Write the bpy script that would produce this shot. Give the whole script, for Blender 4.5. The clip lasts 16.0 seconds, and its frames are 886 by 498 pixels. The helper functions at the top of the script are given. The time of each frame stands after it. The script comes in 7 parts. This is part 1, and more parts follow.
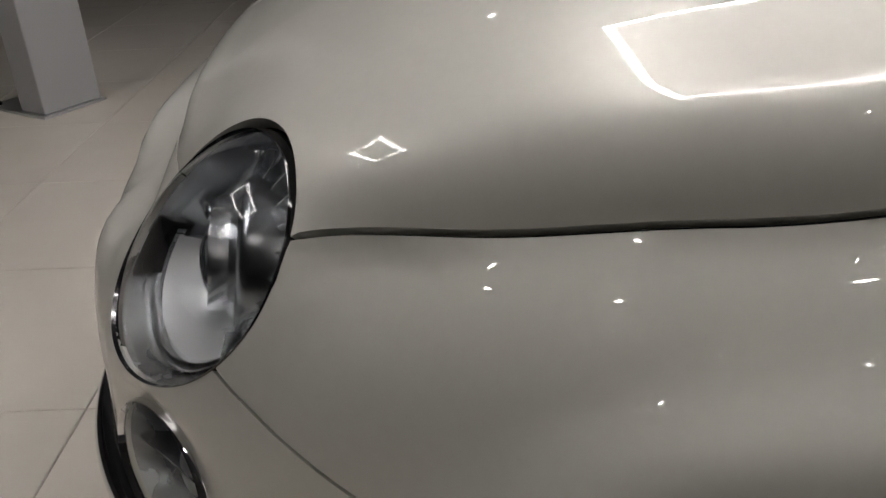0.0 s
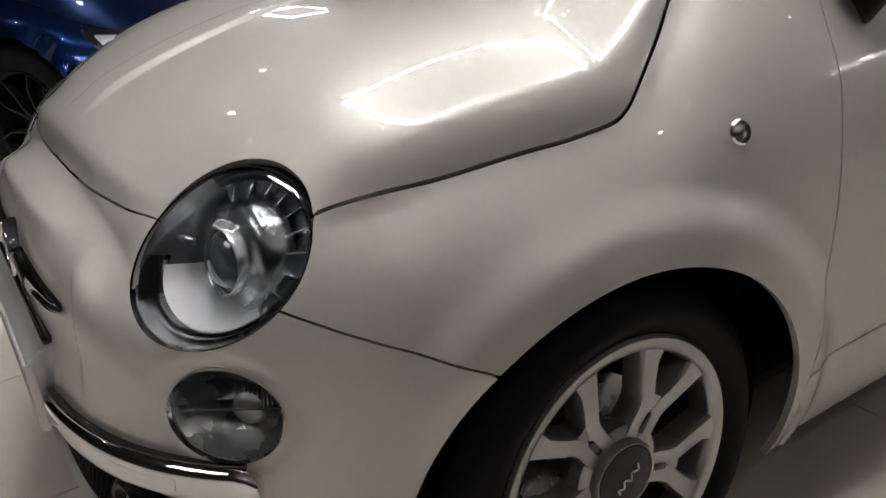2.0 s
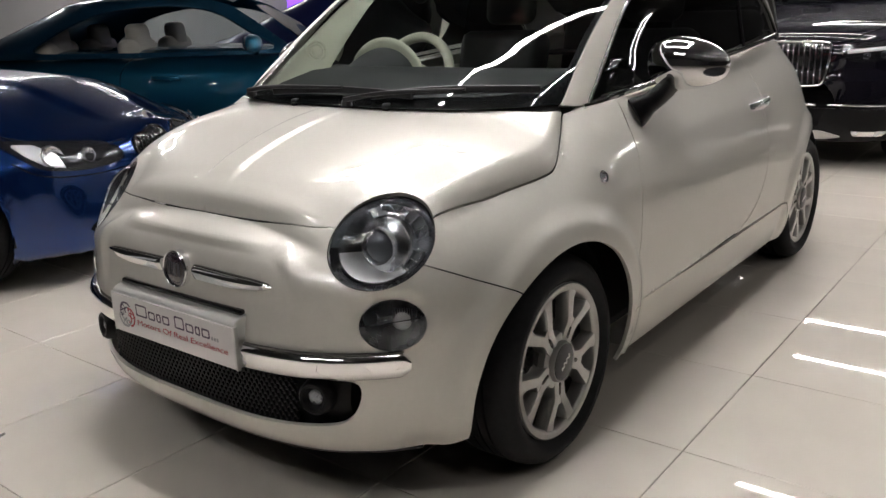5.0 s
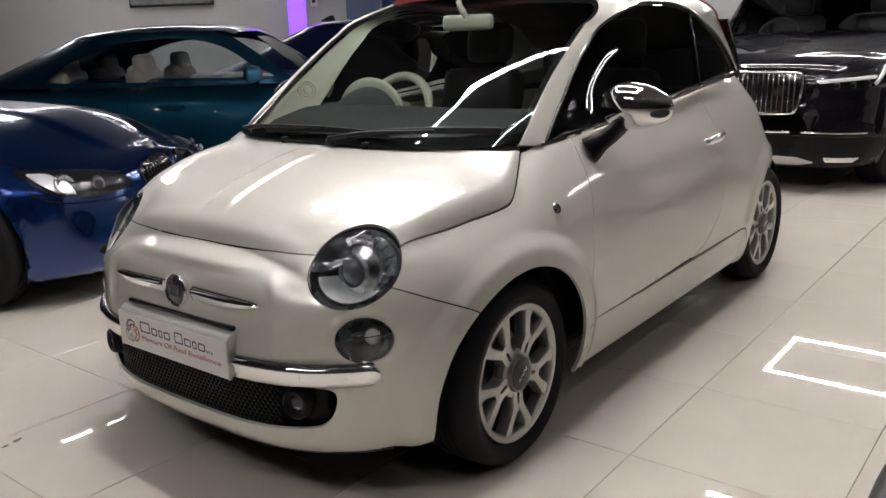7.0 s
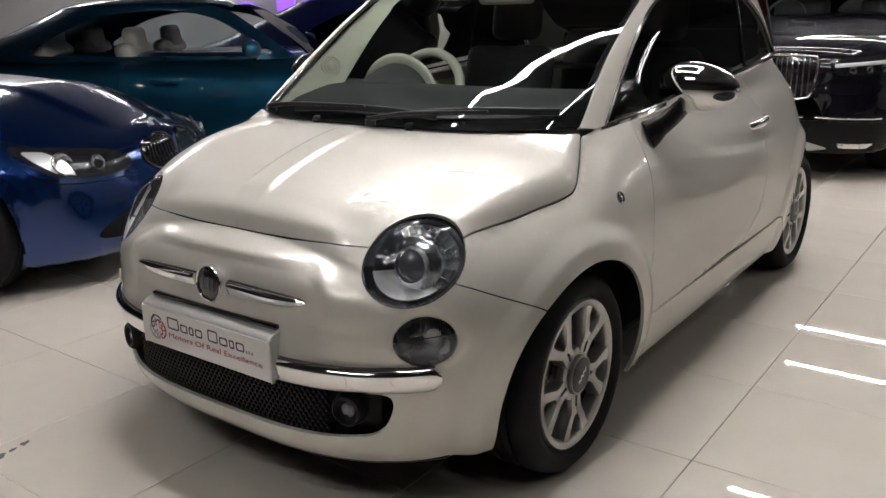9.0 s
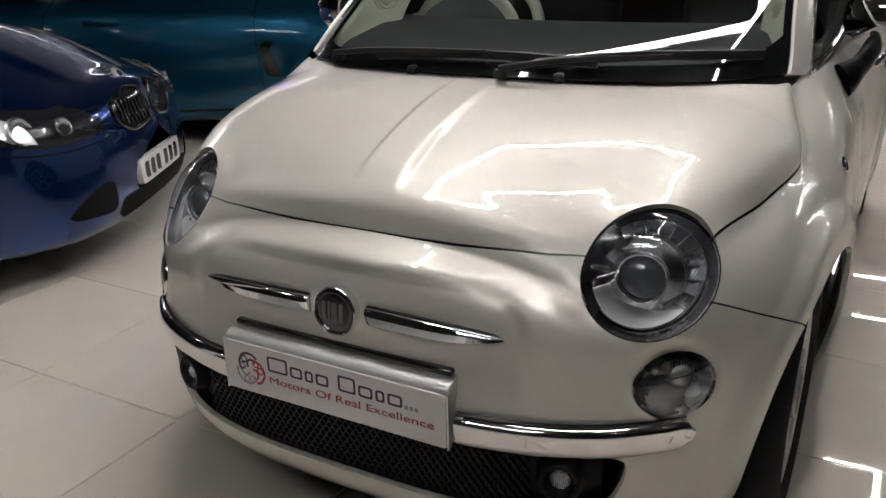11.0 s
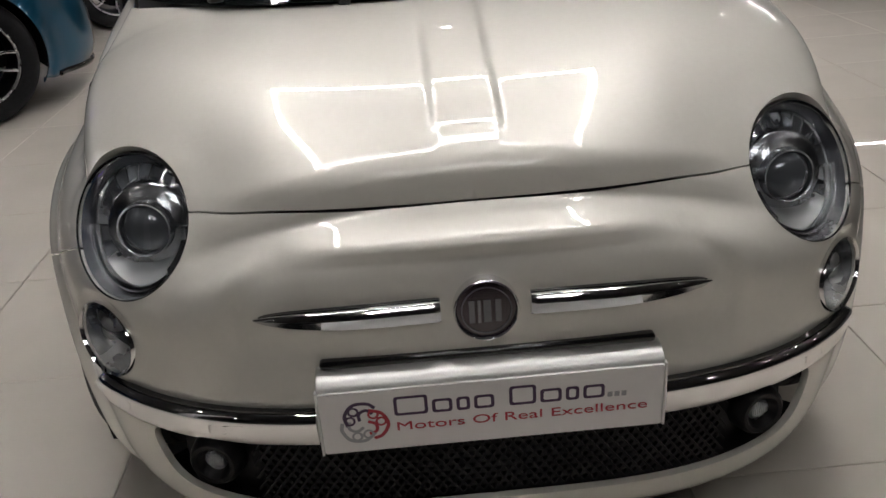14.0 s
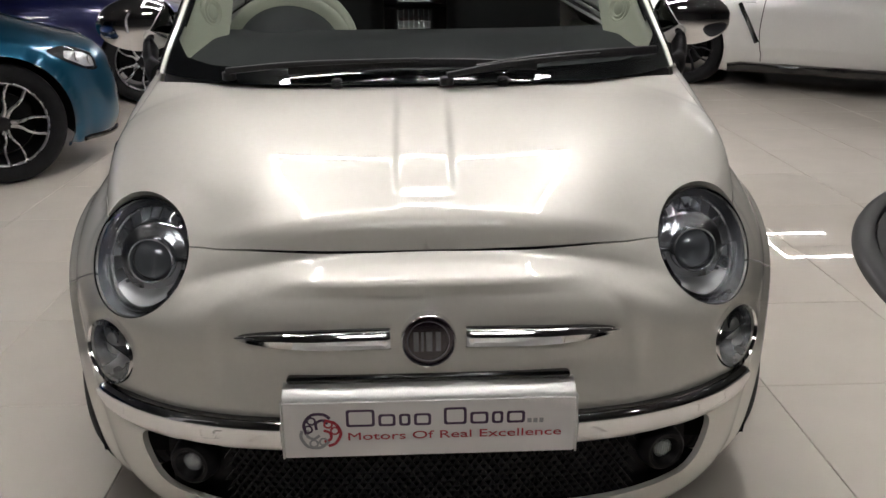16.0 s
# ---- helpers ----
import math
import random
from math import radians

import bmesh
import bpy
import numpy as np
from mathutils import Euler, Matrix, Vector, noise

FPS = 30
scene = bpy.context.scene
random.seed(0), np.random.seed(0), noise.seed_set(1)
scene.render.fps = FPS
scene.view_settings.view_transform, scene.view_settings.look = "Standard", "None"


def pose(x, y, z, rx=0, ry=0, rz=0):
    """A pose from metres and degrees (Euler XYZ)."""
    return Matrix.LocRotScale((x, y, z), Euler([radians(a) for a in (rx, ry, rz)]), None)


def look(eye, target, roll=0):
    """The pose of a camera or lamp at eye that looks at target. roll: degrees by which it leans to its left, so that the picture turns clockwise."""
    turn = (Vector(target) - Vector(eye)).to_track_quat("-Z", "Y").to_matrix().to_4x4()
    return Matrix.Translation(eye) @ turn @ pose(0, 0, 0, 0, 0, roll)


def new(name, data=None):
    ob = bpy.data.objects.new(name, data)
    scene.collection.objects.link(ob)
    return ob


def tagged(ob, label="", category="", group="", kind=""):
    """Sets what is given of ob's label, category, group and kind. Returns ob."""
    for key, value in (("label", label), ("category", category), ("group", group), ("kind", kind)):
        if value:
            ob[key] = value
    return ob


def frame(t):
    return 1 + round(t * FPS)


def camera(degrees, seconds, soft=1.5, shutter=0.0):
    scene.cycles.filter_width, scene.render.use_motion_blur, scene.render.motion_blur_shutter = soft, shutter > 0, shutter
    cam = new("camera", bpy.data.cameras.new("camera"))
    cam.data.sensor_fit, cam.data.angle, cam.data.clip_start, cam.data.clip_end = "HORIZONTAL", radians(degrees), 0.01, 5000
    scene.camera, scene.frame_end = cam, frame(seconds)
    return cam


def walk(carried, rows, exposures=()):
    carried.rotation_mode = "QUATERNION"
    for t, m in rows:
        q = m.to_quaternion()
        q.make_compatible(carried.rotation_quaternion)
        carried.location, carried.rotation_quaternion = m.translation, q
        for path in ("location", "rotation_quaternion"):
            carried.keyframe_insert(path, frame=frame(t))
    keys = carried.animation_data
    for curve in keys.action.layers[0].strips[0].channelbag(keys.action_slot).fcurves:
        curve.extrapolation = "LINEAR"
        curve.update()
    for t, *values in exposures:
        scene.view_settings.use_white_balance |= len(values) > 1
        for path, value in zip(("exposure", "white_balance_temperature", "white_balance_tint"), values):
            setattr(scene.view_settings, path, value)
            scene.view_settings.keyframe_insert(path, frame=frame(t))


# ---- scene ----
cam = camera(55.9, 16.0)
PATH = [
    (0, (1.143, -0.248, 1.009), (-0.633, -0.27, 0.088), -2.6),
    (0.5, (1.245, -0.312, 1.021), (-0.523, -0.035, 0.128), -2.8),
    (1, (1.354, -0.415, 1.058), (-0.399, 0.103, 0.247), -2.2),
    (1.5, (1.398, -0.576, 1.069), (-0.265, 0.194, 0.268), -4.1),
    (2, (1.472, -0.71, 1.076), (-0.102, 0.252, 0.305), -4.6),
    (2.5, (1.553, -0.91, 1.11), (0.062, 0.19, 0.356), -3.7),
    (3, (1.566, -1.143, 1.1), (0.181, 0.113, 0.389), -3.5),
    (3.5, (1.632, -1.326, 1.117), (0.331, 0.041, 0.453), -3.5),
    (4, (1.715, -1.52, 1.147), (0.467, -0.088, 0.521), -2.6),
    (4.5, (1.743, -1.701, 1.18), (0.561, -0.193, 0.605), -2.2),
    (7, (2.034, -1.976, 1.303), (0.838, -0.456, 0.794), -2.0),
    (7.5, (2.033, -1.978, 1.308), (0.836, -0.458, 0.804), -1.7),
    (8, (1.998, -1.98, 1.31), (0.798, -0.454, 0.829), -1.2),
    (8.5, (1.888, -1.972, 1.3), (0.718, -0.429, 0.797), -1.3),
    (9, (1.733, -1.956, 1.286), (0.593, -0.409, 0.731), -1.1),
    (9.5, (1.54, -1.861, 1.259), (0.401, -0.328, 0.664), -1.2),
    (10, (1.335, -1.81, 1.256), (0.205, -0.276, 0.649), -1.0),
    (12.5, (0.243, -1.684, 1.222), (-0.104, 0.084, 0.353), -3.8),
    (13, (0.091, -1.61, 1.186), (-0.11, 0.175, 0.305), -4.1),
    (13.5, (-0.011, -1.583, 1.185), (-0.082, 0.215, 0.311), -4.0),
    (14, (-0.094, -1.681, 1.215), (-0.029, 0.113, 0.333), -4.0),
    (14.5, (-0.14, -1.769, 1.217), (0.0, 0.023, 0.341), -3.0),
    (15, (-0.089, -1.863, 1.212), (0.047, -0.047, 0.385), -1.5),
    (15.5, (-0.042, -1.942, 1.214), (0.038, -0.082, 0.485), -0.9),
    (16, (-0.02, -1.948, 1.244), (0.047, -0.068, 0.561), -0.5),
]
walk(cam, [(t, look(eye, target, roll)) for t, eye, target, roll in PATH],
     exposures=[(0, -0.30), (1.5, -0.18), (3, 0.33), (4.5, 0.44), (7.5, 0.40), (9, 0.34), (10, 0.19), (12.5, -0.32), (14, -0.13), (16, 0.1)])
# ---- world, exposure ----
world = bpy.data.worlds.new("showroom_world")
scene.world = world
world.use_nodes = True
world.node_tree.nodes["Background"].inputs[0].default_value = (0.02, 0.022, 0.03, 1)
world.node_tree.nodes["Background"].inputs[1].default_value = 0.2
scene.view_settings.exposure = 0.0
CEIL = 3.0


# ---- materials ----
def mat(name, color, rough=0.5, metal=0.0, coat=0.0, coat_rough=0.03, var=0.0, scale=20.0, bump=0.0, bump_scale=200.0,
        spec=0.5, rough_var=0.0, trans=0.0, ior=1.45, alpha=1.0, emit=None, power=0.0, sheen=0.0):
    m = bpy.data.materials.new(name)
    m.use_nodes = True
    nt = m.node_tree
    b = nt.nodes["Principled BSDF"]
    b.inputs["Base Color"].default_value = (*color, 1)
    b.inputs["Roughness"].default_value = rough
    b.inputs["Metallic"].default_value = metal
    b.inputs["Coat Weight"].default_value = coat
    b.inputs["Coat Roughness"].default_value = coat_rough
    b.inputs["Specular IOR Level"].default_value = spec
    b.inputs["Transmission Weight"].default_value = trans
    b.inputs["IOR"].default_value = ior
    b.inputs["Alpha"].default_value = alpha
    b.inputs["Sheen Weight"].default_value = sheen
    if emit:
        b.inputs["Emission Color"].default_value = (*emit, 1)
        b.inputs["Emission Strength"].default_value = power
    if var or rough_var or bump:
        tc = nt.nodes.new("ShaderNodeTexCoord")
    if var or rough_var:
        n1 = nt.nodes.new("ShaderNodeTexNoise")
        n1.inputs["Scale"].default_value, n1.inputs["Detail"].default_value = scale, 6
        n2 = nt.nodes.new("ShaderNodeTexNoise")
        n2.inputs["Scale"].default_value, n2.inputs["Detail"].default_value = scale / 9, 3
        nt.links.new(tc.outputs["Object"], n1.inputs["Vector"])
        nt.links.new(tc.outputs["Object"], n2.inputs["Vector"])
        mix = nt.nodes.new("ShaderNodeMath")
        mix.operation = "ADD"
        nt.links.new(n1.outputs["Fac"], mix.inputs[0])
        nt.links.new(n2.outputs["Fac"], mix.inputs[1])
    if var:
        ramp = nt.nodes.new("ShaderNodeMapRange")
        ramp.inputs["From Min"].default_value, ramp.inputs["From Max"].default_value = 0.6, 1.4
        ramp.inputs["To Min"].default_value, ramp.inputs["To Max"].default_value = 1 - var, 1 + var
        nt.links.new(mix.outputs[0], ramp.inputs["Value"])
        mul = nt.nodes.new("ShaderNodeVectorMath")
        mul.operation = "SCALE"
        mul.inputs[0].default_value = color
        nt.links.new(ramp.outputs[0], mul.inputs["Scale"])
        nt.links.new(mul.outputs[0], b.inputs["Base Color"])
    if rough_var:
        rr = nt.nodes.new("ShaderNodeMapRange")
        rr.inputs["From Min"].default_value, rr.inputs["From Max"].default_value = 0.6, 1.4
        rr.inputs["To Min"].default_value, rr.inputs["To Max"].default_value = rough * (1 - rough_var), rough * (1 + rough_var)
        nt.links.new(mix.outputs[0], rr.inputs["Value"])
        nt.links.new(rr.outputs[0], b.inputs["Roughness"])
    if bump:
        n3 = nt.nodes.new("ShaderNodeTexNoise")
        n3.inputs["Scale"].default_value, n3.inputs["Detail"].default_value = bump_scale, 4
        nt.links.new(tc.outputs["Object"], n3.inputs["Vector"])
        bp = nt.nodes.new("ShaderNodeBump")
        bp.inputs["Strength"].default_value, bp.inputs["Distance"].default_value = bump, 0.002
        nt.links.new(n3.outputs["Fac"], bp.inputs["Height"])
        nt.links.new(bp.outputs[0], b.inputs["Normal"])
    return m


def clear_glass(name, tint=(1, 1, 1), rough=0.0):
    """A thin pane: sees straight through with a mirror coat that grows at grazing angles."""
    m = bpy.data.materials.new(name)
    m.use_nodes = True
    nt = m.node_tree
    nt.nodes.clear()
    out = nt.nodes.new("ShaderNodeOutputMaterial")
    tr = nt.nodes.new("ShaderNodeBsdfTransparent")
    tr.inputs[0].default_value = (*tint, 1)
    gl = nt.nodes.new("ShaderNodeBsdfGlossy")
    gl.inputs["Roughness"].default_value = rough
    fr = nt.nodes.new("ShaderNodeFresnel")
    fr.inputs["IOR"].default_value = 1.5
    mx = nt.nodes.new("ShaderNodeMixShader")
    nt.links.new(fr.outputs[0], mx.inputs[0])
    nt.links.new(tr.outputs[0], mx.inputs[1])
    nt.links.new(gl.outputs[0], mx.inputs[2])
    nt.links.new(mx.outputs[0], out.inputs[0])
    return m


PEARL = mat("pearl_white_paint", (0.662, 0.645, 0.598), 0.40, 0.22, 0.92, 0.012, var=0.025, scale=900)
CHROME = mat("chrome", (0.82, 0.82, 0.83), 0.05, 1.0, rough_var=0.3, scale=30)
SATIN = mat("satin_aluminium", (0.70, 0.70, 0.69), 0.36, 0.9, rough_var=0.25, scale=60)
ALLOY = mat("painted_alloy", (0.42, 0.417, 0.41), 0.30, 0.8, 0.3, 0.1, var=0.04, scale=80)
# wheel inside: alloy darkened, its shade put into the colour
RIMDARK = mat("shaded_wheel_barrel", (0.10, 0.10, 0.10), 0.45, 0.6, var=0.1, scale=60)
RUBBER = mat("tyre_rubber", (0.013, 0.013, 0.0145), 0.7, spec=0.2, var=0.25, scale=60, bump=0.15)
BLACKPL = mat("black_textured_plastic", (0.018, 0.018, 0.02), 0.45, var=0.2, scale=120, bump=0.12)
GLOSSBLK = mat("gloss_black", (0.008, 0.008, 0.009), 0.12, 0, 0.6)
DARKGAP = mat("dark_underbody", (0.006, 0.006, 0.0065), 0.85, spec=0.2, var=0.2, scale=30)
LENS = clear_glass("clear_lens", (0.93, 0.95, 0.97))
WINDOW = clear_glass("window_glass", (0.62, 0.68, 0.66))
PRIVACY = clear_glass("side_window_glass", (0.17, 0.18, 0.18))
REFLECTOR = mat("lamp_reflector", (0.88, 0.89, 0.91), 0.22, 1.0, rough_var=0.5, scale=12)
LAMPDARK = mat("lamp_bezel", (0.16, 0.165, 0.18), 0.25, 0.6, 0.5)
SATINREF = mat("satin_lamp_reflector", (0.92, 0.92, 0.93), 0.38, 0.8, rough_var=0.3, scale=14)
LENSDARK = mat("dark_lens_reflection", (0.13, 0.135, 0.15), 0.25, 0.8, 0.5)
LAMPPOCKET = mat("black_lamp_pocket", (0.02, 0.02, 0.023), 0.2, 0.3, 0.5)
LAMPGREY = mat("grey_lamp_reflector", (0.56, 0.57, 0.59), 0.24, 1.0, rough_var=0.4, scale=14)
LAMPRIB = mat("ribbed_lamp_panel", (0.25, 0.26, 0.28), 0.3, 0.85, rough_var=0.3, scale=20)
CAPGREY = mat("dark_grey_cap", (0.035, 0.035, 0.038), 0.4, 0.2, var=0.1)
GRILLEBLK = mat("dark_grille_plastic", (0.005, 0.005, 0.006), 0.42, spec=0.2, var=0.2, scale=200)
HOLDER = mat("brushed_holder_metal", (0.80, 0.80, 0.79), 0.46, 0.85, rough_var=0.25, scale=60)
PROJECTOR = mat("projector_glass", (0.15, 0.16, 0.175), 0.10, 0.45, 1.0)
SOUTHW = mat("grey_wall_paint", (0.07, 0.068, 0.068), 0.6, var=0.1, scale=2)
CREAM = mat("cream_interior_plastic", (0.50, 0.50, 0.41), 0.45, var=0.05, scale=90, bump=0.05)
DASH = mat("dark_dashboard", (0.020, 0.021, 0.023), 0.6, var=0.2, scale=90, bump=0.1)
REDCLOTH = mat("red_canvas", (0.30, 0.045, 0.045), 0.85, var=0.15, scale=250, bump=0.3, bump_scale=900)
SEATDARK = mat("dark_seat_leather", (0.02, 0.02, 0.022), 0.5, var=0.2, scale=50, bump=0.1)
PLATEWHITE = mat("white_plate_face", (0.72, 0.70, 0.70), 0.3, var=0.03, scale=40)
INK_PURPLE = mat("purple_ink", (0.055, 0.028, 0.07), 0.4, var=0.1)
INK_RED = mat("red_ink", (0.42, 0.035, 0.055), 0.4, var=0.1)
INK_GREY = mat("grey_ink", (0.33, 0.33, 0.35), 0.35, 0.3)
BADGE_RED = mat("dark_red_enamel", (0.018, 0.008, 0.018), 0.25, 0.2, 1.0)
TILE = mat("polished_porcelain_tile", (0.71, 0.66, 0.595), 0.016, var=0.045, scale=5, rough_var=0.4, spec=0.45)
GROUT = mat("grey_grout", (0.16, 0.145, 0.13), 0.8, var=0.15, scale=60)
WALLW = mat("white_wall_paint", (0.40, 0.40, 0.41), 0.6, var=0.03, scale=3, bump=0.05)
WALLDK = mat("dark_wall_paint", (0.045, 0.043, 0.045), 0.5, var=0.25, scale=2)
M_BLUE = mat("metallic_blue_paint", (0.006, 0.034, 0.155), 0.24, 0.85, 1.0, 0.02, var=0.04, scale=400)
M_TEAL = mat("metallic_teal_paint", (0.006, 0.082, 0.16), 0.36, 0.8, 1.0, 0.02, var=0.04, scale=400)
M_NAVY = mat("dark_navy_paint", (0.008, 0.012, 0.07), 0.3, 0.4, 1.0, 0.02, var=0.04, scale=400)
M_BLACK = mat("black_car_paint", (0.004, 0.0035, 0.007), 0.5, 0.0, 0.8, 0.015, var=0.1, scale=400, spec=0.05)
M_WHITE = mat("white_car_paint", (0.66, 0.655, 0.64), 0.35, 0.1, 1.0, 0.02, var=0.02, scale=400)
TINT = clear_glass("tinted_glass", (0.10, 0.11, 0.12))
GREYSEAT = mat("light_grey_leather", (0.34, 0.31, 0.28), 0.5, var=0.1, scale=40, bump=0.1)
DARKALLOY = mat("machined_dark_alloy", (0.30, 0.30, 0.31), 0.25, 0.9, rough_var=0.3, scale=50)
MACHINED = mat("bright_machined_alloy", (0.66, 0.66, 0.66), 0.28, 0.85, rough_var=0.3, scale=50)
BLACKALLOY = mat("black_alloy", (0.02, 0.02, 0.022), 0.3, 0.5, 0.5, 0.1)
CEILM = mat("dark_ceiling_paint", (0.045, 0.044, 0.045), 0.7, var=0.2, scale=4)
LED = mat("led_strip", (1, 1, 1), 0.5, emit=(1.0, 0.957, 0.93), power=74.0)
LED_FILL = mat("fill_led_strip", (1, 1, 1), 0.5, emit=(1.0, 0.957, 0.93), power=29.0)
LED_WASH = mat("wall_wash_strip", (1, 1, 1), 0.5, emit=(1.0, 0.957, 0.93), power=34.0)
SPOT = mat("spot_bulb", (1, 1, 1), 0.5, emit=(1.0, 0.94, 0.87), power=160.0)
PURPLE = mat("purple_led_tube", (0.3, 0.1, 0.9), 0.5, emit=(0.25, 0.09, 0.95), power=1.1)


# ---- mesh helpers ----
def mesh_from(name, verts, faces, material, smooth=True):
    me = bpy.data.meshes.new(name)
    me.from_pydata([tuple(map(float, v)) for v in verts], [], [tuple(map(int, f)) for f in faces])
    me.materials.append(material)
    if smooth:
        me.polygons.foreach_set("use_smooth", [True] * len(me.polygons))
    me.update()
    return me


def part(name, bm, material, parent=None, label="", smooth=False, angle=None):
    """One mesh object from a bmesh (or a ready mesh) under a thing or a part."""
    if isinstance(bm, bmesh.types.BMesh):
        me = bpy.data.meshes.new(name)
        bm.to_mesh(me)
        bm.free()
        me.materials.append(material)
        if smooth:
            me.polygons.foreach_set("use_smooth", [True] * len(me.polygons))
            if angle:
                me.set_sharp_from_angle(angle=radians(angle))
    else:
        me = bm
    ob = new(name, me)
    if parent:
        ob.parent = parent
    if label:
        ob["label"] = label
    return ob


def thing(name, label, category, group="", kind="", at=None):
    ob = new(name)
    ob.empty_display_size = 0.1
    if at is not None:
        ob.matrix_basis = at
    return tagged(ob, label, category, group, kind)


def box_bm(sx, sy, sz, m=Matrix(), bevel=0.0, seg=2):
    bm = bmesh.new()
    bmesh.ops.create_cube(bm, size=1, matrix=Matrix.Diagonal((sx, sy, sz, 1)))
    if bevel:
        bmesh.ops.bevel(bm, geom=bm.edges[:], offset=bevel, segments=seg, profile=0.5, affect="EDGES")
    bmesh.ops.transform(bm, matrix=m, verts=bm.verts)
    return bm


def merge(*bms):
    """Several bmeshes in one."""
    out = bmesh.new()
    for b in bms:
        me = bpy.data.meshes.new("tmp")
        b.to_mesh(me)
        b.free()
        out.from_mesh(me)
        bpy.data.meshes.remove(me)
    return out


def cyl_bm(r, h, m=Matrix(), n=48, r2=None, bevel=0.0):
    bm = bmesh.new()
    bmesh.ops.create_cone(bm, cap_ends=True, segments=n, radius1=r, radius2=r if r2 is None else r2, depth=h)
    if bevel:
        bmesh.ops.bevel(bm, geom=[e for e in bm.edges if abs(e.verts[0].co.z - e.verts[1].co.z) < 1e-6], offset=bevel, segments=3, profile=0.5, affect="EDGES")
    bmesh.ops.transform(bm, matrix=m, verts=bm.verts)
    return bm


def lathe_bm(profile, n=64, m=Matrix(), closed=False):
    """Turns a profile of (radius, height) about z."""
    bm = bmesh.new()
    k = len(profile)
    rings = [[bm.verts.new((r * math.cos(2 * math.pi * i / n), r * math.sin(2 * math.pi * i / n), h)) for r, h in profile] for i in range(n)]
    for i in range(n):
        a, b = rings[i], rings[(i + 1) % n]
        for j in range(k if closed else k - 1):
            j2 = (j + 1) % k
            bm.faces.new((a[j], b[j], b[j2], a[j2]))
    bmesh.ops.remove_doubles(bm, verts=bm.verts, dist=1e-6)
    bmesh.ops.recalc_face_normals(bm, faces=bm.faces)
    bmesh.ops.transform(bm, matrix=m, verts=bm.verts)
    return bm


def spline(pts, n, closed=False):
    """Catmull-Rom through points, about n samples, evenly spaced in length."""
    p = np.array(pts, float)
    if closed:
        p = np.vstack([p[-1], p, p[0], p[1]])
    else:
        p = np.vstack([2 * p[0] - p[1], p, 2 * p[-1] - p[-2]])
    out = []
    for i in range(1, len(p) - 2):
        for u in np.linspace(0, 1, 40, endpoint=False):
            out.append(0.5 * (2 * p[i] + (p[i + 1] - p[i - 1]) * u + (2 * p[i - 1] - 5 * p[i] + 4 * p[i + 1] - p[i + 2]) * u * u + (3 * p[i] - p[i - 1] - 3 * p[i + 1] + p[i + 2]) * u ** 3))
    out.append(p[-2])
    out = np.array(out)
    s = np.r_[0, np.cumsum(np.linalg.norm(np.diff(out, axis=0), axis=1))]
    at = np.linspace(0, s[-1], n)
    return np.stack([np.interp(at, s, out[:, k]) for k in range(out.shape[1])], 1)


def sweep_bm(path, section, up=(0, 0, 1), scale=None, cap=True, closed=False):
    """Sweeps a closed section of (across, up) points along a path."""
    path = [Vector(p) for p in path]
    bm = bmesh.new()
    rings = []
    n = len(path)
    for i, p in enumerate(path):
        if closed:
            t = (path[(i + 1) % n] - path[i - 1]).normalized()
        else:
            t = (path[min(i + 1, n - 1)] - path[max(i - 1, 0)]).normalized()
        u = up[i] if isinstance(up, list) else up
        side = t.cross(Vector(u)).normalized()
        top = side.cross(t).normalized()
        k = scale[i] if scale is not None else 1.0
        kx, ky = k if isinstance(k, tuple) else (k, k)
        rings.append([bm.verts.new(p + side * a * kx + top * b * ky) for a, b in section])
    m = len(section)
    for i in range(n if closed else n - 1):
        a, b = rings[i], rings[(i + 1) % n]
        for j in range(m):
            bm.faces.new((a[j], a[(j + 1) % m], b[(j + 1) % m], b[j]))
    if cap and not closed:
        bm.faces.new(rings[0][::-1])
        bm.faces.new(rings[-1])
    bmesh.ops.recalc_face_normals(bm, faces=bm.faces)
    return bm


def round_section(rx, ry, n=12, p=2.0):
    return [(rx * math.copysign(abs(math.cos(a)) ** (2 / p), math.cos(a)), ry * math.copysign(abs(math.sin(a)) ** (2 / p), math.sin(a))) for a in (2 * math.pi * i / n for i in range(n))]


def prism_bm(outline, depth, m=Matrix(), bevel=0.0, seg=2):
    """A flat outline in x, y given a thickness along z, from 0 down to -depth."""
    bm = bmesh.new()
    f = bm.faces.new([bm.verts.new((x, y, 0)) for x, y in outline])
    if f.normal.z < 0:
        f.normal_flip()
    r = bmesh.ops.extrude_face_region(bm, geom=[f])
    bmesh.ops.translate(bm, vec=(0, 0, -depth), verts=[v for v in r["geom"] if isinstance(v, bmesh.types.BMVert)])
    bmesh.ops.recalc_face_normals(bm, faces=bm.faces)
    if bevel:
        top = [e for e in bm.edges if all(abs(v.co.z) < 1e-7 for v in e.verts)]
        bmesh.ops.bevel(bm, geom=top, offset=bevel, segments=seg, profile=0.5, affect="EDGES")
    bmesh.ops.transform(bm, matrix=m, verts=bm.verts)
    return bm


def rounded_rect(w, h, r, n=6):
    out = []
    for cx, cy, a0 in ((w / 2 - r, h / 2 - r, 0), (-w / 2 + r, h / 2 - r, 90), (-w / 2 + r, -h / 2 + r, 180), (w / 2 - r, -h / 2 + r, 270)):
        out += [(cx + r * math.cos(radians(a0 + 90 * i / n)), cy + r * math.sin(radians(a0 + 90 * i / n))) for i in range(n + 1)]
    return out


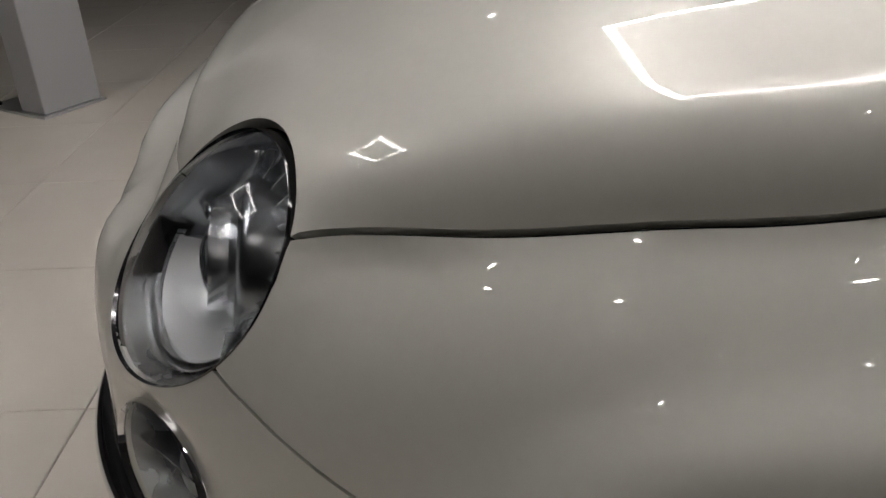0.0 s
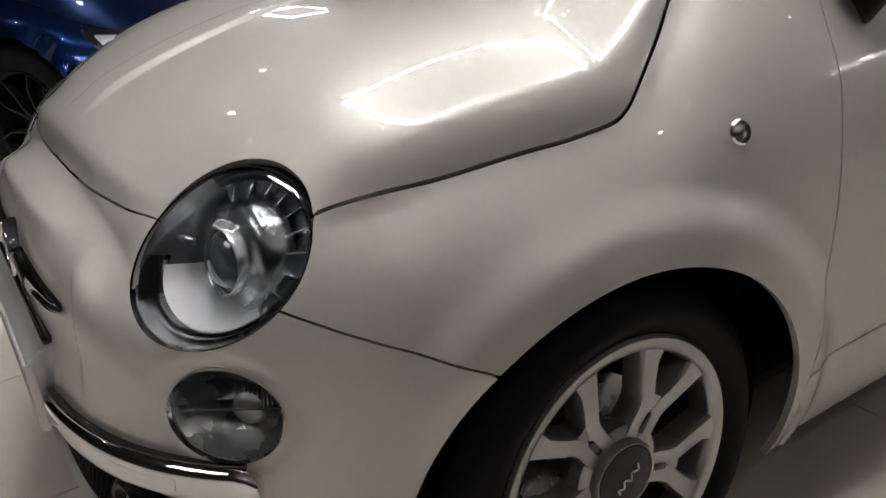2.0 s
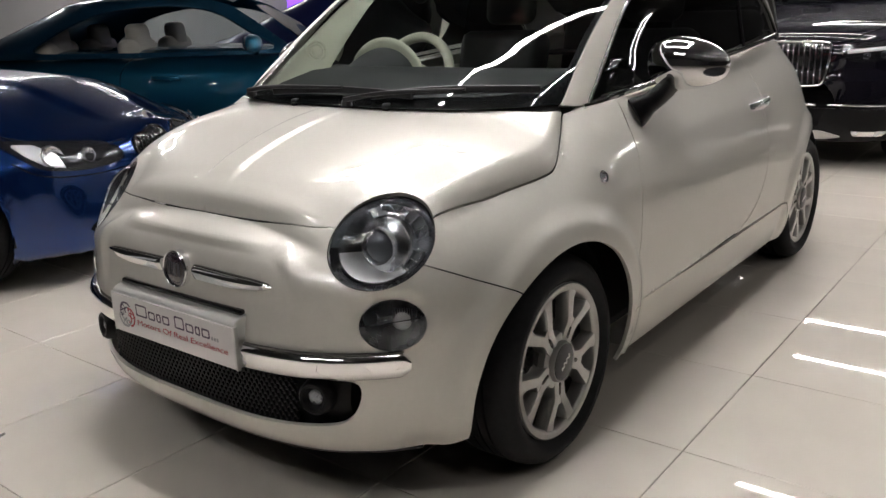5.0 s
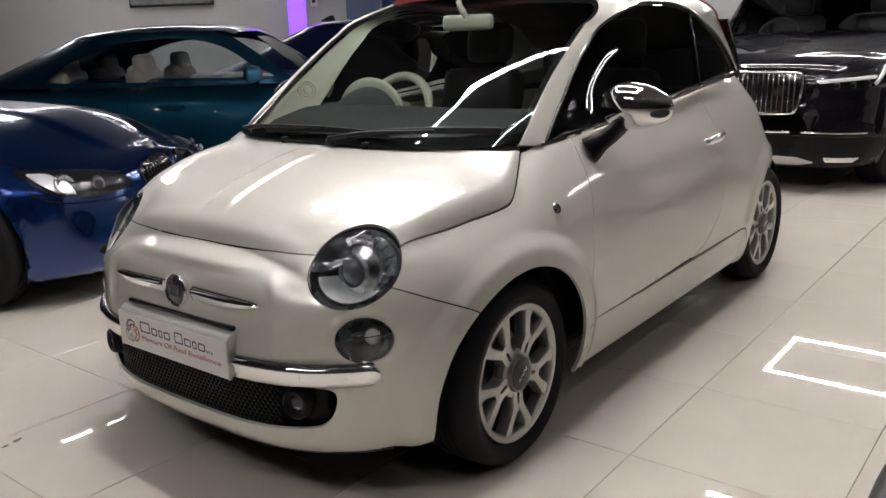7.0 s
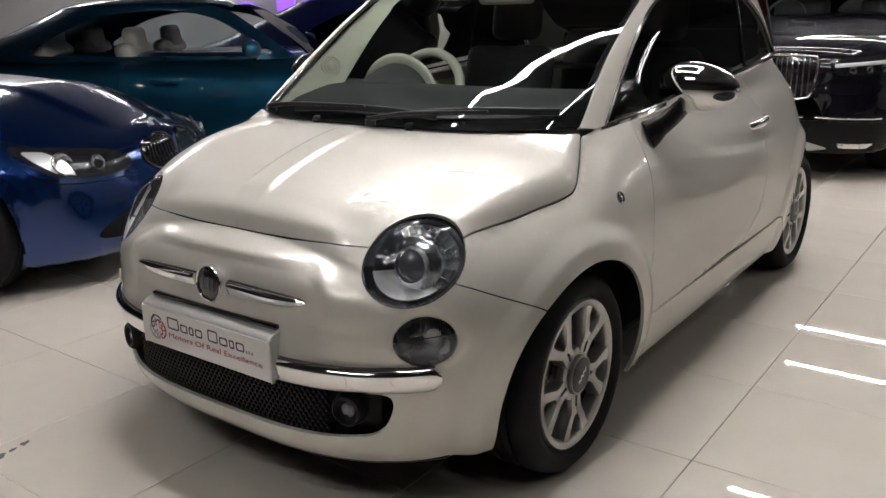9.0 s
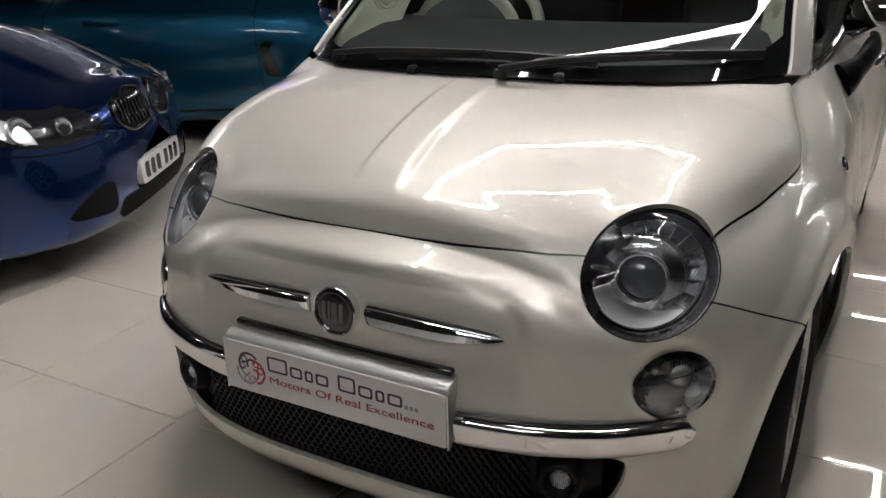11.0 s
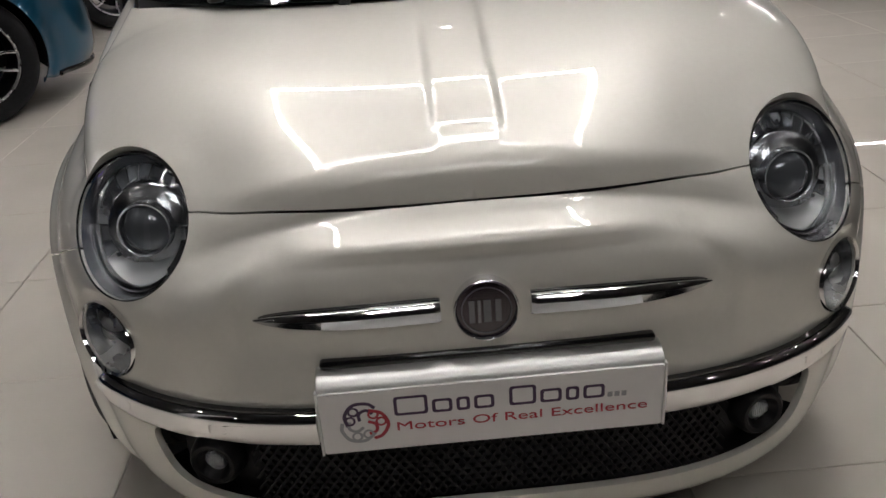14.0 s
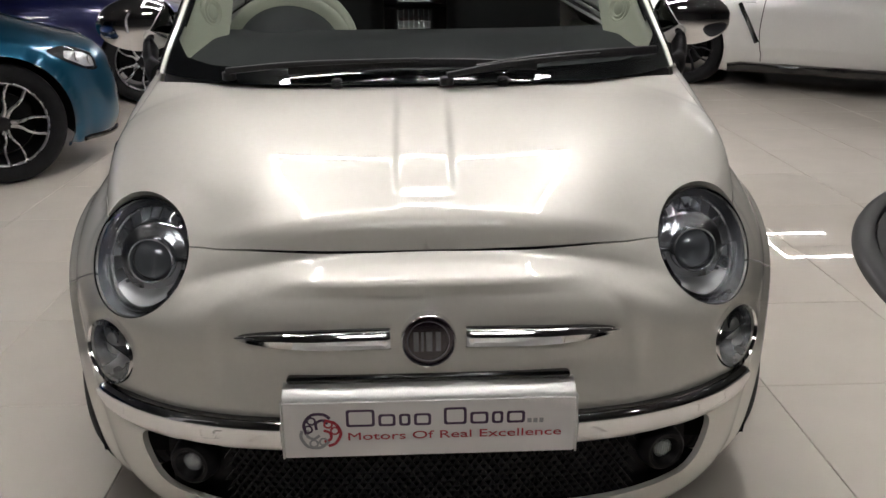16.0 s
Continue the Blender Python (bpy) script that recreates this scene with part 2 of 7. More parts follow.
def frame_of(origin, x_axis, normal):
    """A pose whose z is the normal and whose x lies as near as can be along x_axis."""
    z = Vector(normal).normalized()
    x = (Vector(x_axis) - z * Vector(x_axis).dot(z)).normalized()
    y = z.cross(x)
    return Matrix(((x.x, y.x, z.x, origin[0]), (x.y, y.y, z.y, origin[1]), (x.z, y.z, z.z, origin[2]), (0, 0, 0, 1)))


def curve_fn(xs, ys):
    """A smooth monotone curve through the given points."""
    x, y = np.array(xs, float), np.array(ys, float)
    h, d = np.diff(x), np.diff(y) / np.diff(x)
    m = np.zeros_like(y)
    m[0], m[-1] = d[0], d[-1]
    for i in range(1, len(x) - 1):
        if d[i - 1] * d[i] > 0:
            w1, w2 = 2 * h[i] + h[i - 1], h[i] + 2 * h[i - 1]
            m[i] = (w1 + w2) / (w1 / d[i - 1] + w2 / d[i])

    def f(v):
        v = np.clip(np.asarray(v, float), x[0], x[-1])
        i = np.clip(np.searchsorted(x, v) - 1, 0, len(x) - 2)
        t = (v - x[i]) / h[i]
        return (y[i] * (1 + 2 * t) * (1 - t) ** 2 + h[i] * m[i] * t * (1 - t) ** 2 + y[i + 1] * t * t * (3 - 2 * t) + h[i] * m[i + 1] * t * t * (t - 1))
    return f


def smooth01(v):
    v = np.clip(v, 0, 1)
    return v * v * (3 - 2 * v)


# ---- car skin: a smooth implicit body, cut into panels in flat charts ----
class Skin:
    """Inside is negative. Lower body: plan outlines by height; upper body: cross sections by length."""

    def __init__(self, z0, yc, ycr, y_tail, nose, half, power_low, top, power_up, power_rear=3.4):
        self.z0, self.yc, self.ycr, self.y_tail = z0, yc, ycr, y_tail
        self.nose, self.half, self.pl, self.top, self.pu, self.pr = nose, half, power_low, top, power_up, power_rear
        self.bump = lambda p: np.zeros(len(p))
        self.seat = lambda p: p

    def outside(self, p):
        x, y, z = np.abs(p[:, 0]), p[:, 1], p[:, 2]
        zl = np.minimum(z, self.z0)
        a, n = self.half(zl), self.pl
        b = self.yc - self.nose(zl)
        f = np.where(y < self.yc, np.clip((self.yc - y) / b, 0, 3), np.clip((y - self.ycr) / (self.y_tail(zl) - self.ycr), 0, 3))
        e = np.where(y < self.yc, n, self.pr)
        low = (x / a) ** e + f ** e - 1
        wide = a * np.maximum(1 - f ** e, 1e-9) ** (1 / e)
        k = self.pu(y)
        h = np.maximum(self.top(y) - self.z0, 1e-3)
        up = (x / wide) ** k + np.clip((z - self.z0) / h, 0, 5) ** k - 1
        up = np.where(f >= 1, 5.0, up)
        return np.where(z <= self.z0, low, up)

    def cast(self, p, d, near, far):
        """Along p + t d, t from near (inside) to far (outside): where the skin is met."""
        p, d = np.asarray(p, float), np.asarray(d, float)
        lo, hi = np.full(len(p), float(near)), np.full(len(p), float(far))
        for _ in range(42):
            mid = (lo + hi) / 2
            out = self.outside(p + mid[:, None] * d) > 0
            hi, lo = np.where(out, mid, hi), np.where(out, lo, mid)
        return p + ((lo + hi) / 2)[:, None] * d

    def normal(self, p):
        g = np.stack([self.outside(p + e) - self.outside(p - e) for e in np.eye(3) * 4e-4], 1)
        g[~np.isfinite(g)] = 0
        return g / np.maximum(np.linalg.norm(g, axis=1, keepdims=True), 1e-9)

    def finish(self, p):
        return self.seat(p + self.normal(p) * self.bump(p)[:, None])


class Chart:
    """Flat coordinates on the skin: side (y, z), top (x, y) or nose (turn about an upright axis, z)."""

    def __init__(self, skin, kind, axis=0.25, reach=0.8):
        self.skin, self.kind, self.axis, self.reach = skin, kind, axis, reach
        self.zs = np.linspace(0, 2, 4001)
        self.vs = self.zs.copy()

    def widen(self, z0, z1, by):
        """Gives the heights z0 to z1 more room in the chart."""
        self.vs = self.vs + by * smooth01((self.zs - z0) / (z1 - z0))
        return self

    def lift(self, uv, finish=True):
        uv = np.asarray(uv, float)
        n = len(uv)
        if self.kind == "side":
            q = self.skin.cast(np.stack([np.zeros(n), uv[:, 0], uv[:, 1]], 1), np.tile([1.0, 0, 0], (n, 1)), 0, 1.3)
        elif self.kind == "top":
            q = self.skin.cast(np.stack([uv[:, 0], uv[:, 1], np.full(n, self.skin.z0 - 0.1)], 1), np.tile([0, 0, 1.0], (n, 1)), 0, 1.2)
        else:
            a = uv[:, 0] / self.reach
            z = np.interp(uv[:, 1], self.vs, self.zs)
            q = self.skin.cast(np.stack([np.zeros(n), np.full(n, self.axis), z], 1), np.stack([np.sin(a), -np.cos(a), 0 * a], 1), 0, 1.8)
        return self.skin.finish(q) if finish else q

    def flat(self, p):
        p = np.asarray(p, float)
        if self.kind == "side":
            return p[:, 1:3]
        if self.kind == "top":
            return p[:, :2]
        return np.stack([self.reach * np.arctan2(p[:, 0], self.axis - p[:, 1]), np.interp(p[:, 2], self.zs, self.vs)], 1)


def in_poly(pts, poly):
    x, y = pts[:, 0], pts[:, 1]
    inside = np.zeros(len(pts), bool)
    px, py = poly[:, 0], poly[:, 1]
    j = len(poly) - 1
    for i in range(len(poly)):
        cross = ((py[i] > y) != (py[j] > y)) & (x < (px[j] - px[i]) * (y - py[i]) / (py[j] - py[i] + 1e-15) + px[i])
        inside ^= cross
        j = i
    return inside


def resample(poly, h, closed=True):
    p = np.array(poly, float)
    if closed:
        p = np.vstack([p, p[:1]])
    s = np.r_[0, np.cumsum(np.linalg.norm(np.diff(p, axis=0), axis=1))]
    n = max(3, int(s[-1] / h) + 1)
    at = np.linspace(0, s[-1], n)
    q = np.stack([np.interp(at, s, p[:, 0]), np.interp(at, s, p[:, 1])], 1)
    return q[:-1] if closed else q


def fill_chart(outer, holes, h, stretch=(1.0, 1.0)):
    """Triangles of a flat region with holes: points and faces."""
    from mathutils.geometry import delaunay_2d_cdt
    loops = [np.asarray(outer, float)] + [np.asarray(q, float) for q in holes]
    pts, edges = [], []
    for lp in loops:
        base = len(pts)
        pts += [tuple(v) for v in lp]
        edges += [(base + i, base + (i + 1) % len(lp)) for i in range(len(lp))]
    lo, hi = loops[0].min(0), loops[0].max(0)
    gx, gy = np.meshgrid(np.arange(lo[0], hi[0], h * stretch[0]), np.arange(lo[1], hi[1], h * 0.87 * stretch[1]))
    gx = gx + (np.arange(gx.shape[0]) % 2)[:, None] * h * 0.5 * stretch[0]
    g = np.stack([gx.ravel(), gy.ravel()], 1)
    keep = in_poly(g, loops[0])
    for q in loops[1:]:
        keep &= ~in_poly(g, q)
    g = g[keep]
    rim = np.array(pts)
    far = np.ones(len(g), bool)
    for s in range(0, len(rim), 200):
        d = g[:, None] - rim[None, s:s + 200]
        far &= (d * d).sum(2).min(1) > (0.55 * h) ** 2
    g = g[far]
    pts += [tuple(v) for v in g]
    v, _, f, *_ = delaunay_2d_cdt([Vector(q) for q in pts], edges, [], 0, 1e-7)
    v = np.array([tuple(q) for q in v])
    f = np.array([t for t in f if len(t) == 3])
    c = v[f].mean(1)
    ok = in_poly(c, loops[0])
    for q in loops[1:]:
        ok &= ~in_poly(c, q)
    return v, f[ok]


def panel_mesh(name, chart, outer, holes, h, material, depth=0.012, mirror=False, both=False, extra=None):
    """A panel of the skin with edges that turn inward. mirror: for the other side; both: one mesh across the middle."""
    uv, f = fill_chart(outer, holes, h)
    base = chart.lift(uv, finish=False)
    nrm = chart.skin.normal(base)
    p = chart.skin.seat(base + nrm * chart.skin.bump(base)[:, None])
    if extra is not None:
        p = extra(p, nrm)
    # wind the faces outward
    t = np.cross(p[f[:, 1]] - p[f[:, 0]], p[f[:, 2]] - p[f[:, 0]])
    flip = (t * nrm[f].mean(1)).sum(1) < 0
    f[flip] = f[flip][:, ::-1]
    seen = {}
    for a, b, c in f:
        for e in ((a, b), (b, c), (c, a)):
            seen[e] = True
    rim = [e for e in seen if (e[1], e[0]) not in seen and not (both and abs(p[e[0], 0]) < 1e-4 and abs(p[e[1], 0]) < 1e-4)]
    idx = sorted({i for e in rim for i in e})
    n0 = len(p)
    one, two, three = {}, {}, {}
    add = []
    for i in idx:
        one[i] = n0 + len(add)
        add.append(p[i])
        two[i] = n0 + len(add)
        add.append(p[i] - nrm[i] * depth)
    faces = [tuple(t) for t in f] + [(one[b], one[a], two[a], two[b]) for a, b in rim]
    v = np.vstack([p, np.array(add)]) if add else p
    if both:
        n = len(v)
        w = v * [-1, 1, 1]
        faces = faces + [tuple(n + i for i in q[::-1]) for q in faces]
        v = np.vstack([v, w])
    if mirror:
        v = v * [-1, 1, 1]
        faces = [q[::-1] for q in faces]
    me = mesh_from(name, v, faces, material)
    if both:
        b = bmesh.new()
        b.from_mesh(me)
        bmesh.ops.remove_doubles(b, verts=[q for q in b.verts if abs(q.co.x) < 1e-4], dist=2e-4)
        b.to_mesh(me)
        b.free()
        me.polygons.foreach_set("use_smooth", [True] * len(me.polygons))
    return me


def offset_line(line, d):
    """A flat polyline moved to its left by d."""
    p = np.asarray(line, float)
    t = np.gradient(p, axis=0)
    t /= np.linalg.norm(t, axis=1, keepdims=True) + 1e-12
    return p + np.stack([-t[:, 1], t[:, 0]], 1) * d
# ---- room ----
tile_me = None
TS = 0.6
TX, TY = 1.02, 0.218


def tile_mesh(name, w):
    bm = box_bm(w, w, 0.012, Matrix.Translation((0, 0, -0.006)), 0.0012, 1)
    me = bpy.data.meshes.new(name)
    bm.to_mesh(me)
    bm.free()
    me.materials.append(TILE)
    return me


# ---- the hatchback ----
ZB = 0.55
body = Skin(
    ZB, 0.45, 1.6, curve_fn((0.15, 0.55, 1.3), (2.74, 2.80, 2.80)),
    curve_fn((0.15, 0.19, 0.23, 0.28, 0.36, 0.46, 0.55), (-0.56, -0.625, -0.652, -0.662, -0.663, -0.657, -0.648)),
    curve_fn((0.15, 0.25, 0.40, 0.55), (0.735, 0.772, 0.796, 0.805)),
    3.35,
    curve_fn((-0.648, -0.643, -0.636, -0.626, -0.614, -0.600, -0.567, -0.537, -0.530, -0.520, -0.50, -0.46, -0.415, -0.38, -0.25, -0.10, 0.03, 0.184, 0.35, 0.60, 0.90, 2.2, 2.5, 2.7, 2.8),
             (0.55, 0.615, 0.652, 0.678, 0.694, 0.7045, 0.7185, 0.7285, 0.746, 0.765, 0.785, 0.808, 0.832, 0.848, 0.898, 0.932, 0.948, 1.02, 1.15, 1.27, 1.307, 1.307, 1.1, 0.9, 0.56)),
    curve_fn((-0.648, -0.60, -0.565, -0.49, -0.36, 0.03, 0.184, 0.35, 0.60, 0.9, 3.0), (3.4, 2.6, 2.16, 2.15, 2.5, 2.6, 3.0, 2.65, 2.2, 2.0, 2.0)))



def softened(f, y0, y1, width):
    """Averages a curve over a width that grows from nothing at y0 to full at y1."""
    steps = np.linspace(-1, 1, 9)
    weights = (1 - steps ** 2) / (1 - steps ** 2).sum()
    return lambda y: sum(k * f(y + s * width * smooth01((y - y0) / (y1 - y0))) for k, s in zip(weights, steps))


body.top = softened(body.top, -0.50, -0.36, 0.10)
LAMP_C, LOW_C = np.array((0.535, -0.449, 0.697)), np.array((0.600, -0.498, 0.526))


def lamp_frame(c, u, v, slant=0.0):
    """Axes of a lamp's outline; slant leans its upper end outward."""
    u = Vector(u).normalized()
    v = Vector(v)
    v = (v - u * v.dot(u)).normalized()
    n = u.cross(v)
    return np.array(u), np.array(v + u * slant), np.array(n)


LAMP = lamp_frame(LAMP_C, (0.19, 0.125, 0.0), (0.018, 0.11, 0.192), 0.18)
LOW = lamp_frame(LOW_C, (0.114, 0.105, 0.0), (0.0, 0.03, 0.12))
LAMP_R, LOW_R = (0.1235, 0.1130), (0.079, 0.061)


def lamp_uv(p, c, f):
    d = np.abs(p * [1, 0, 0]) + p * [0, 1, 1] - c
    k = np.linalg.inv(np.stack(f, 1))
    return d @ k[0], d @ k[1], d @ k[2]


CREASE = curve_fn((-0.46, -0.36, -0.15, 0.04, 0.19), (0.540, 0.570, 0.622, 0.648, 0.622))
GAP_X = curve_fn((-0.46, -0.36, -0.22, -0.08, 0.015, 0.06, 0.14, 0.19), (0.60, 0.625, 0.662, 0.691, 0.702, 0.699, 0.669, 0.645))
RIDGE = curve_fn((-0.56, -0.50, -0.42, -0.25, 0.0, 0.14, 0.26, 0.42, 0.62), (0.0, 0.0, 0.012, 0.036, 0.046, 0.030, 0.012, 0.002, 0.0))


def body_bump(p):
    """Swellings round the lamps, the wheel-arch flare and the step of the front face."""
    x, y, z = np.abs(p[:, 0]), p[:, 1], p[:, 2]
    # bonnet shoulder: a soft crease from over the lamp to the corner of the screen
    xc, gap = CREASE(y), GAP_X(y)
    q = x - xc
    ridge = np.clip(1 - q / (np.maximum(gap - xc, 0.03) + 0.004), 0, 1)
    t = np.minimum(x / xc, 1)
    ridge = np.where(q < 0, t ** 3 * (2.5 - 1.5 * t * t), 1 - (1 - ridge) ** 2)
    d = RIDGE(y) * ridge * smooth01((z - 0.62) / 0.14) * (y < 0.62)
    for cy in (0.0, 2.3):
        ra = np.hypot(y - cy, z - 0.29)
        d += 0.018 * smooth01((0.440 - ra) / 0.065) * (x > 0.5)
    # front face set back under the brow
    qx, qz = np.clip(x - 0.285, 0, 1) / 0.105, np.clip(z - 0.610, -1, 1) / 0.088
    rim = np.hypot(qx, np.clip(qz, 0, 9))
    wide = 0.20 + 0.06 * smooth01((x - 0.18) / 0.22)
    d -= 0.013 * smooth01((1.0 - rim) / wide) * smooth01((z - 0.45) / 0.15) * (y < -0.3)
    # shoulder crease along the doors
    zc = 0.80 + 0.045 * (y - 0.4)
    d += 0.006 * smooth01((y - 0.25) / 0.3) * np.exp(-((z - zc) / 0.05) ** 2) * (y < 2.6)
    return d


body.bump = body_bump


def lamp_tilt(c, f, r):
    """How far the skin stands off the lamp's plane round its rim, as a smooth function of the angle, and what that leaves."""
    t = np.radians(np.arange(-180, 181, 5))
    q = c + np.cos(t)[:, None] * f[0] * r[0] + np.sin(t)[:, None] * f[1] * r[1]
    q = body.cast(q, np.tile(f[2], (len(t), 1)), -0.3, 0.3)
    q = q + body.normal(q) * body_bump(q)[:, None]
    w = lamp_uv(q, c, f)[2]
    basis = lambda t: np.stack([np.ones_like(t), np.cos(t), np.sin(t), np.cos(2 * t), np.sin(2 * t)], 1)
    k = np.linalg.lstsq(basis(t), w, rcond=None)[0]
    rest = basis(t) @ k - w
    return lambda a: basis(a) @ k, lambda a: np.interp(a, t, rest)


TILT_OF, TILT_REST = lamp_tilt(LAMP_C, LAMP, LAMP_R)


def seat_lamps(p):
    """Draws the skin round each lamp onto the lamp's rim."""
    for c, f, r, reach, lift in ((LAMP_C, LAMP, LAMP_R, 0.42, 0.0045), (LOW_C, LOW, LOW_R, 0.35, 0.002)):
        a, b, w = lamp_uv(p, c, f)
        rad = np.where((np.abs(w) < 0.3) & (p[:, 1] < 0.05), np.hypot(a / r[0], b / r[1]), 9.0)
        k = 1 - smooth01((rad - 1.03) / reach)
        pull = lift + TILT_REST(np.arctan2(b / r[1], a / r[0])) if c is LAMP_C else lift - w
        move = (k * pull)[:, None] * f[2]
        move[:, 0] *= np.sign(p[:, 0] + 1e-9)
        p = p + move
    return p


body.seat = seat_lamps
cabin = Skin(
    1.30, 1.2, 1.35, curve_fn((0.85, 1.06, 1.3), (2.62, 2.50, 2.25)),
    curve_fn((0.85, 0.95, 1.18, 1.30, 1.42), (-0.10, -0.02, 0.33, 0.53, 0.76)),
    curve_fn((0.85, 0.94, 1.06, 1.22, 1.30), (0.712, 0.700, 0.672, 0.642, 0.622)),
    5.5,
    curve_fn((0.53, 0.62, 0.80, 1.0, 1.4, 1.9, 2.1, 2.25), (1.302, 1.36, 1.425, 1.455, 1.475, 1.44, 1.36, 1.302)),
    curve_fn((0.0, 3.0), (2.6, 2.6)), 4.0)

SCREEN_BOW = 3.4
screen_nose = curve_fn((0.85, 0.95, 1.03, 1.10, 1.30, 1.42), (-0.24, -0.04, 0.125, 0.27, 0.635, 0.845))
SIDE, TOP, NOSE = Chart(body, "side"), Chart(body, "top"), Chart(body, "nose").widen(0.69, 0.75, 0.07)
CSIDE = Chart(cabin, "side")
EDGE = spline([(0.186, 0.950), (0.33, 1.065), (0.50, 1.185), (0.70, 1.305), (0.93, 1.412)], 60)
edge3 = CSIDE.lift(EDGE, False)
bow = 1 - np.clip((edge3[:, 1] - screen_nose(edge3[:, 2])) / (1.2 - screen_nose(edge3[:, 2])), 0.02, 0.9)
bow = edge3[:, 0] / (1 - bow ** SCREEN_BOW) ** (1 / SCREEN_BOW)
screen = Skin(1.6, 1.2, 1.35, curve_fn((0.85, 1.6), (2.6, 2.6)), screen_nose,
              curve_fn((0.85, *edge3[::12, 2], 1.42), (bow[0], *bow[::12], bow[-1])), SCREEN_BOW,
              curve_fn((0.0, 3.0), (1.7, 1.7)), curve_fn((0.0, 3.0), (2.0, 2.0)))
CNOSE = Chart(screen, "nose", 1.2, 0.9)



def lamp_arc(c, f, r, t0, t1, n=60, k=1.0):
    """Points of a lamp's outline on the skin, from angle t0 to t1."""
    t = np.radians(np.linspace(t0, t1, n))
    q = c + k * (np.cos(t)[:, None] * f[0] * r[0] + np.sin(t)[:, None] * f[1] * r[1])
    return body.cast(q, np.tile(f[2], (n, 1)), -0.3, 0.3)


def lamp_angle(p, c, f, r):
    a, b, _ = lamp_uv(np.array([p]), c, f)
    return math.degrees(math.atan2(b[0] / r[1], a[0] / r[0]))


GAP = 0.0015
A_IN = lamp_angle((0.44, -0.492, 0.728), LAMP_C, LAMP, LAMP_R)
A_OUT = lamp_angle((0.620, -0.359, 0.748), LAMP_C, LAMP, LAMP_R)
A_SEAM = lamp_angle((0.640, -0.424, 0.655), LAMP_C, LAMP, LAMP_R)
p_in, p_out, p_seam = (lamp_arc(LAMP_C, LAMP, LAMP_R, a, a, 1)[0] for a in (A_IN, A_OUT, A_SEAM))
FRONT_GAP = spline([(-0.12, -0.5355), (0.0, -0.537), (0.12, -0.5360), (0.25, -0.5305), (0.36, -0.516), tuple(p_in[:2])], 60)
FRONT_GAP = FRONT_GAP[FRONT_GAP[:, 0] >= 0]
FRONT_GAP[0, 0] = 0.0
SIDE_GAP = spline([tuple(p_out[:2]), (0.662, -0.22), (0.691, -0.08), (0.702, 0.015), (0.700, 0.054), (0.690, 0.085), (0.668, 0.14), (0.645, 0.186)], 90)
COWL = spline([(0.645, 0.186), (0.60, 0.135), (0.45, 0.055), (0.25, 0.0), (0.12, -0.018), (0.0, -0.022), (-0.1, -0.02)], 60)
COWL = COWL[COWL[:, 0] >= 0]
COWL[-1, 0] = 0.0


def toward(line, target, d):
    a, b = offset_line(line, d), offset_line(line, -d)
    t = np.asarray(target)
    return a if np.linalg.norm(a - t, axis=1).mean() < np.linalg.norm(b - t, axis=1).mean() else b


hatch = thing("hatchback_car", "pearl white small hatchback with red canvas roof on tiled floor", "car")

# bonnet
arc_top = lamp_arc(LAMP_C, LAMP, LAMP_R, A_IN, A_OUT, 70)
ring = np.vstack([toward(FRONT_GAP, (0, 0), GAP), TOP.flat(arc_top), toward(SIDE_GAP, (0, 0), GAP), COWL])
ring[0, 0] = 0.0


def bonnet_creases(p, n):
    """Two raised edges that run back from the nose and fade toward the screen."""
    x, y = np.abs(p[:, 0]), p[:, 1]
    line = 0.050 + 0.012 * (y + 0.6)
    fade = smooth01((y + 0.50) / 0.08) * smooth01((0.03 - y) / 0.35)
    d = 0.0075 * fade * smooth01((line - x) / 0.012 + 0.5)
    # the leading edge stands up round over the gap
    off = y - np.interp(x, FRONT_GAP[:, 0], FRONT_GAP[:, 1])
    d = d + 0.011 * smooth01(off / 0.024) * smooth01((-0.22 - y) / 0.24) * smooth01((0.47 - x) / 0.18)
    return p + n * d[:, None]


part("bonnet", panel_mesh("bonnet", TOP, resample(ring, 0.008), [], 0.0085, PEARL, both=True, extra=bonnet_creases), None, hatch)

# front bumper cover
ARCH_R = 0.335
arch_front = np.array([(-0.005 + ARCH_R * math.cos(a), 0.29 + ARCH_R * math.sin(a)) for a in np.radians(np.linspace(129, 196, 40))])
arch_front3 = SIDE.lift(arch_front, False)
front3 = TOP.lift(FRONT_GAP, False)
arc_bot = lamp_arc(LAMP_C, LAMP, LAMP_R, A_IN, A_SEAM + 360, 90)
seam2 = spline([tuple(SIDE.flat(p_seam[None])[0]), (-0.33, 0.607), (-0.236, 0.563), tuple(arch_front[0])], 30)
seam3 = SIDE.lift(seam2, False)
nf = toward(NOSE.flat(front3), (0.0, 0.5), GAP)
nf[0, 0] = 0.0
nb = NOSE.flat(arch_front3)
low_end = nb[-1]
bottom = spline([tuple(low_end), (low_end[0] * 0.7, 0.185), (0.25, 0.172), (0.0, 0.172)], 40)
grille_ring = spline([(0.0, 0.262), (0.25, 0.263), (0.40, 0.275), (0.447, 0.293), (0.468, 0.33), (0.475, 0.372), (0.462, 0.392), (0.42, 0.396), (0.2, 0.40), (0.0, 0.402)], 90)
ring = np.vstack([nf, NOSE.flat(arc_bot), toward(NOSE.flat(seam3), (0.3, 0.3), GAP), nb, bottom, grille_ring])
ring[np.abs(ring[:, 0]) < 2e-3, 0] = 0
low_arc = NOSE.flat(lamp_arc(LOW_C, LOW, LOW_R, 0, 360 - 4, 90))
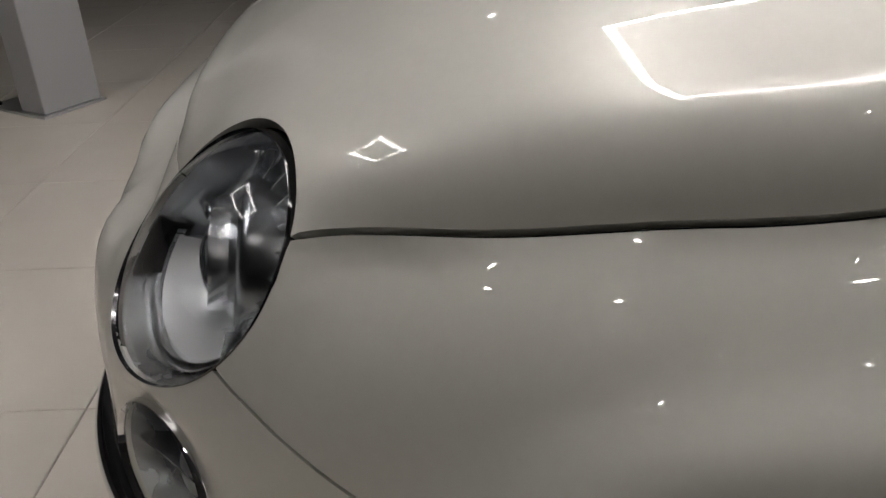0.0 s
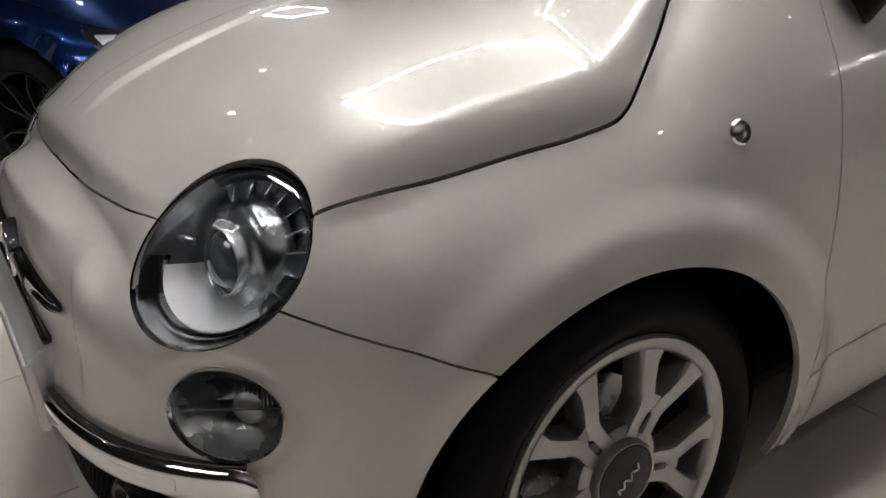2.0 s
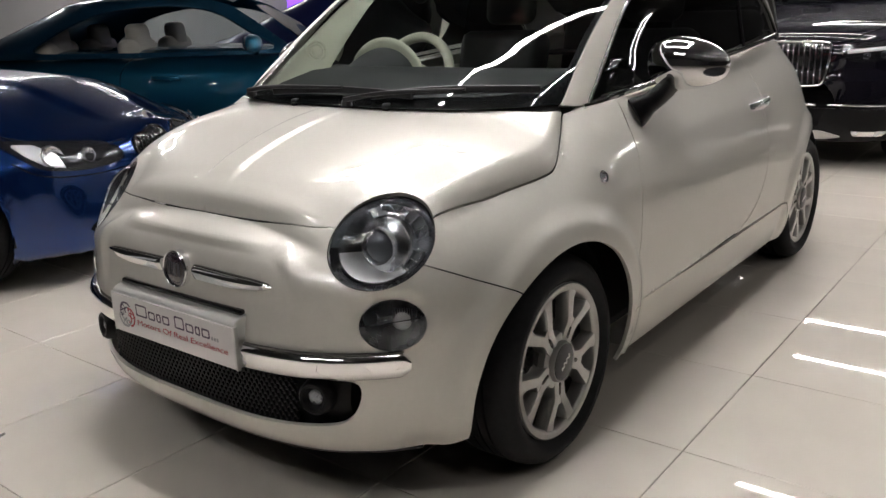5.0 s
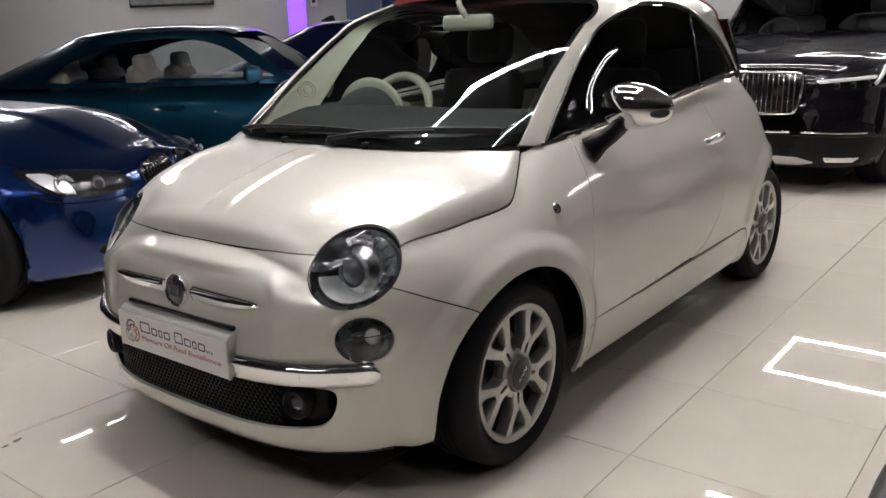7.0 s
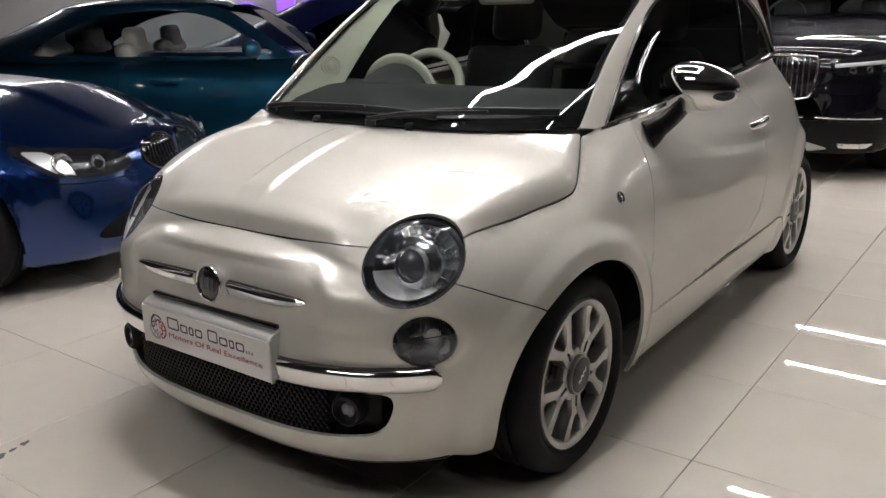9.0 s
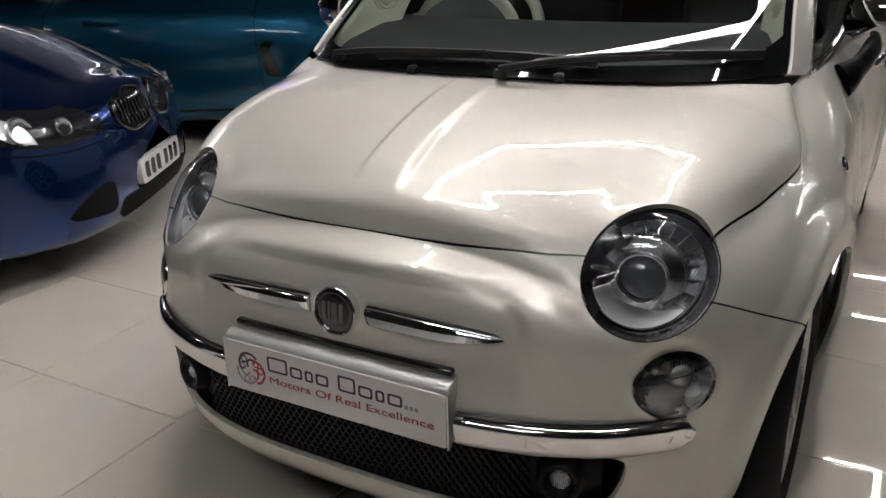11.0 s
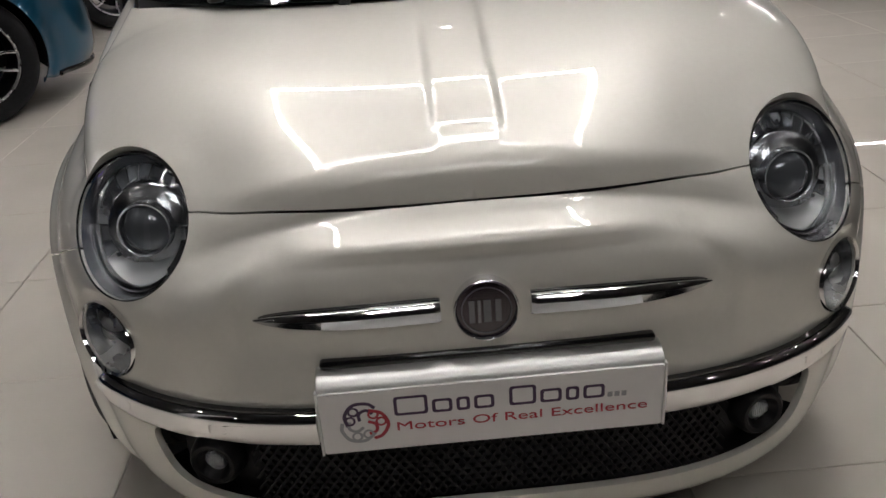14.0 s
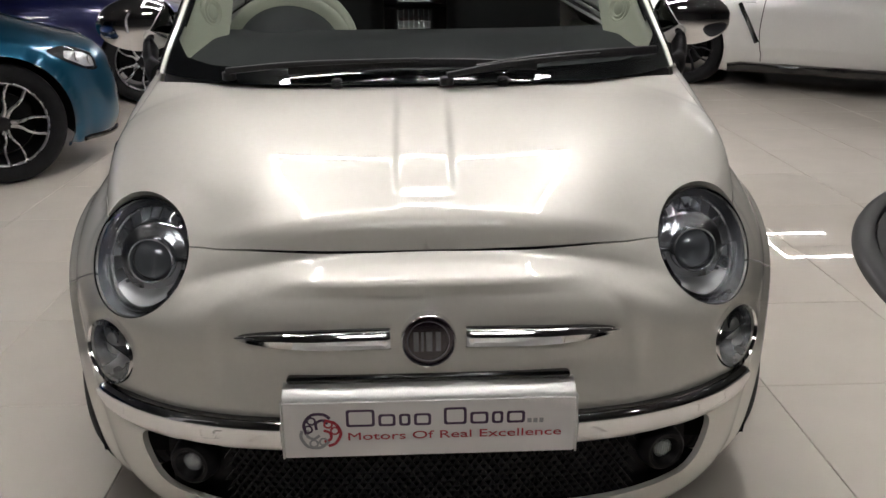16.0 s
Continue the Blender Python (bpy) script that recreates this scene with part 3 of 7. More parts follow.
bumper = part("front_bumper", panel_mesh("front_bumper", NOSE, resample(ring, 0.008), [resample(low_arc, 0.007)], 0.0095, PEARL, both=True), None, hatch)

# wings, doors, quarters, sills, pillars: left and right
side_gap3 = TOP.lift(SIDE_GAP, False)
arc_out = lamp_arc(LAMP_C, LAMP, LAMP_R, A_OUT, A_SEAM, 24)
DOOR_F = spline([(0.415, 0.955), (0.402, 0.88), (0.397, 0.80), (0.387, 0.67), (0.374, 0.50), (0.356, 0.345)], 50)
DOOR_R = spline([(1.60, 1.026), (1.595, 0.90), (1.588, 0.75), (1.568, 0.60), (1.515, 0.48), (1.42, 0.405), (1.33, 0.372), (1.25, 0.360)], 70)


def belt(y):
    return 0.939 + 0.064 * (y - 0.28)


arch_back = np.array([(-0.005 + ARCH_R * math.cos(a), 0.29 + ARCH_R * math.sin(a)) for a in np.radians(np.linspace(-18, 129, 80))])
wing_ring = np.vstack([toward(SIDE.flat(side_gap3), (0, 0.5), GAP), [(0.26, 0.945)], [(0.415 - 0.004, 0.953)], toward(DOOR_F, (0, 0.6), GAP)[1:], [(0.352, 0.30), (0.335, 0.20)], arch_back,
                       toward(seam2[::-1], (0, 0.8), GAP), SIDE.flat(arc_out[::-1])])
top_line = np.array([(y, belt(y) + 0.004) for y in np.linspace(0.419, 1.597, 60)])
door_ring = np.vstack([toward(DOOR_F[::-1], (1, 0.6), GAP), top_line, toward(DOOR_R, (1, 0.6), GAP), [(0.75, 0.347)]])
arch_r = np.array([(2.3 + ARCH_R * math.cos(a), 0.29 + ARCH_R * math.sin(a)) for a in np.radians(np.linspace(196, -10, 90))])
quarter_ring = np.vstack([toward(DOOR_R, (2.0, 0.6), GAP), [(1.30, 0.355), (1.9, 0.355), (1.97, 0.20)], arch_r, [(2.68, 0.22), (2.76, 0.4), (2.78, 0.6), (2.70, 0.82), (2.52, 1.0)],
                          [(y, belt(y) + 0.004) for y in np.linspace(2.45, 1.61, 40)]])
sill_ring = np.array([(0.34, 0.20), (0.357, 0.339)] + [(y, 0.341) for y in np.linspace(0.4, 1.28, 30)] + [(1.9, 0.349), (1.965, 0.20), (1.9, 0.175), (0.4, 0.175)])
DLO_TOP = spline([(0.285, 0.945), (0.455, 1.085), (0.605, 1.205), (0.775, 1.300), (0.98, 1.352), (1.2, 1.378), (1.42, 1.372), (1.62, 1.328), (1.85, 1.238), (2.01, 1.140), (2.10, 1.060)], 110)
dlo_low = np.array([(y, belt(y) + 0.010) for y in np.linspace(2.08, 0.30, 60)])
DLO = np.vstack([DLO_TOP, dlo_low])
rail = spline([(0.93, 1.412), (1.1, 1.432), (1.4, 1.438), (1.75, 1.408), (2.0, 1.325), (2.2, 1.20), (2.42, 1.085)], 60)
pillar_ring = np.vstack([EDGE, rail[1:], [(2.42, 1.07)], [(y, belt(y) + 0.002) for y in np.linspace(2.40, 0.30, 80)], [(0.24, 0.942)]])


def pillar_shape(p, n):
    return p + n * 0.004


for mir in (False, True):
    s = "left" if not mir else "right"
    part("front_wing", panel_mesh("front_wing", SIDE, resample(wing_ring, 0.008), [], 0.0095, PEARL, mirror=mir), None, hatch)
    part("door", panel_mesh("door", SIDE, resample(door_ring, 0.012), [], 0.016, PEARL, mirror=mir), None, hatch)
    part("rear_quarter", panel_mesh("rear_quarter", SIDE, resample(quarter_ring, 0.014), [], 0.018, PEARL, mirror=mir), None, hatch)
    part("sill", panel_mesh("sill", SIDE, resample(sill_ring, 0.015), [], 0.02, PEARL, mirror=mir), None, hatch)
    part("roof_pillar", panel_mesh("roof_pillar", CSIDE, resample(pillar_ring, 0.010), [resample(DLO, 0.010)], 0.012, PEARL, mirror=mir, depth=0.02, extra=pillar_shape), None, hatch)
    part("side_window", panel_mesh("side_window", CSIDE, resample(DLO, 0.016), [], 0.03, PRIVACY, mirror=mir, depth=0.001), None, hatch).visible_shadow = False
# dark inner body, so that nothing shines through the gaps
for nm, sx, sy, sz, c, bev in (("underbody", 1.30, 2.2, 0.36, (0, 1.15, 0.36), 0.05), ("engine_bay", 1.0, 1.0, 0.40, (0, -0.05, 0.42), 0.06),
                               ("boot_floor", 1.30, 0.45, 0.35, (0, 2.45, 0.5), 0.05), ("bumper_beam", 0.9, 0.1, 0.14, (0, -0.53, 0.33), 0.02)):
    part(nm, box_bm(sx, sy, sz, Matrix.Translation(c), bev), DARKGAP, hatch)
for sx in (1, -1):
    for cy in (0.0, 2.3):
        prof = [(0.345, 0.0), (0.350, 0.06), (0.350, 0.20), (0.33, 0.24), (0.02, 0.245)]
        liner = lathe_bm(prof, 48, frame_of((sx * (0.735 if cy > 1 else 0.715), cy, 0.29), (0, 1, 0), (-sx, 0, 0)))
        bmesh.ops.delete(liner, geom=[v for v in liner.verts if v.co.z < 0.19], context="VERTS")
        part("wheel_arch_liner", liner, DARKGAP, hatch, smooth=True)


# ---- wheels ----
def wheel_bits(r_rim, r_tyre, width):
    """Profiles of a tyre and a rim about z, the face at z = 0."""
    w = width
    side = r_tyre - r_rim
    tyre = [(r_rim - 0.004, -0.012), (r_rim + 0.006, -0.004), (r_rim + 0.012, -0.001), (r_rim + side * 0.30, 0.012), (r_rim + side * 0.55, 0.013), (r_tyre - 0.022, 0.004),
            (r_tyre - 0.009, -0.008), (r_tyre - 0.002, -0.030)]
    for k in range(4):
        z = -0.045 - k * (w - 0.09) / 3.6
        tyre += [(r_tyre, z), (r_tyre, z - 0.012), (r_tyre - 0.008, z - 0.013), (r_tyre - 0.008, z - 0.018), (r_tyre, z - 0.019)]
    tyre += [(r_tyre - 0.006, -w + 0.02), (r_tyre - 0.03, -w), (r_rim, -w + 0.005), (r_rim - 0.004, -w + 0.02)]
    barrel = [(r_rim - 0.001, -0.014), (r_rim + 0.001, -0.004), (r_rim - 0.004, 0.0), (r_rim - 0.010, -0.003), (r_rim - 0.014, -0.012), (r_rim - 0.020, -0.05), (r_rim - 0.030, -0.10), (r_rim - 0.028, -w + 0.02)]
    return tyre, barrel


def smooth_part(name, bm, material, parent, angle=40, label=""):
    return part(name, bm, material, parent, label, smooth=True, angle=angle)


def spoke_bm(path, widths, z_top, thick):
    """A spoke in the wheel's face: a path of (r, angle) with widths and heights."""
    bm = bmesh.new()
    rows = []
    n = len(path)
    P = [Vector((r * math.cos(a), r * math.sin(a), 0)) for r, a in path]
    for i, p in enumerate(P):
        t = (P[min(i + 1, n - 1)] - P[max(i - 1, 0)]).normalized()
        s = Vector((-t.y, t.x, 0))
        w, z = widths[i] / 2, z_top[i]
        rows.append([bm.verts.new(p + s * w * a + Vector((0, 0, z + b))) for a, b in ((1.0, -thick), (1.0, -0.008), (0.78, -0.001), (0, 0.0005), (-0.78, -0.001), (-1.0, -0.008), (-1.0, -thick))])
    for a, b in zip(rows, rows[1:]):
        for j in range(7):
            bm.faces.new((a[j], b[j], b[(j + 1) % 7], a[(j + 1) % 7]))
    bm.faces.new(rows[0])
    bm.faces.new(rows[-1][::-1])
    bmesh.ops.recalc_face_normals(bm, faces=bm.faces)
    return bm


def hatch_wheel(at):
    """Five forked spokes that meet a smooth outer band, a dark centre cap with a pale mark."""
    wh = new("wheel")
    wh.parent = hatch
    wh.matrix_basis = at
    R = 0.2170
    tyre, barrel = wheel_bits(R, 0.291, 0.195)
    smooth_part("tyre", lathe_bm(tyre, 96), RUBBER, wh, 50)
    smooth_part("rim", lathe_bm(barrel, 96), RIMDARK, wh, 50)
    lip = lathe_bm([(R + 0.001, -0.006), (R - 0.004, 0.0005), (R - 0.014, -0.001), (R - 0.022, -0.004), (R - 0.027, -0.013), (R - 0.025, -0.05), (R - 0.010, -0.05)], 96)
    smooth_part("rim_band", lip, ALLOY, wh, 50)
    for k in range(5):
        a = 2 * math.pi * k / 5 + radians(90)
        forks = []
        for s in (1, -1):
            pts = [(0.056, 0.0130), (0.080, 0.0135), (0.100, 0.0140), (0.118, 0.0195), (0.140, 0.0340), (0.166, 0.0485), (0.199, 0.0595)]
            forks.append(spoke_bm([(math.hypot(u, w), a + s * math.atan2(w, u)) for u, w in pts], [0.031, 0.031, 0.031, 0.031, 0.0320, 0.0355, 0.060], [-0.006, -0.006, -0.005, -0.004, -0.004, -0.004, -0.004], 0.040))
        forks.append(spoke_bm([(0.104, a), (0.114, a), (0.126, a)], [0.024, 0.030, 0.034], [-0.007, -0.006, -0.006], 0.036))
        smooth_part("spoke", merge(*forks), ALLOY, wh, 35)
    hub = lathe_bm([(0.0, -0.008), (0.068, -0.008), (0.076, -0.012), (0.080, -0.03), (0.07, -0.05), (0.0, -0.05)], 60)
    smooth_part("hub", hub, ALLOY, wh, 35)
    for k in range(5):
        a = 2 * math.pi * k / 5 + radians(90)
        smooth_part("lug_slot", box_bm(0.036, 0.0135, 0.01, Matrix.Rotation(a, 4, "Z") @ Matrix.Translation((0.082, 0, -0.0095)), 0.004), GLOSSBLK, wh, 35)
    cap = smooth_part("centre_cap", lathe_bm([(0.0, 0.010), (0.040, 0.009), (0.050, 0.006), (0.052, -0.010)], 48), CAPGREY, wh, 35, "dark grey centre cap with a pale wavy mark")
    smooth_part("cap_ring", lathe_bm([(0.0515, -0.012), (0.0520, 0.006), (0.055, 0.007), (0.0575, 0.003), (0.058, -0.014)], 48), ALLOY, wh, 35)
    mark = spline([(-0.006, 0.026), (0.004, 0.020), (-0.004, 0.010), (0.006, 0.002), (-0.005, -0.006), (0.005, -0.014), (-0.003, -0.022), (0.006, -0.024)], 40)
    smooth_part("cap_mark", sweep_bm([(y, -x, 0.0112) for x, y in mark], round_section(0.0020, 0.0008, 6), up=(0, 0, 1)), SATIN, cap, 60)
    disc = lathe_bm([(0.0, -0.085), (0.125, -0.085), (0.128, -0.09), (0.128, -0.105), (0.0, -0.105)], 48)
    smooth_part("brake_disc", disc, DARKALLOY, wh, 35)
    smooth_part("brake_shield", lathe_bm([(0.0, -0.13), (0.185, -0.13), (0.185, -0.14), (0.0, -0.14)], 48), DARKGAP, wh, 35)
    return wh


WX = 0.758
for sx in (1, -1):
    for cy, roll in ((0.0, 36), (2.3, 20)):
        hatch_wheel(frame_of((sx * WX, cy, 0.29), (0, math.cos(radians(roll)), math.sin(radians(roll))), (sx, 0, 0)))

# ---- screen, cowl ----
wn = CNOSE.flat(edge3)
low = [tuple(wn[0])] + [(wn[0][0] * k, z) for k, z in ((0.93, 0.952), (0.7, 0.950), (0.4, 0.950), (0.0, 0.950))]
low_line = spline(low[::-1], 40)
head = spline([tuple(wn[-1]), (wn[-1][0] * 0.7, 1.428), (wn[-1][0] * 0.35, 1.436), (0.0, 1.438)], 40)
glass_ring = np.vstack([low_line, wn[1:], head[1:]])
glass_ring[np.abs(glass_ring[:, 0]) < 2e-3, 0] = 0
edge_gap = edge3 - CNOSE.lift(wn, False)


def meet_pillar(p, back):
    """Bends the glass at its sides so that it meets the screen pillars."""
    u = CNOSE.flat(p)[:, 0] / np.interp(p[:, 2], wn[:, 1], wn[:, 0])
    pull = np.stack([np.interp(p[:, 2], wn[:, 1], edge_gap[:, k]) for k in range(3)], 1)
    q = p + pull * (np.clip(u, 0, 1) ** 4)[:, None]
    q[:, 1] += back
    return q


part("windscreen", panel_mesh("windscreen", CNOSE, resample(glass_ring, 0.02), [], 0.025, WINDOW, both=True, depth=0.001, extra=lambda p, n: meet_pillar(p, 0.004)), None, hatch).visible_shadow = False
# black printed border of the screen
inner = np.vstack([[(0.0, 0.974)], [(wn[0][0] * k, z) for k, z in ((0.4, 0.975), (0.75, 0.980), (0.90, 0.992))], wn[8:-6] - np.stack([np.full(len(wn[8:-6]), 0.022), np.zeros(len(wn[8:-6]))], 1),
                   [(wn[-1][0] * 0.80, 1.385), (wn[-1][0] * 0.4, 1.392), (0.0, 1.393)]])
ring = np.vstack([low_line, wn[1:], head[1:], inner[::-1]])
ring[np.abs(ring[:, 0]) < 2e-3, 0] = 0
part("screen_border", panel_mesh("screen_border", CNOSE, resample(ring, 0.012), [], 0.02, GLOSSBLK, both=True, depth=0.001, extra=lambda p, n: meet_pillar(p, 0.009)), None, hatch)
# cowl under the wipers
cow3 = TOP.lift(COWL, False)
front = [Vector((x, y + 0.003, z - 0.012)) for x, y, z in cow3]
back = [Vector(q) for q in CNOSE.lift(np.stack([np.interp(np.linspace(1, 0, len(front)), np.linspace(0, 1, len(low_line)), low_line[:, 0]), np.full(len(front), 0.962)], 1), False)]
bm = bmesh.new()
rows = []
for f, b in zip(front, back):
    rows.append([bm.verts.new(f.lerp(b, k) + Vector((0, 0, -0.010 * math.sin(math.pi * k)))) for k in (0, 0.25, 0.5, 0.75, 1)])
    rows[-1][-1].co += Vector((0, 0.01, -0.004))
for a, b in zip(rows, rows[1:]):
    for j in range(4):
        bm.faces.new((a[j], a[j + 1], b[j + 1], b[j]))
dup = bmesh.ops.duplicate(bm, geom=bm.verts[:] + bm.faces[:])
for v in dup["geom"]:
    if isinstance(v, bmesh.types.BMVert):
        v.co.x *= -1
bmesh.ops.remove_doubles(bm, verts=bm.verts, dist=1e-4)
bmesh.ops.recalc_face_normals(bm, faces=bm.faces)
part("cowl", bm, BLACKPL, hatch, "black plastic cowl with slotted vents", smooth=True)
# canvas roof between the rails
CTOP = Chart(cabin, "top")
rail3 = CSIDE.lift(rail, False)
half = np.vstack([rail3[:, :2], [(0.45, 2.36), (0.0, 2.36), (0.0, 0.80)], [(0.2, 0.82), (0.4, 0.872), (rail3[0, 0] - 0.01, rail3[0, 1] - 0.004)]])


def canvas(p, n):
    q = p + n * 0.010
    q[:, 2] += 0.0035 * np.sin(p[:, 1] * 9.0) * np.cos(p[:, 0] * 2.4)
    return q


part("canvas_roof", panel_mesh("canvas_roof", CTOP, resample(half, 0.02), [], 0.028, REDCLOTH, both=True, depth=0.02, extra=canvas), None, hatch, "red canvas folding roof")

part("headliner", panel_mesh("headliner", CTOP, resample(half, 0.03), [], 0.05, DASH, both=True, depth=0.004, extra=lambda p, n: p - n * 0.035), None, hatch, "dark cloth headliner")
# ---- details of the hatchback ----
FLIP = Matrix.Diagonal((-1, 1, 1, 1))


def sided(bm, right):
    """Mirrors a left-hand bmesh for the right-hand side."""
    if right:
        bmesh.ops.transform(bm, matrix=FLIP, verts=bm.verts)
        bmesh.ops.reverse_faces(bm, faces=bm.faces)
    return bm


def lamp_matrix(c, f):
    u, v, n = f
    return Matrix(((u[0], v[0], n[0], c[0]), (u[1], v[1], n[1], c[1]), (u[2], v[2], n[2], c[2]), (0, 0, 0, 1)))


def dish_bm(profile, r, n=64, m=Matrix()):
    """Like a lathe, but elliptic: radii are shares of r."""
    bm = lathe_bm(profile, n)
    bmesh.ops.transform(bm, matrix=m @ Matrix.Diagonal((r[0], r[1], 1, 1)), verts=bm.verts)
    return bm


def arc_ring(r0, r1, a0, a1, z0, z1, depth, r, m, n=40):
    """Part of an elliptic ring with a thickness."""
    bm = bmesh.new()
    rows = []
    for i in range(n + 1):
        a = radians(a0 + (a1 - a0) * i / n)
        c, s = math.cos(a), math.sin(a)
        rows.append([bm.verts.new((c * q * r[0], s * q * r[1], z)) for q, z in ((r0, z0 - depth), (r0, z0), (r1, z1), (r1, z1 - depth))])
    for a, b in zip(rows, rows[1:]):
        for j in range(4):
            bm.faces.new((a[j], b[j], b[(j + 1) % 4], a[(j + 1) % 4]))
    bm.faces.new(rows[0])
    bm.faces.new(rows[-1][::-1])
    bmesh.ops.recalc_face_normals(bm, faces=bm.faces)
    bmesh.ops.transform(bm, matrix=m, verts=bm.verts)
    return bm


def lean(bm):
    """Bends a left-hand lamp part so that its rim follows the skin."""
    p = np.array([v.co for v in bm.verts])
    a, b, w = lamp_uv(p, LAMP_C, LAMP)
    a, b = a / LAMP_R[0], b / LAMP_R[1]
    p = p + (TILT_OF(np.arctan2(b, a)) * (a * a + b * b))[:, None] * LAMP[2]
    for v, q in zip(bm.verts, p):
        v.co = q
    return bm


def headlamp(right):
    M = lamp_matrix(LAMP_C, LAMP)
    R = LAMP_R
    la = smooth_part("headlamp", sided(lean(dish_bm([(0.982, 0.003), (0.992, 0.006), (1.002, 0.004), (1.006, -0.006), (0.982, -0.008)], R, 96, M)), right), GLOSSBLK, hatch, 60, "round headlamp with clear lens and bright reflector")
    put = lambda name, bm, mt, a=40, lab="": smooth_part(name, sided(lean(bm), right), mt, la, a, lab)
    put("reflector", dish_bm([(0.90, -0.016), (0.84, -0.026), (0.70, -0.052), (0.5, -0.080), (0.30, -0.096), (0.0, -0.100)], R, 96, M), LAMPGREY, 60)
    put("bezel", dish_bm([(0.988, -0.003), (0.975, -0.002), (0.955, -0.006), (0.90, -0.016)], R, 96, M), LAMPGREY, 60, "grey glossy inner rim")
    C = frame_of(M @ Vector((-0.010, -0.006, -0.012)), (1, 0, 0), (0.16, -1, 0.10))
    put("projector_shroud", lathe_bm([(0.078, -0.060), (0.073, -0.030), (0.068, -0.022), (0.056, -0.020), (0.046, -0.014)], 56, C), LAMPGREY, 60)
    put("projector_collar", lathe_bm([(0.0450, -0.018), (0.0455, -0.002), (0.0440, 0.0015), (0.0415, 0.0010), (0.0400, -0.004), (0.039, -0.012)], 64, C), REFLECTOR, 60, "bright ring round the projector")
    put("projector_lens", lathe_bm([(0.0405, -0.008), (0.036, -0.001), (0.027, 0.006), (0.014, 0.011), (0.0, 0.0125)], 48, C), PROJECTOR, 60, "dark projector lens")
    put("lower_bowl", arc_ring(0.40, 0.80, 192, 318, -0.064, -0.020, 0.004, R, M), SATINREF, 60, "bright plain reflector under the projector")
    for r0, z in ((0.80, -0.016), (0.865, -0.012)):
        put("bowl_rim", arc_ring(r0, r0 + 0.022, 188, 352, z, z + 0.003, 0.008, R, M, 56), REFLECTOR, 40, "thin bright ridge under the bowl")
    put("bridge", box_bm(0.036, 0.012, 0.010, M @ Matrix.Rotation(radians(168), 4, "Z") @ Matrix.Translation((0.084, 0, -0.024)), 0.004), LAMPGREY)
    # dark band added for the dark reflection in the lens edge
    put("reflection_crescent", arc_ring(0.87, 0.972, -50, 120, -0.014, -0.002, 0.004, R, M, 70), LENSDARK, 60, "dark crescent standing for the lens edge's dark reflection")
    put("rib_band", arc_ring(0.58, 0.87, -48, 118, -0.036, -0.022, 0.006, R, M, 56), LAMPRIB)
    for k in range(10):
        a = -42 + 17 * k
        m = M @ Matrix.Rotation(radians(a), 4, "Z") @ Matrix.Translation((0.087, 0, -0.024))
        put("rib", box_bm(0.030, 0.0022, 0.012, m, 0.0008), REFLECTOR)
    put("inner_ring", arc_ring(0.555, 0.585, -60, 130, -0.026, -0.022, 0.012, R, M), REFLECTOR)
    put("side_marker", arc_ring(0.80, 0.960, 184, 216, -0.008, -0.003, 0.02, R, M, 16), GLOSSBLK, 40, "black block beside the reflector")
    n = 14
    prof = [(0.984 * (1 - (i / n) ** 1.0) if i else 0.984, 0.003 + 0.037 * (1 - (1 - i / n) ** 2.4)) for i in range(n)] + [(0.0, 0.040)]
    g = put("lens", dish_bm(prof, R, 96, M), LENS, 80, "clear domed lens")
    g.visible_shadow = False


def low_lamp(right):
    M = lamp_matrix(LOW_C, LOW)
    R = LOW_R
    la = smooth_part("running_lamp", sided(dish_bm([(0.94, 0.002), (0.975, 0.008), (1.0, 0.005), (1.005, -0.006), (0.94, -0.008)], R, 80, M), right), CHROME, hatch, 60, "small oval lamp with clear lens in a chrome ring")
    put = lambda name, bm, mt, a=40, lab="": smooth_part(name, sided(bm, right), mt, la, a, lab)
    put("reflector", dish_bm([(0.97, -0.004), (0.85, -0.018), (0.6, -0.036), (0.3, -0.046), (0.0, -0.048)], R, 80, M), LAMPGREY, 60)
    put("bulb_shield", lathe_bm([(0.022, -0.05), (0.023, -0.02), (0.020, -0.012), (0.010, -0.008), (0.0, -0.007)], 32, M @ Matrix.Translation((0.022, 0.006, 0))), SATIN, 60)
    put("divider", box_bm(0.13, 0.0025, 0.03, M @ Matrix.Translation((0, 0.004, -0.022)) @ Matrix.Rotation(0.1, 4, "Z")), LAMPDARK)
    put("fluted_panel", merge(*[box_bm(0.0035, 0.036 - 0.002 * abs(k - 5), 0.004, M @ Matrix.Translation((0.004 + 0.0055 * k, 0.024 - 0.0009 * k, -0.014)), 0.0012) for k in range(10)]), LAMPGREY)
    prof = [(0.955 * (1 - i / 10), 0.003 + 0.012 * (1 - (1 - i / 10) ** 2.2)) for i in range(10)] + [(0.0, 0.015)]
    put("lens", dish_bm(prof, R, 80, M), LENS, 80).visible_shadow = False


for right in (False, True):
    headlamp(right)
    low_lamp(right)


# --- strips laid on the front skin ---
def nose_line(x0, x1, z, lift, n=40, zfn=None):
    """Points on the front skin at the given height, between two distances from the middle."""
    u = np.linspace(0.0, 0.9, 400)
    zz = np.full(400, z)
    v = np.interp(zz, NOSE.zs, NOSE.vs)
    q = NOSE.lift(np.stack([u, v], 1))
    nn = body.normal(q)
    q = q + nn * lift
    at = np.linspace(x0, x1, n)
    out = np.stack([np.interp(at, q[:, 0], q[:, k]) for k in range(3)], 1)
    return out


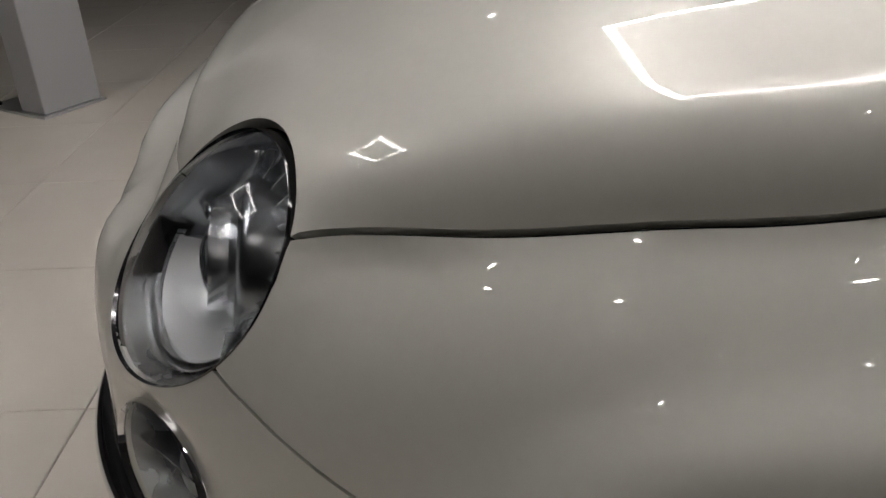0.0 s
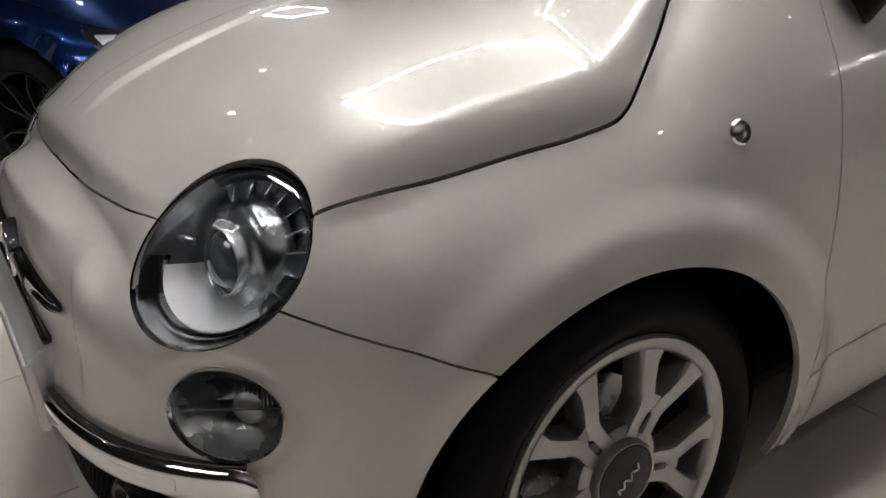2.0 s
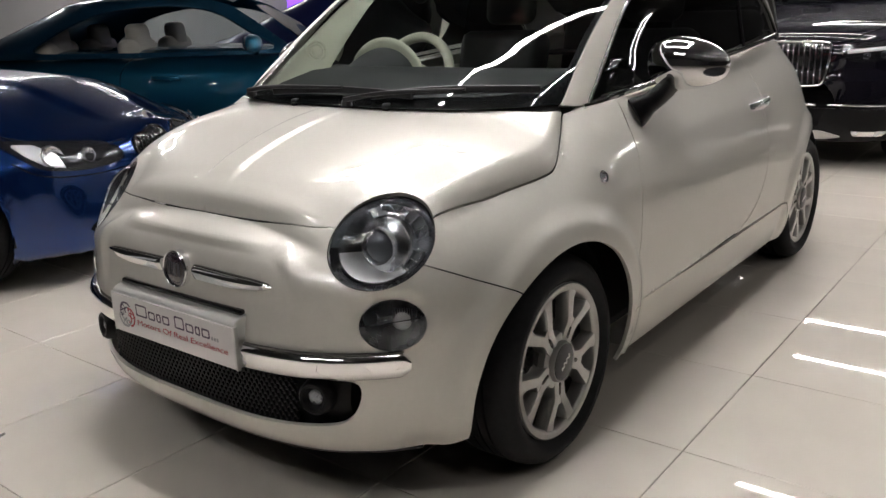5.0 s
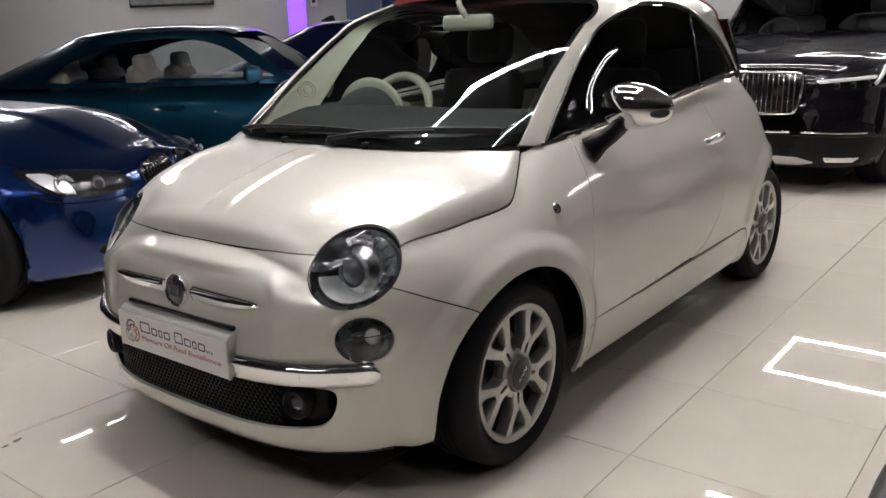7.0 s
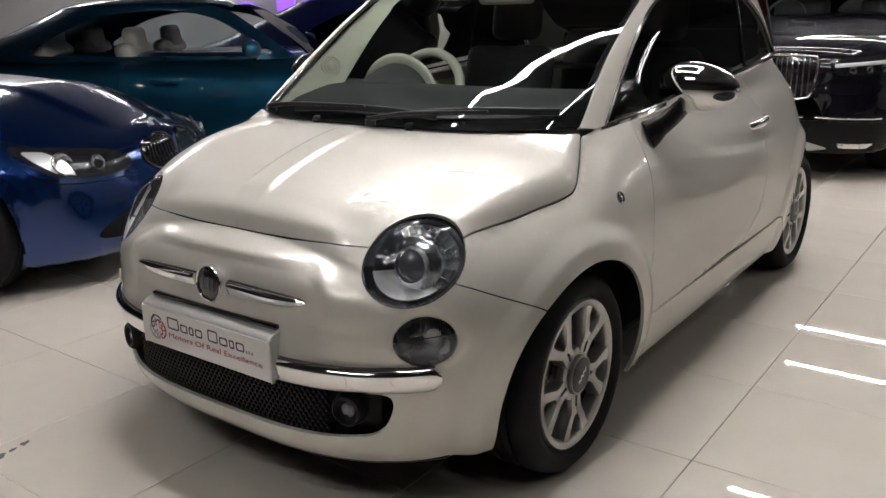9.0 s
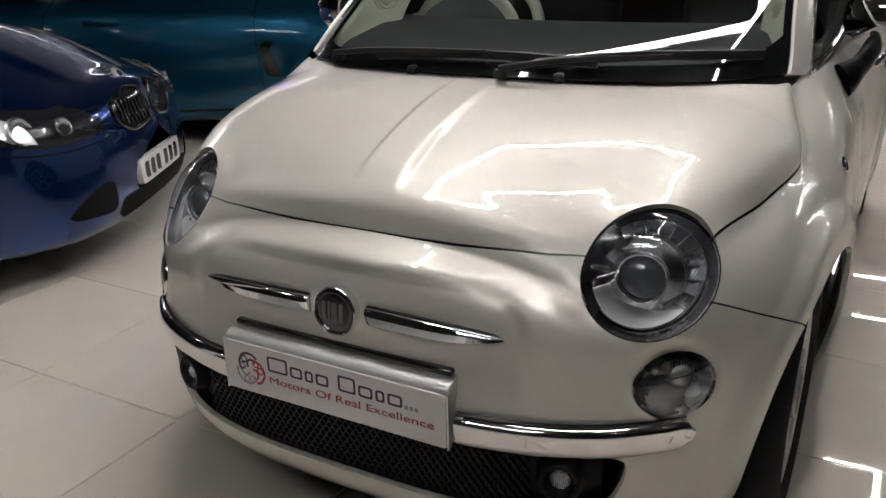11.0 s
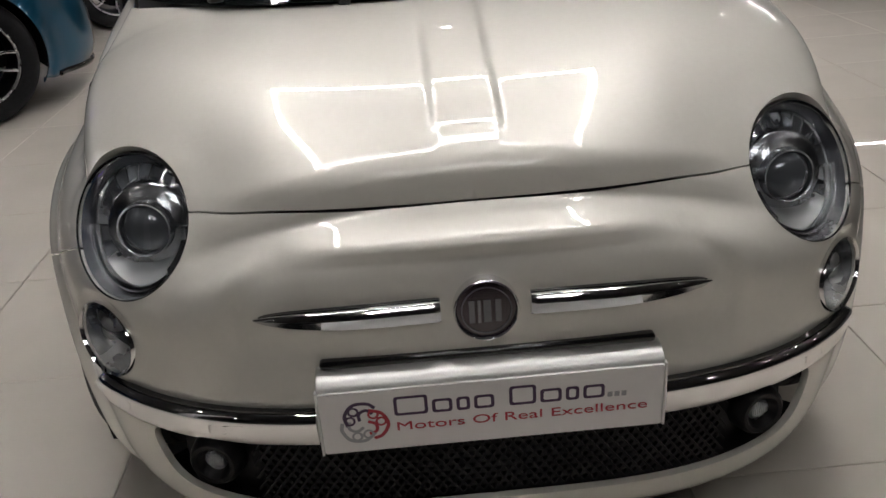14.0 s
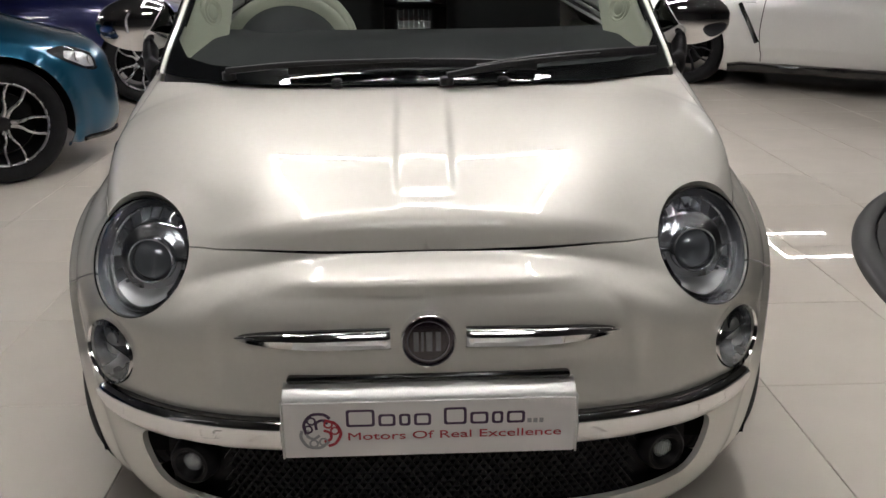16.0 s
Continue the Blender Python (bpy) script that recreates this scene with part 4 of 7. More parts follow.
def chrome_bumper(right):
    n = 44
    q = nose_line(0.262, 0.632, 0.428, 0.004, n)
    t = np.linspace(0, 1, n)
    q[:, 2] += 0.004 * t ** 2
    sc = [(1.0, min(1.0, math.sqrt(max(0.02, 1 - ((k - 0.955) / 0.05) ** 2)) if k > 0.955 else 1.0)) for k in t]
    sec = [(-0.006, -0.029), (0.004, -0.030), (0.011, -0.022), (0.0150, -0.006), (0.0155, 0.008), (0.0170, 0.013), (0.0170, 0.020), (0.013, 0.027), (0.004, 0.031), (-0.006, 0.031)]
    smooth_part("bumper_trim", sided(sweep_bm([tuple(p) for p in q], sec, scale=sc), right), CHROME, hatch, 50, "bright chrome bumper trim bar")
    sec2 = [(-0.004, 0.0305), (0.006, 0.0305), (0.006, 0.0345), (-0.004, 0.0345)]
    smooth_part("trim_seal", sided(sweep_bm([tuple(p) for p in q[:-1]], sec2), right), GLOSSBLK, hatch, 50)


def whisker(right):
    n = 40
    q = nose_line(0.066, 0.338, 0.5985, 0.006, n)
    t = np.linspace(0, 1, n)
    q[:, 2] += 0.006 * t ** 1.5
    sc = [(max(0.12, (1 - k ** 5) ** 0.6), max(0.10, (1 - k ** 3.2) ** 0.62)) for k in t]
    sec = [(-0.016, -0.0170), (0.002, -0.0170), (0.0055, -0.0158), (0.0125, 0.0025), (0.0136, 0.0050), (0.0130, 0.0072), (0.0080, 0.0140), (0.0060, 0.0158), (0.0030, 0.0168), (-0.016, 0.0170)]
    sc[0], sc[1] = (0.62, 0.97), (0.98, 1.0)
    sec2 = [(-0.016, -0.0190), (-0.0005, -0.0190), (-0.0005, 0.0190), (-0.016, 0.0190)]
    smooth_part("trim_seal", sided(sweep_bm([tuple(p) for p in q[:-1]], sec2, scale=sc[:-1]), right), GLOSSBLK, hatch, 50)
    smooth_part("whisker_trim", sided(sweep_bm([tuple(p) for p in q], sec, scale=sc), right), CHROME, hatch, 24, "tapering chrome whisker bar")


def fog(right):
    c = Vector((0.444, -0.618, 0.347))
    m = frame_of(c, (1, 0.3, 0), (0.25, -1, 0.05))
    f = smooth_part("fog_lamp", sided(lathe_bm([(0.046, -0.03), (0.042, -0.006), (0.036, 0.001), (0.029, 0.000), (0.022, -0.012), (0.0185, -0.014)], 40, m), right), GRILLEBLK, hatch, 50, "small fog lamp in a black round surround")
    smooth_part("reflector", sided(lathe_bm([(0.019, -0.013), (0.014, -0.018), (0.0, -0.020)], 32, m), right), LAMPGREY, f, 50)
    smooth_part("flutes", sided(merge(*[box_bm(0.0016, 0.030 - 0.0035 * abs(k), 0.003, m @ Matrix.Translation((0.0038 * k, 0, -0.0125)) @ Matrix.Rotation(0.2, 4, "Z"), 0.0007) for k in range(-4, 5)]), right), REFLECTOR, f, 50)
    smooth_part("lens", sided(lathe_bm([(0.019, -0.012), (0.015, -0.007), (0.008, -0.004), (0.0, -0.003)], 32, m), right), LENS, f, 80).visible_shadow = False


for right in (False, True):
    chrome_bumper(right)
    whisker(right)
    fog(right)

# grille: dark backing with a diamond mesh, and flat black ends round the fog lamps
q = nose_line(0.0, 0.50, 0.33, -0.028, 60)
bm = bmesh.new()
rows = [[bm.verts.new((x, y + 0.015 * abs(k - 0.33) / 0.08, k)) for k in (0.235, 0.28, 0.33, 0.38, 0.42)] for x, y, _ in q]
for a, b in zip(rows, rows[1:]):
    for j in range(4):
        bm.faces.new((a[j], b[j], b[j + 1], a[j + 1]))
dup = bmesh.ops.duplicate(bm, geom=bm.verts[:] + bm.faces[:])
for v in dup["geom"]:
    if isinstance(v, bmesh.types.BMVert):
        v.co.x *= -1
bmesh.ops.remove_doubles(bm, verts=bm.verts, dist=1e-4)
bmesh.ops.recalc_face_normals(bm, faces=bm.faces)
grille = part("grille", bm, GRILLEBLK, hatch, "black lower grille with a fine mesh", smooth=True)
bm = bmesh.new()
step = 0.0115
for r in range(12):
    z = 0.272 + r * step
    xs = np.arange(-0.37, 0.371, 0.0164) + (0.0082 if r % 2 else 0)
    for x in xs:
        y = float(np.interp(abs(x), q[:, 0], q[:, 1])) - 0.008
        for s in (1, -1):
            m = Matrix.Translation((x + s * 0.0041, y, z)) @ Matrix.Rotation(s * radians(54), 4, "Y")
            bmesh.ops.create_cube(bm, size=1, matrix=m @ Matrix.Diagonal((0.0145, 0.007, 0.0042, 1)))
mesh_ob = part("grille_mesh", bm, GRILLEBLK, grille)
mesh_ob["kind"] = "stuff"

# lower lip under the bumper
q = nose_line(0.0, 0.60, 0.182, -0.012, 40)
path = [(-x, y, z) for x, y, z in q[::-1]] + [tuple(p) for p in q[1:]]
smooth_part("front_lip", sweep_bm(path, [(-0.06, -0.012), (0.008, -0.012), (0.014, -0.004), (0.010, 0.010), (-0.06, 0.012)]), BLACKPL, hatch, 50)

# badge
m = frame_of((0, -0.641, 0.6015), (1, 0, 0), (0, -1, 0.06))
badge = smooth_part("badge", lathe_bm([(0.0485, -0.020), (0.0485, 0.003), (0.0478, 0.0065), (0.0462, 0.0082), (0.0446, 0.0070), (0.0436, 0.0040), (0.0430, -0.004)], 64, m), CHROME, hatch, 40, "round chrome badge with dark red face")
smooth_part("badge_face", lathe_bm([(0.0438, 0.0025), (0.030, 0.0052), (0.0, 0.0066)], 64, m), BADGE_RED, badge, 60)
smooth_part("badge_ring", lathe_bm([(0.0375, 0.0030), (0.0372, 0.0050), (0.0355, 0.0052), (0.0352, 0.0036)], 64, m), LAMPDARK, badge, 40)
for x0, w in ((-0.0215, 0.009), (-0.0105, 0.0050), (0.0010, 0.0115), (0.0170, 0.0090)):
    part("badge_bar", box_bm(w, 0.036, 0.002, m @ Matrix.Translation((x0, 0, 0.0062)), 0.0006), LAMPDARK, badge)

# plate holder and plate
PY = -0.682
sec = [(PY + 0.004, 0.399), (PY + 0.004, 0.506), (PY + 0.0055, 0.5105), (PY + 0.009, 0.5150), (PY + 0.015, 0.5190), (PY + 0.024, 0.5225), (PY + 0.048, 0.5265), (PY + 0.054, 0.524), (PY + 0.058, 0.47), (PY + 0.05, 0.399)]
bm = bmesh.new()
rows = [[bm.verts.new((x, y, z)) for y, z in sec] for x in (-0.2565, -0.2545, 0.2545, 0.2565)]
for v in rows[0] + rows[-1]:
    v.co.y += (PY + 0.03 - v.co.y) * 0.06
    v.co.z += (0.46 - v.co.z) * 0.03
for a, b in zip(rows, rows[1:]):
    for j in range(len(sec)):
        bm.faces.new((a[j], a[(j + 1) % len(sec)], b[(j + 1) % len(sec)], b[j]))
bm.faces.new(rows[0][::-1])
bm.faces.new(rows[-1])
bmesh.ops.recalc_face_normals(bm, faces=bm.faces)
hold = smooth_part("plate_holder", bm, HOLDER, hatch, 30, "silver box holder for the dealer plate")
smooth_part("holder_seal", box_bm(0.500, 0.020, 0.014, Matrix.Translation((0, PY + 0.042, 0.531)), 0.006, 3), GLOSSBLK, hold, 40)
for sx in (1, -1):
    part("end_clip", box_bm(0.004, 0.012, 0.112, Matrix.Translation((sx * 0.2575, PY + 0.006, 0.4515)), 0.001), SATIN, hold)
M = frame_of((0, PY, 0.452), (1, 0, 0), (0, -1, 0))
plate = part("dealer_plate", prism_bm(rounded_rect(0.509, 0.1075, 0.004), 0.004, M, 0.0008), PLATEWHITE, hatch, "white dealer plate with a purple and red emblem")


def flat_shape(name, outline, material, z=0.0006, hole=None):
    bm = bmesh.new()
    if hole is None:
        bm.faces.new([bm.verts.new((x, y, z)) for x, y in outline])
    else:
        a, b = [bm.verts.new((x, y, z)) for x, y in outline], [bm.verts.new((x, y, z)) for x, y in hole]
        n = len(a)
        for i in range(n):
            bm.faces.new((a[i], a[(i + 1) % n], b[(i + 1) % n], b[i]))
    bmesh.ops.recalc_face_normals(bm, faces=bm.faces)
    for f in bm.faces:
        if f.normal.z < 0:
            f.normal_flip()
    bmesh.ops.transform(bm, matrix=M, verts=bm.verts)
    return part(name, bm, material, plate)


def band(points, w, material, name="emblem_band", z=0.0006):
    p = spline(points, 30)
    a, b = offset_line(p, w / 2), offset_line(p, -w / 2)
    bm = bmesh.new()
    va, vb = [bm.verts.new((x, y, z)) for x, y in a], [bm.verts.new((x, y, z)) for x, y in b]
    for i in range(len(p) - 1):
        bm.faces.new((va[i], va[i + 1], vb[i + 1], vb[i]))
    for f in bm.faces:
        f.normal_update()
        if f.normal.z < 0:
            f.normal_flip()
    bmesh.ops.transform(bm, matrix=M, verts=bm.verts)
    return part(name, bm, material, plate)


def ring_shape(cx, cy, r, w, material, z=0.0008):
    o = [(cx + r * math.cos(t), cy + r * math.sin(t)) for t in np.linspace(0, 2 * math.pi, 25)[:-1]]
    i = [(cx + (r - w) * math.cos(t), cy + (r - w) * math.sin(t)) for t in np.linspace(0, 2 * math.pi, 25)[:-1]]
    return flat_shape("emblem_ring", o, material, z, i)


# emblem of three looping bands with linked rings
ex, ey = -0.192, -0.002
for k, mt in enumerate((INK_PURPLE, INK_RED, INK_GREY)):
    rot = radians(20 - 120 * k)
    turn = lambda x, y: (ex + x * math.cos(rot) - y * math.sin(rot), ey + x * math.sin(rot) + y * math.cos(rot))
    band([turn(*q) for q in ((-0.024, 0.004), (-0.020, 0.024), (-0.002, 0.036), (0.018, 0.030), (0.026, 0.018))], 0.0055, mt)
    band([turn(*q) for q in ((-0.004, 0.006), (0.000, 0.018), (0.012, 0.020), (0.018, 0.010))], 0.0050, mt)
    for q in ((-0.017, 0.012), (-0.006, 0.025)):
        cx, cy = turn(*q)
        ring_shape(cx, cy, 0.0085, 0.0034, mt)
    band([turn(*q) for q in ((-0.014, 0.017), (-0.011, 0.019), (-0.009, 0.021), (-0.0085, 0.0215))], 0.0030, mt, z=0.0007)
# the company's name as plain blocks of its strokes
x = -0.146
for w in (0.050, 0.030, 0.020, 0.030):
    h = 0.034 if w == 0.050 else 0.024
    cy = 0.006 + h / 2
    o = [(x + w / 2 + a, cy + b) for a, b in rounded_rect(w, h, 0.005, 3)]
    i = [(x + w / 2 + a, cy + b) for a, b in rounded_rect(w - 0.010, h - 0.009, 0.003, 3)]
    flat_shape("name_block", o, INK_PURPLE, 0.0006, i)
    x += w + 0.006
x += 0.016
for w in (0.040, 0.032, 0.020, 0.032):
    h = 0.034 if w == 0.040 else 0.024
    cy = 0.006 + h / 2
    o = [(x + w / 2 + a, cy + b) for a, b in rounded_rect(w, h, 0.005, 3)]
    i = [(x + w / 2 + a, cy + b) for a, b in rounded_rect(w - 0.010, h - 0.009, 0.003, 3)]
    flat_shape("name_block", o, INK_PURPLE, 0.0006, i)
    x += w + 0.006
for k in range(3):
    flat_shape("name_block", [(x + 0.002 + a, 0.010 + b) for a, b in rounded_rect(0.0075, 0.009, 0.001, 2)], INK_GREY)
    x += 0.0105


def lettering(text, size, m, material, parent, stretch=1.0):
    cu = bpy.data.curves.new("lettering", "FONT")
    cu.body, cu.size, cu.extrude = text, size, 0.0003
    ob = bpy.data.objects.new("lettering", cu)
    scene.collection.objects.link(ob)
    bpy.context.view_layer.update()
    me = bpy.data.meshes.new_from_object(ob.evaluated_get(bpy.context.evaluated_depsgraph_get()))
    bpy.data.objects.remove(ob)
    w = max(v.co.x for v in me.vertices) - min(v.co.x for v in me.vertices)
    me.transform(m @ Matrix.Diagonal((stretch / w, 1, 1, 1)))
    me.materials.clear()
    me.materials.append(material)
    ob = new("lettering", me)
    ob.parent = parent
    return ob


lettering("Motors Of Real Excellence", 0.0215, M @ Matrix.Translation((-0.146, -0.020, 0.0008)), INK_RED, plate, 0.374)

# --- sides ---
belt_pts = [tuple(p) for p in CSIDE.lift(np.array([(y, belt(y) + 0.004) for y in np.linspace(0.262, 2.10, 60)]), False)]
dlo3 = CSIDE.lift(resample(DLO, 0.02), False)


def side_bits(right):
    smooth_part("belt_trim", sided(sweep_bm(belt_pts, [(-0.004, -0.010), (0.008, -0.010), (0.011, -0.002), (0.008, 0.006), (-0.004, 0.006)]), right), CHROME, hatch, 40, "thin chrome strip under the side window")
    seal = [tuple(p + np.array([0.003, 0, 0])) for p in dlo3]
    smooth_part("window_seal", sided(sweep_bm(seal, round_section(0.006, 0.008, 8), up=(1, 0, 0), closed=True), right), GLOSSBLK, hatch, 60)
    # quarter-light divider
    b = CSIDE.lift(np.array([(1.56, z) for z in np.linspace(1.02, 1.345, 10)]), False)
    smooth_part("window_divider", sided(sweep_bm([tuple(p + np.array([0.002, 0, 0])) for p in b], round_section(0.011, 0.006, 8), up=(1, 0, 0)), right), GLOSSBLK, hatch, 60)
    # handle
    hx, hy, hz = 0.754, 1.535, 0.812
    h = spline([(hx - 0.012, hy - 0.097, hz - 0.004), (hx + 0.014, hy - 0.080, hz), (hx + 0.026, hy, hz + 0.006), (hx + 0.020, hy + 0.075, hz + 0.012), (hx - 0.010, hy + 0.092, hz + 0.014)], 26)
    k = np.linspace(0, 1, 26)
    smooth_part("door_handle", sided(sweep_bm([tuple(p) for p in h], round_section(0.009, 0.017, 10), scale=[0.75 + 0.4 * math.sin(math.pi * q) for q in k]), right), CHROME, hatch, 60, "chrome bow door handle")
    cup = lathe_bm([(0.050, 0.002), (0.044, -0.001), (0.030, -0.012), (0.0, -0.016)], 32, frame_of((hx - 0.006, hy, hz), (0, 1, 0), (1, 0, 0.25)) @ Matrix.Diagonal((1.1, 0.75, 1, 1)))
    smooth_part("handle_cup", sided(cup, right), PEARL, hatch, 60)
    # repeater
    m = frame_of(tuple(SIDE.lift(np.array([(0.184, 0.765)]))[0]), (0, 1, 0), tuple(body.normal(SIDE.lift(np.array([(0.184, 0.765)]), False))[0]))
    r = smooth_part("side_repeater", sided(lathe_bm([(0.0175, -0.003), (0.0175, 0.003), (0.015, 0.0055), (0.012, 0.004), (0.0115, 0.0)], 32, m), right), CHROME, hatch, 40, "small round indicator in a chrome ring")
    smooth_part("lens", sided(lathe_bm([(0.012, 0.001), (0.008, 0.005), (0.0, 0.006)], 24, m), right), LAMPGREY, r, 60)
    # mirror
    bm = bmesh.new()
    bmesh.ops.create_uvsphere(bm, u_segments=40, v_segments=24, radius=1)
    for v in bm.verts:
        x, y, z = v.co
        v.co = (x * 0.122 * (1 + 0.10 * y), math.copysign(abs(y) ** 0.9, y) * 0.078 if y < 0 else y * 0.034, math.copysign(abs(z) ** 0.85, z) * (0.078 - 0.012 * x))
    mm = Matrix.Translation((0.826, 0.622, 1.035)) @ Matrix.Rotation(radians(8), 4, "Z") @ Matrix.Rotation(radians(4), 4, "Y")
    bmesh.ops.transform(bm, matrix=mm, verts=bm.verts)
    mi = smooth_part("wing_mirror", sided(bm, right), CHROME, hatch, 60, "chrome capped door mirror on a black stalk")
    st = spline([(0.732, 0.470, 0.900), (0.750, 0.488, 0.915), (0.772, 0.54, 0.945), (0.785, 0.60, 0.975), (0.796, 0.63, 1.0)], 20)
    smooth_part("stalk", sided(sweep_bm([tuple(p) for p in st], round_section(0.021, 0.036, 14), up=(0, -0.5, 1), scale=[1.45, 1.4, 1.3, 1.2, 1.1] + [1.0] * 10 + [0.95] * 5), right), GRILLEBLK, mi, 60)
    g = lathe_bm([(0.085, 0.0), (0.0, 0.001)], 32, frame_of((0.822, 0.668, 1.035), (1, 0, 0), (0.05, 1, 0)) @ Matrix.Diagonal((1.0, 0.6, 1, 1)))
    smooth_part("mirror_glass", sided(g, right), CHROME, mi, 60)


for right in (False, True):
    side_bits(right)


# --- wipers, jets, vents ---
def screen_at(x, z, lift=0.010):
    """A point over the screen at a distance from the middle and a height."""
    u = np.linspace(0, 1.1, 300)
    q = CNOSE.lift(np.stack([u, np.full(300, z)], 1), False)
    y = np.interp(abs(x), q[:, 0], q[:, 1])
    nn = screen.normal(np.array([[abs(x), y, z]]))[0]
    return (math.copysign(abs(x) + nn[0] * lift, x), y + nn[1] * lift, z + nn[2] * lift)


for pivot, tip, blade0, blade1 in (((-0.44, 0.958), (0.00, 0.976), (-0.30, 0.966), (0.27, 0.970)), ((0.06, 0.950), (0.42, 0.978), (0.13, 0.966), (0.585, 0.985))):
    w = part("wiper", cyl_bm(0.016, 0.02, Matrix.Translation(screen_at(*pivot, 0.008)), 24, bevel=0.004), BLACKPL, hatch, "black wiper at rest on the screen", smooth=True, angle=40)
    pts = spline([screen_at(*pivot, 0.022), screen_at(pivot[0] * 0.6 + tip[0] * 0.4, pivot[1] * 0.6 + tip[1] * 0.4, 0.034), screen_at(*tip, 0.026)], 20)
    smooth_part("arm", sweep_bm([tuple(p) for p in pts], round_section(0.009, 0.006, 8, 3), scale=[1.3 - 0.6 * i / 19 for i in range(20)]), BLACKPL, w, 50)
    xs = np.linspace(blade0[0], blade1[0], 24)
    pts = [screen_at(x, blade0[1] + (blade1[1] - blade0[1]) * i / 23 + 0.010 * math.sin(math.pi * i / 23), 0.014) for i, x in enumerate(xs)]
    smooth_part("blade", sweep_bm(pts, round_section(0.006, 0.011, 8, 3)), BLACKPL, w, 50)
for x in (-0.19, 0.19):
    j = Vector((x, -0.012, 0.948))
    smooth_part("washer_jet", box_bm(0.026, 0.030, 0.026, Matrix.Translation(j), 0.008, 3), BLACKPL, hatch, 50)
vent = bmesh.new()
for row in range(3):
    for k in range(34):
        x = 0.02 + 0.0165 * k + (0.008 if row % 2 else 0)
        if abs(x - 0.19) < 0.02:
            continue
        y0 = float(np.interp(x, COWL[::-1, 0], COWL[::-1, 1])) + 0.012 + 0.013 * row
        z0 = float(np.interp(x, COWL[::-1, 0], cow3[::-1, 2])) - 0.012
        bmesh.ops.create_cube(vent, size=1, matrix=Matrix.Translation((x, y0, z0)) @ Matrix.Diagonal((0.0035, 0.011, 0.006, 1)))
vo = part("vent_mesh", vent, BLACKPL, hatch)
vo["kind"] = "stuff"

# --- cabin ---
dash_sec = [(0.10, 0.935), (0.20, 0.975), (0.34, 1.012), (0.50, 1.022), (0.62, 1.008), (0.70, 0.965), (0.74, 0.88), (0.74, 0.60), (0.10, 0.60)]
bm = bmesh.new()
rows = []
for x in np.linspace(-0.60, 0.60, 25):
    k = 1 - 0.35 * (abs(x) / 0.6) ** 4
    rows.append([bm.verts.new((x, y + 0.10 * (abs(x) / 0.6) ** 2.5, 0.60 + (z - 0.60) * (0.985 + 0.015 * k))) for y, z in dash_sec])
for a, b in zip(rows, rows[1:]):
    for j in range(len(dash_sec)):
        bm.faces.new((a[j], b[j], b[(j + 1) % len(dash_sec)], a[(j + 1) % len(dash_sec)]))
bm.faces.new(rows[0])
bm.faces.new(rows[-1][::-1])
bmesh.ops.recalc_face_normals(bm, faces=bm.faces)
dash = smooth_part("dashboard", bm, DASH, hatch, 40, "dark dashboard with cream instrument hood")
cx = -0.385
# instrument hood: a dark half dome with a cream rim
bm = bmesh.new()
n, mseg = 24, 10
rows = []
for j in range(mseg + 1):
    t = j / mseg
    rr, yy = 0.155 * (0.35 + 0.65 * math.sin(t * math.pi / 2)), 0.40 + 0.24 * t
    rows.append([bm.verts.new((cx + rr * math.cos(math.pi * i / n), yy, 0.955 + 0.82 * rr * math.sin(math.pi * i / n) - 0.03 * (1 - t))) for i in range(n + 1)])
for a, b in zip(rows, rows[1:]):
    for i in range(n):
        bm.faces.new((a[i], a[i + 1], b[i + 1], b[i]))
bmesh.ops.recalc_face_normals(bm, faces=bm.faces)
smooth_part("instrument_hood", bm, DASH, dash, 60)
rim = [(cx + 0.158 * math.cos(math.pi * i / 30), 0.645, 0.955 + 0.130 * math.sin(math.pi * i / 30)) for i in range(31)]
smooth_part("hood_rim", sweep_bm(rim, round_section(0.034, 0.008, 10, 3), up=(0, 1, 0)), CREAM, dash, 60, "cream instrument hood rim")
W = Matrix.Translation((cx, 0.80, 0.945)) @ Matrix.Rotation(radians(66), 4, "X")
sw = smooth_part("steering_wheel", lathe_bm([(0.180 + 0.0195 * math.cos(t), 0.0195 * math.sin(t)) for t in np.linspace(0, 2 * math.pi, 15)[:-1]], 64, W, closed=True), CREAM, hatch, 60, "cream leather steering wheel")
smooth_part("wheel_boss", lathe_bm([(0.0, 0.012), (0.06, 0.008), (0.075, -0.01), (0.07, -0.035), (0.0, -0.04)], 32, W @ Matrix.Translation((0, 0, -0.02))), CREAM, sw, 40)
for a in (0, 180, 270):
    smooth_part("wheel_spoke", box_bm(0.12, 0.035, 0.014, W @ Matrix.Rotation(radians(a), 4, "Z") @ Matrix.Translation((0.12, 0, -0.014)), 0.005), CREAM, sw, 40)
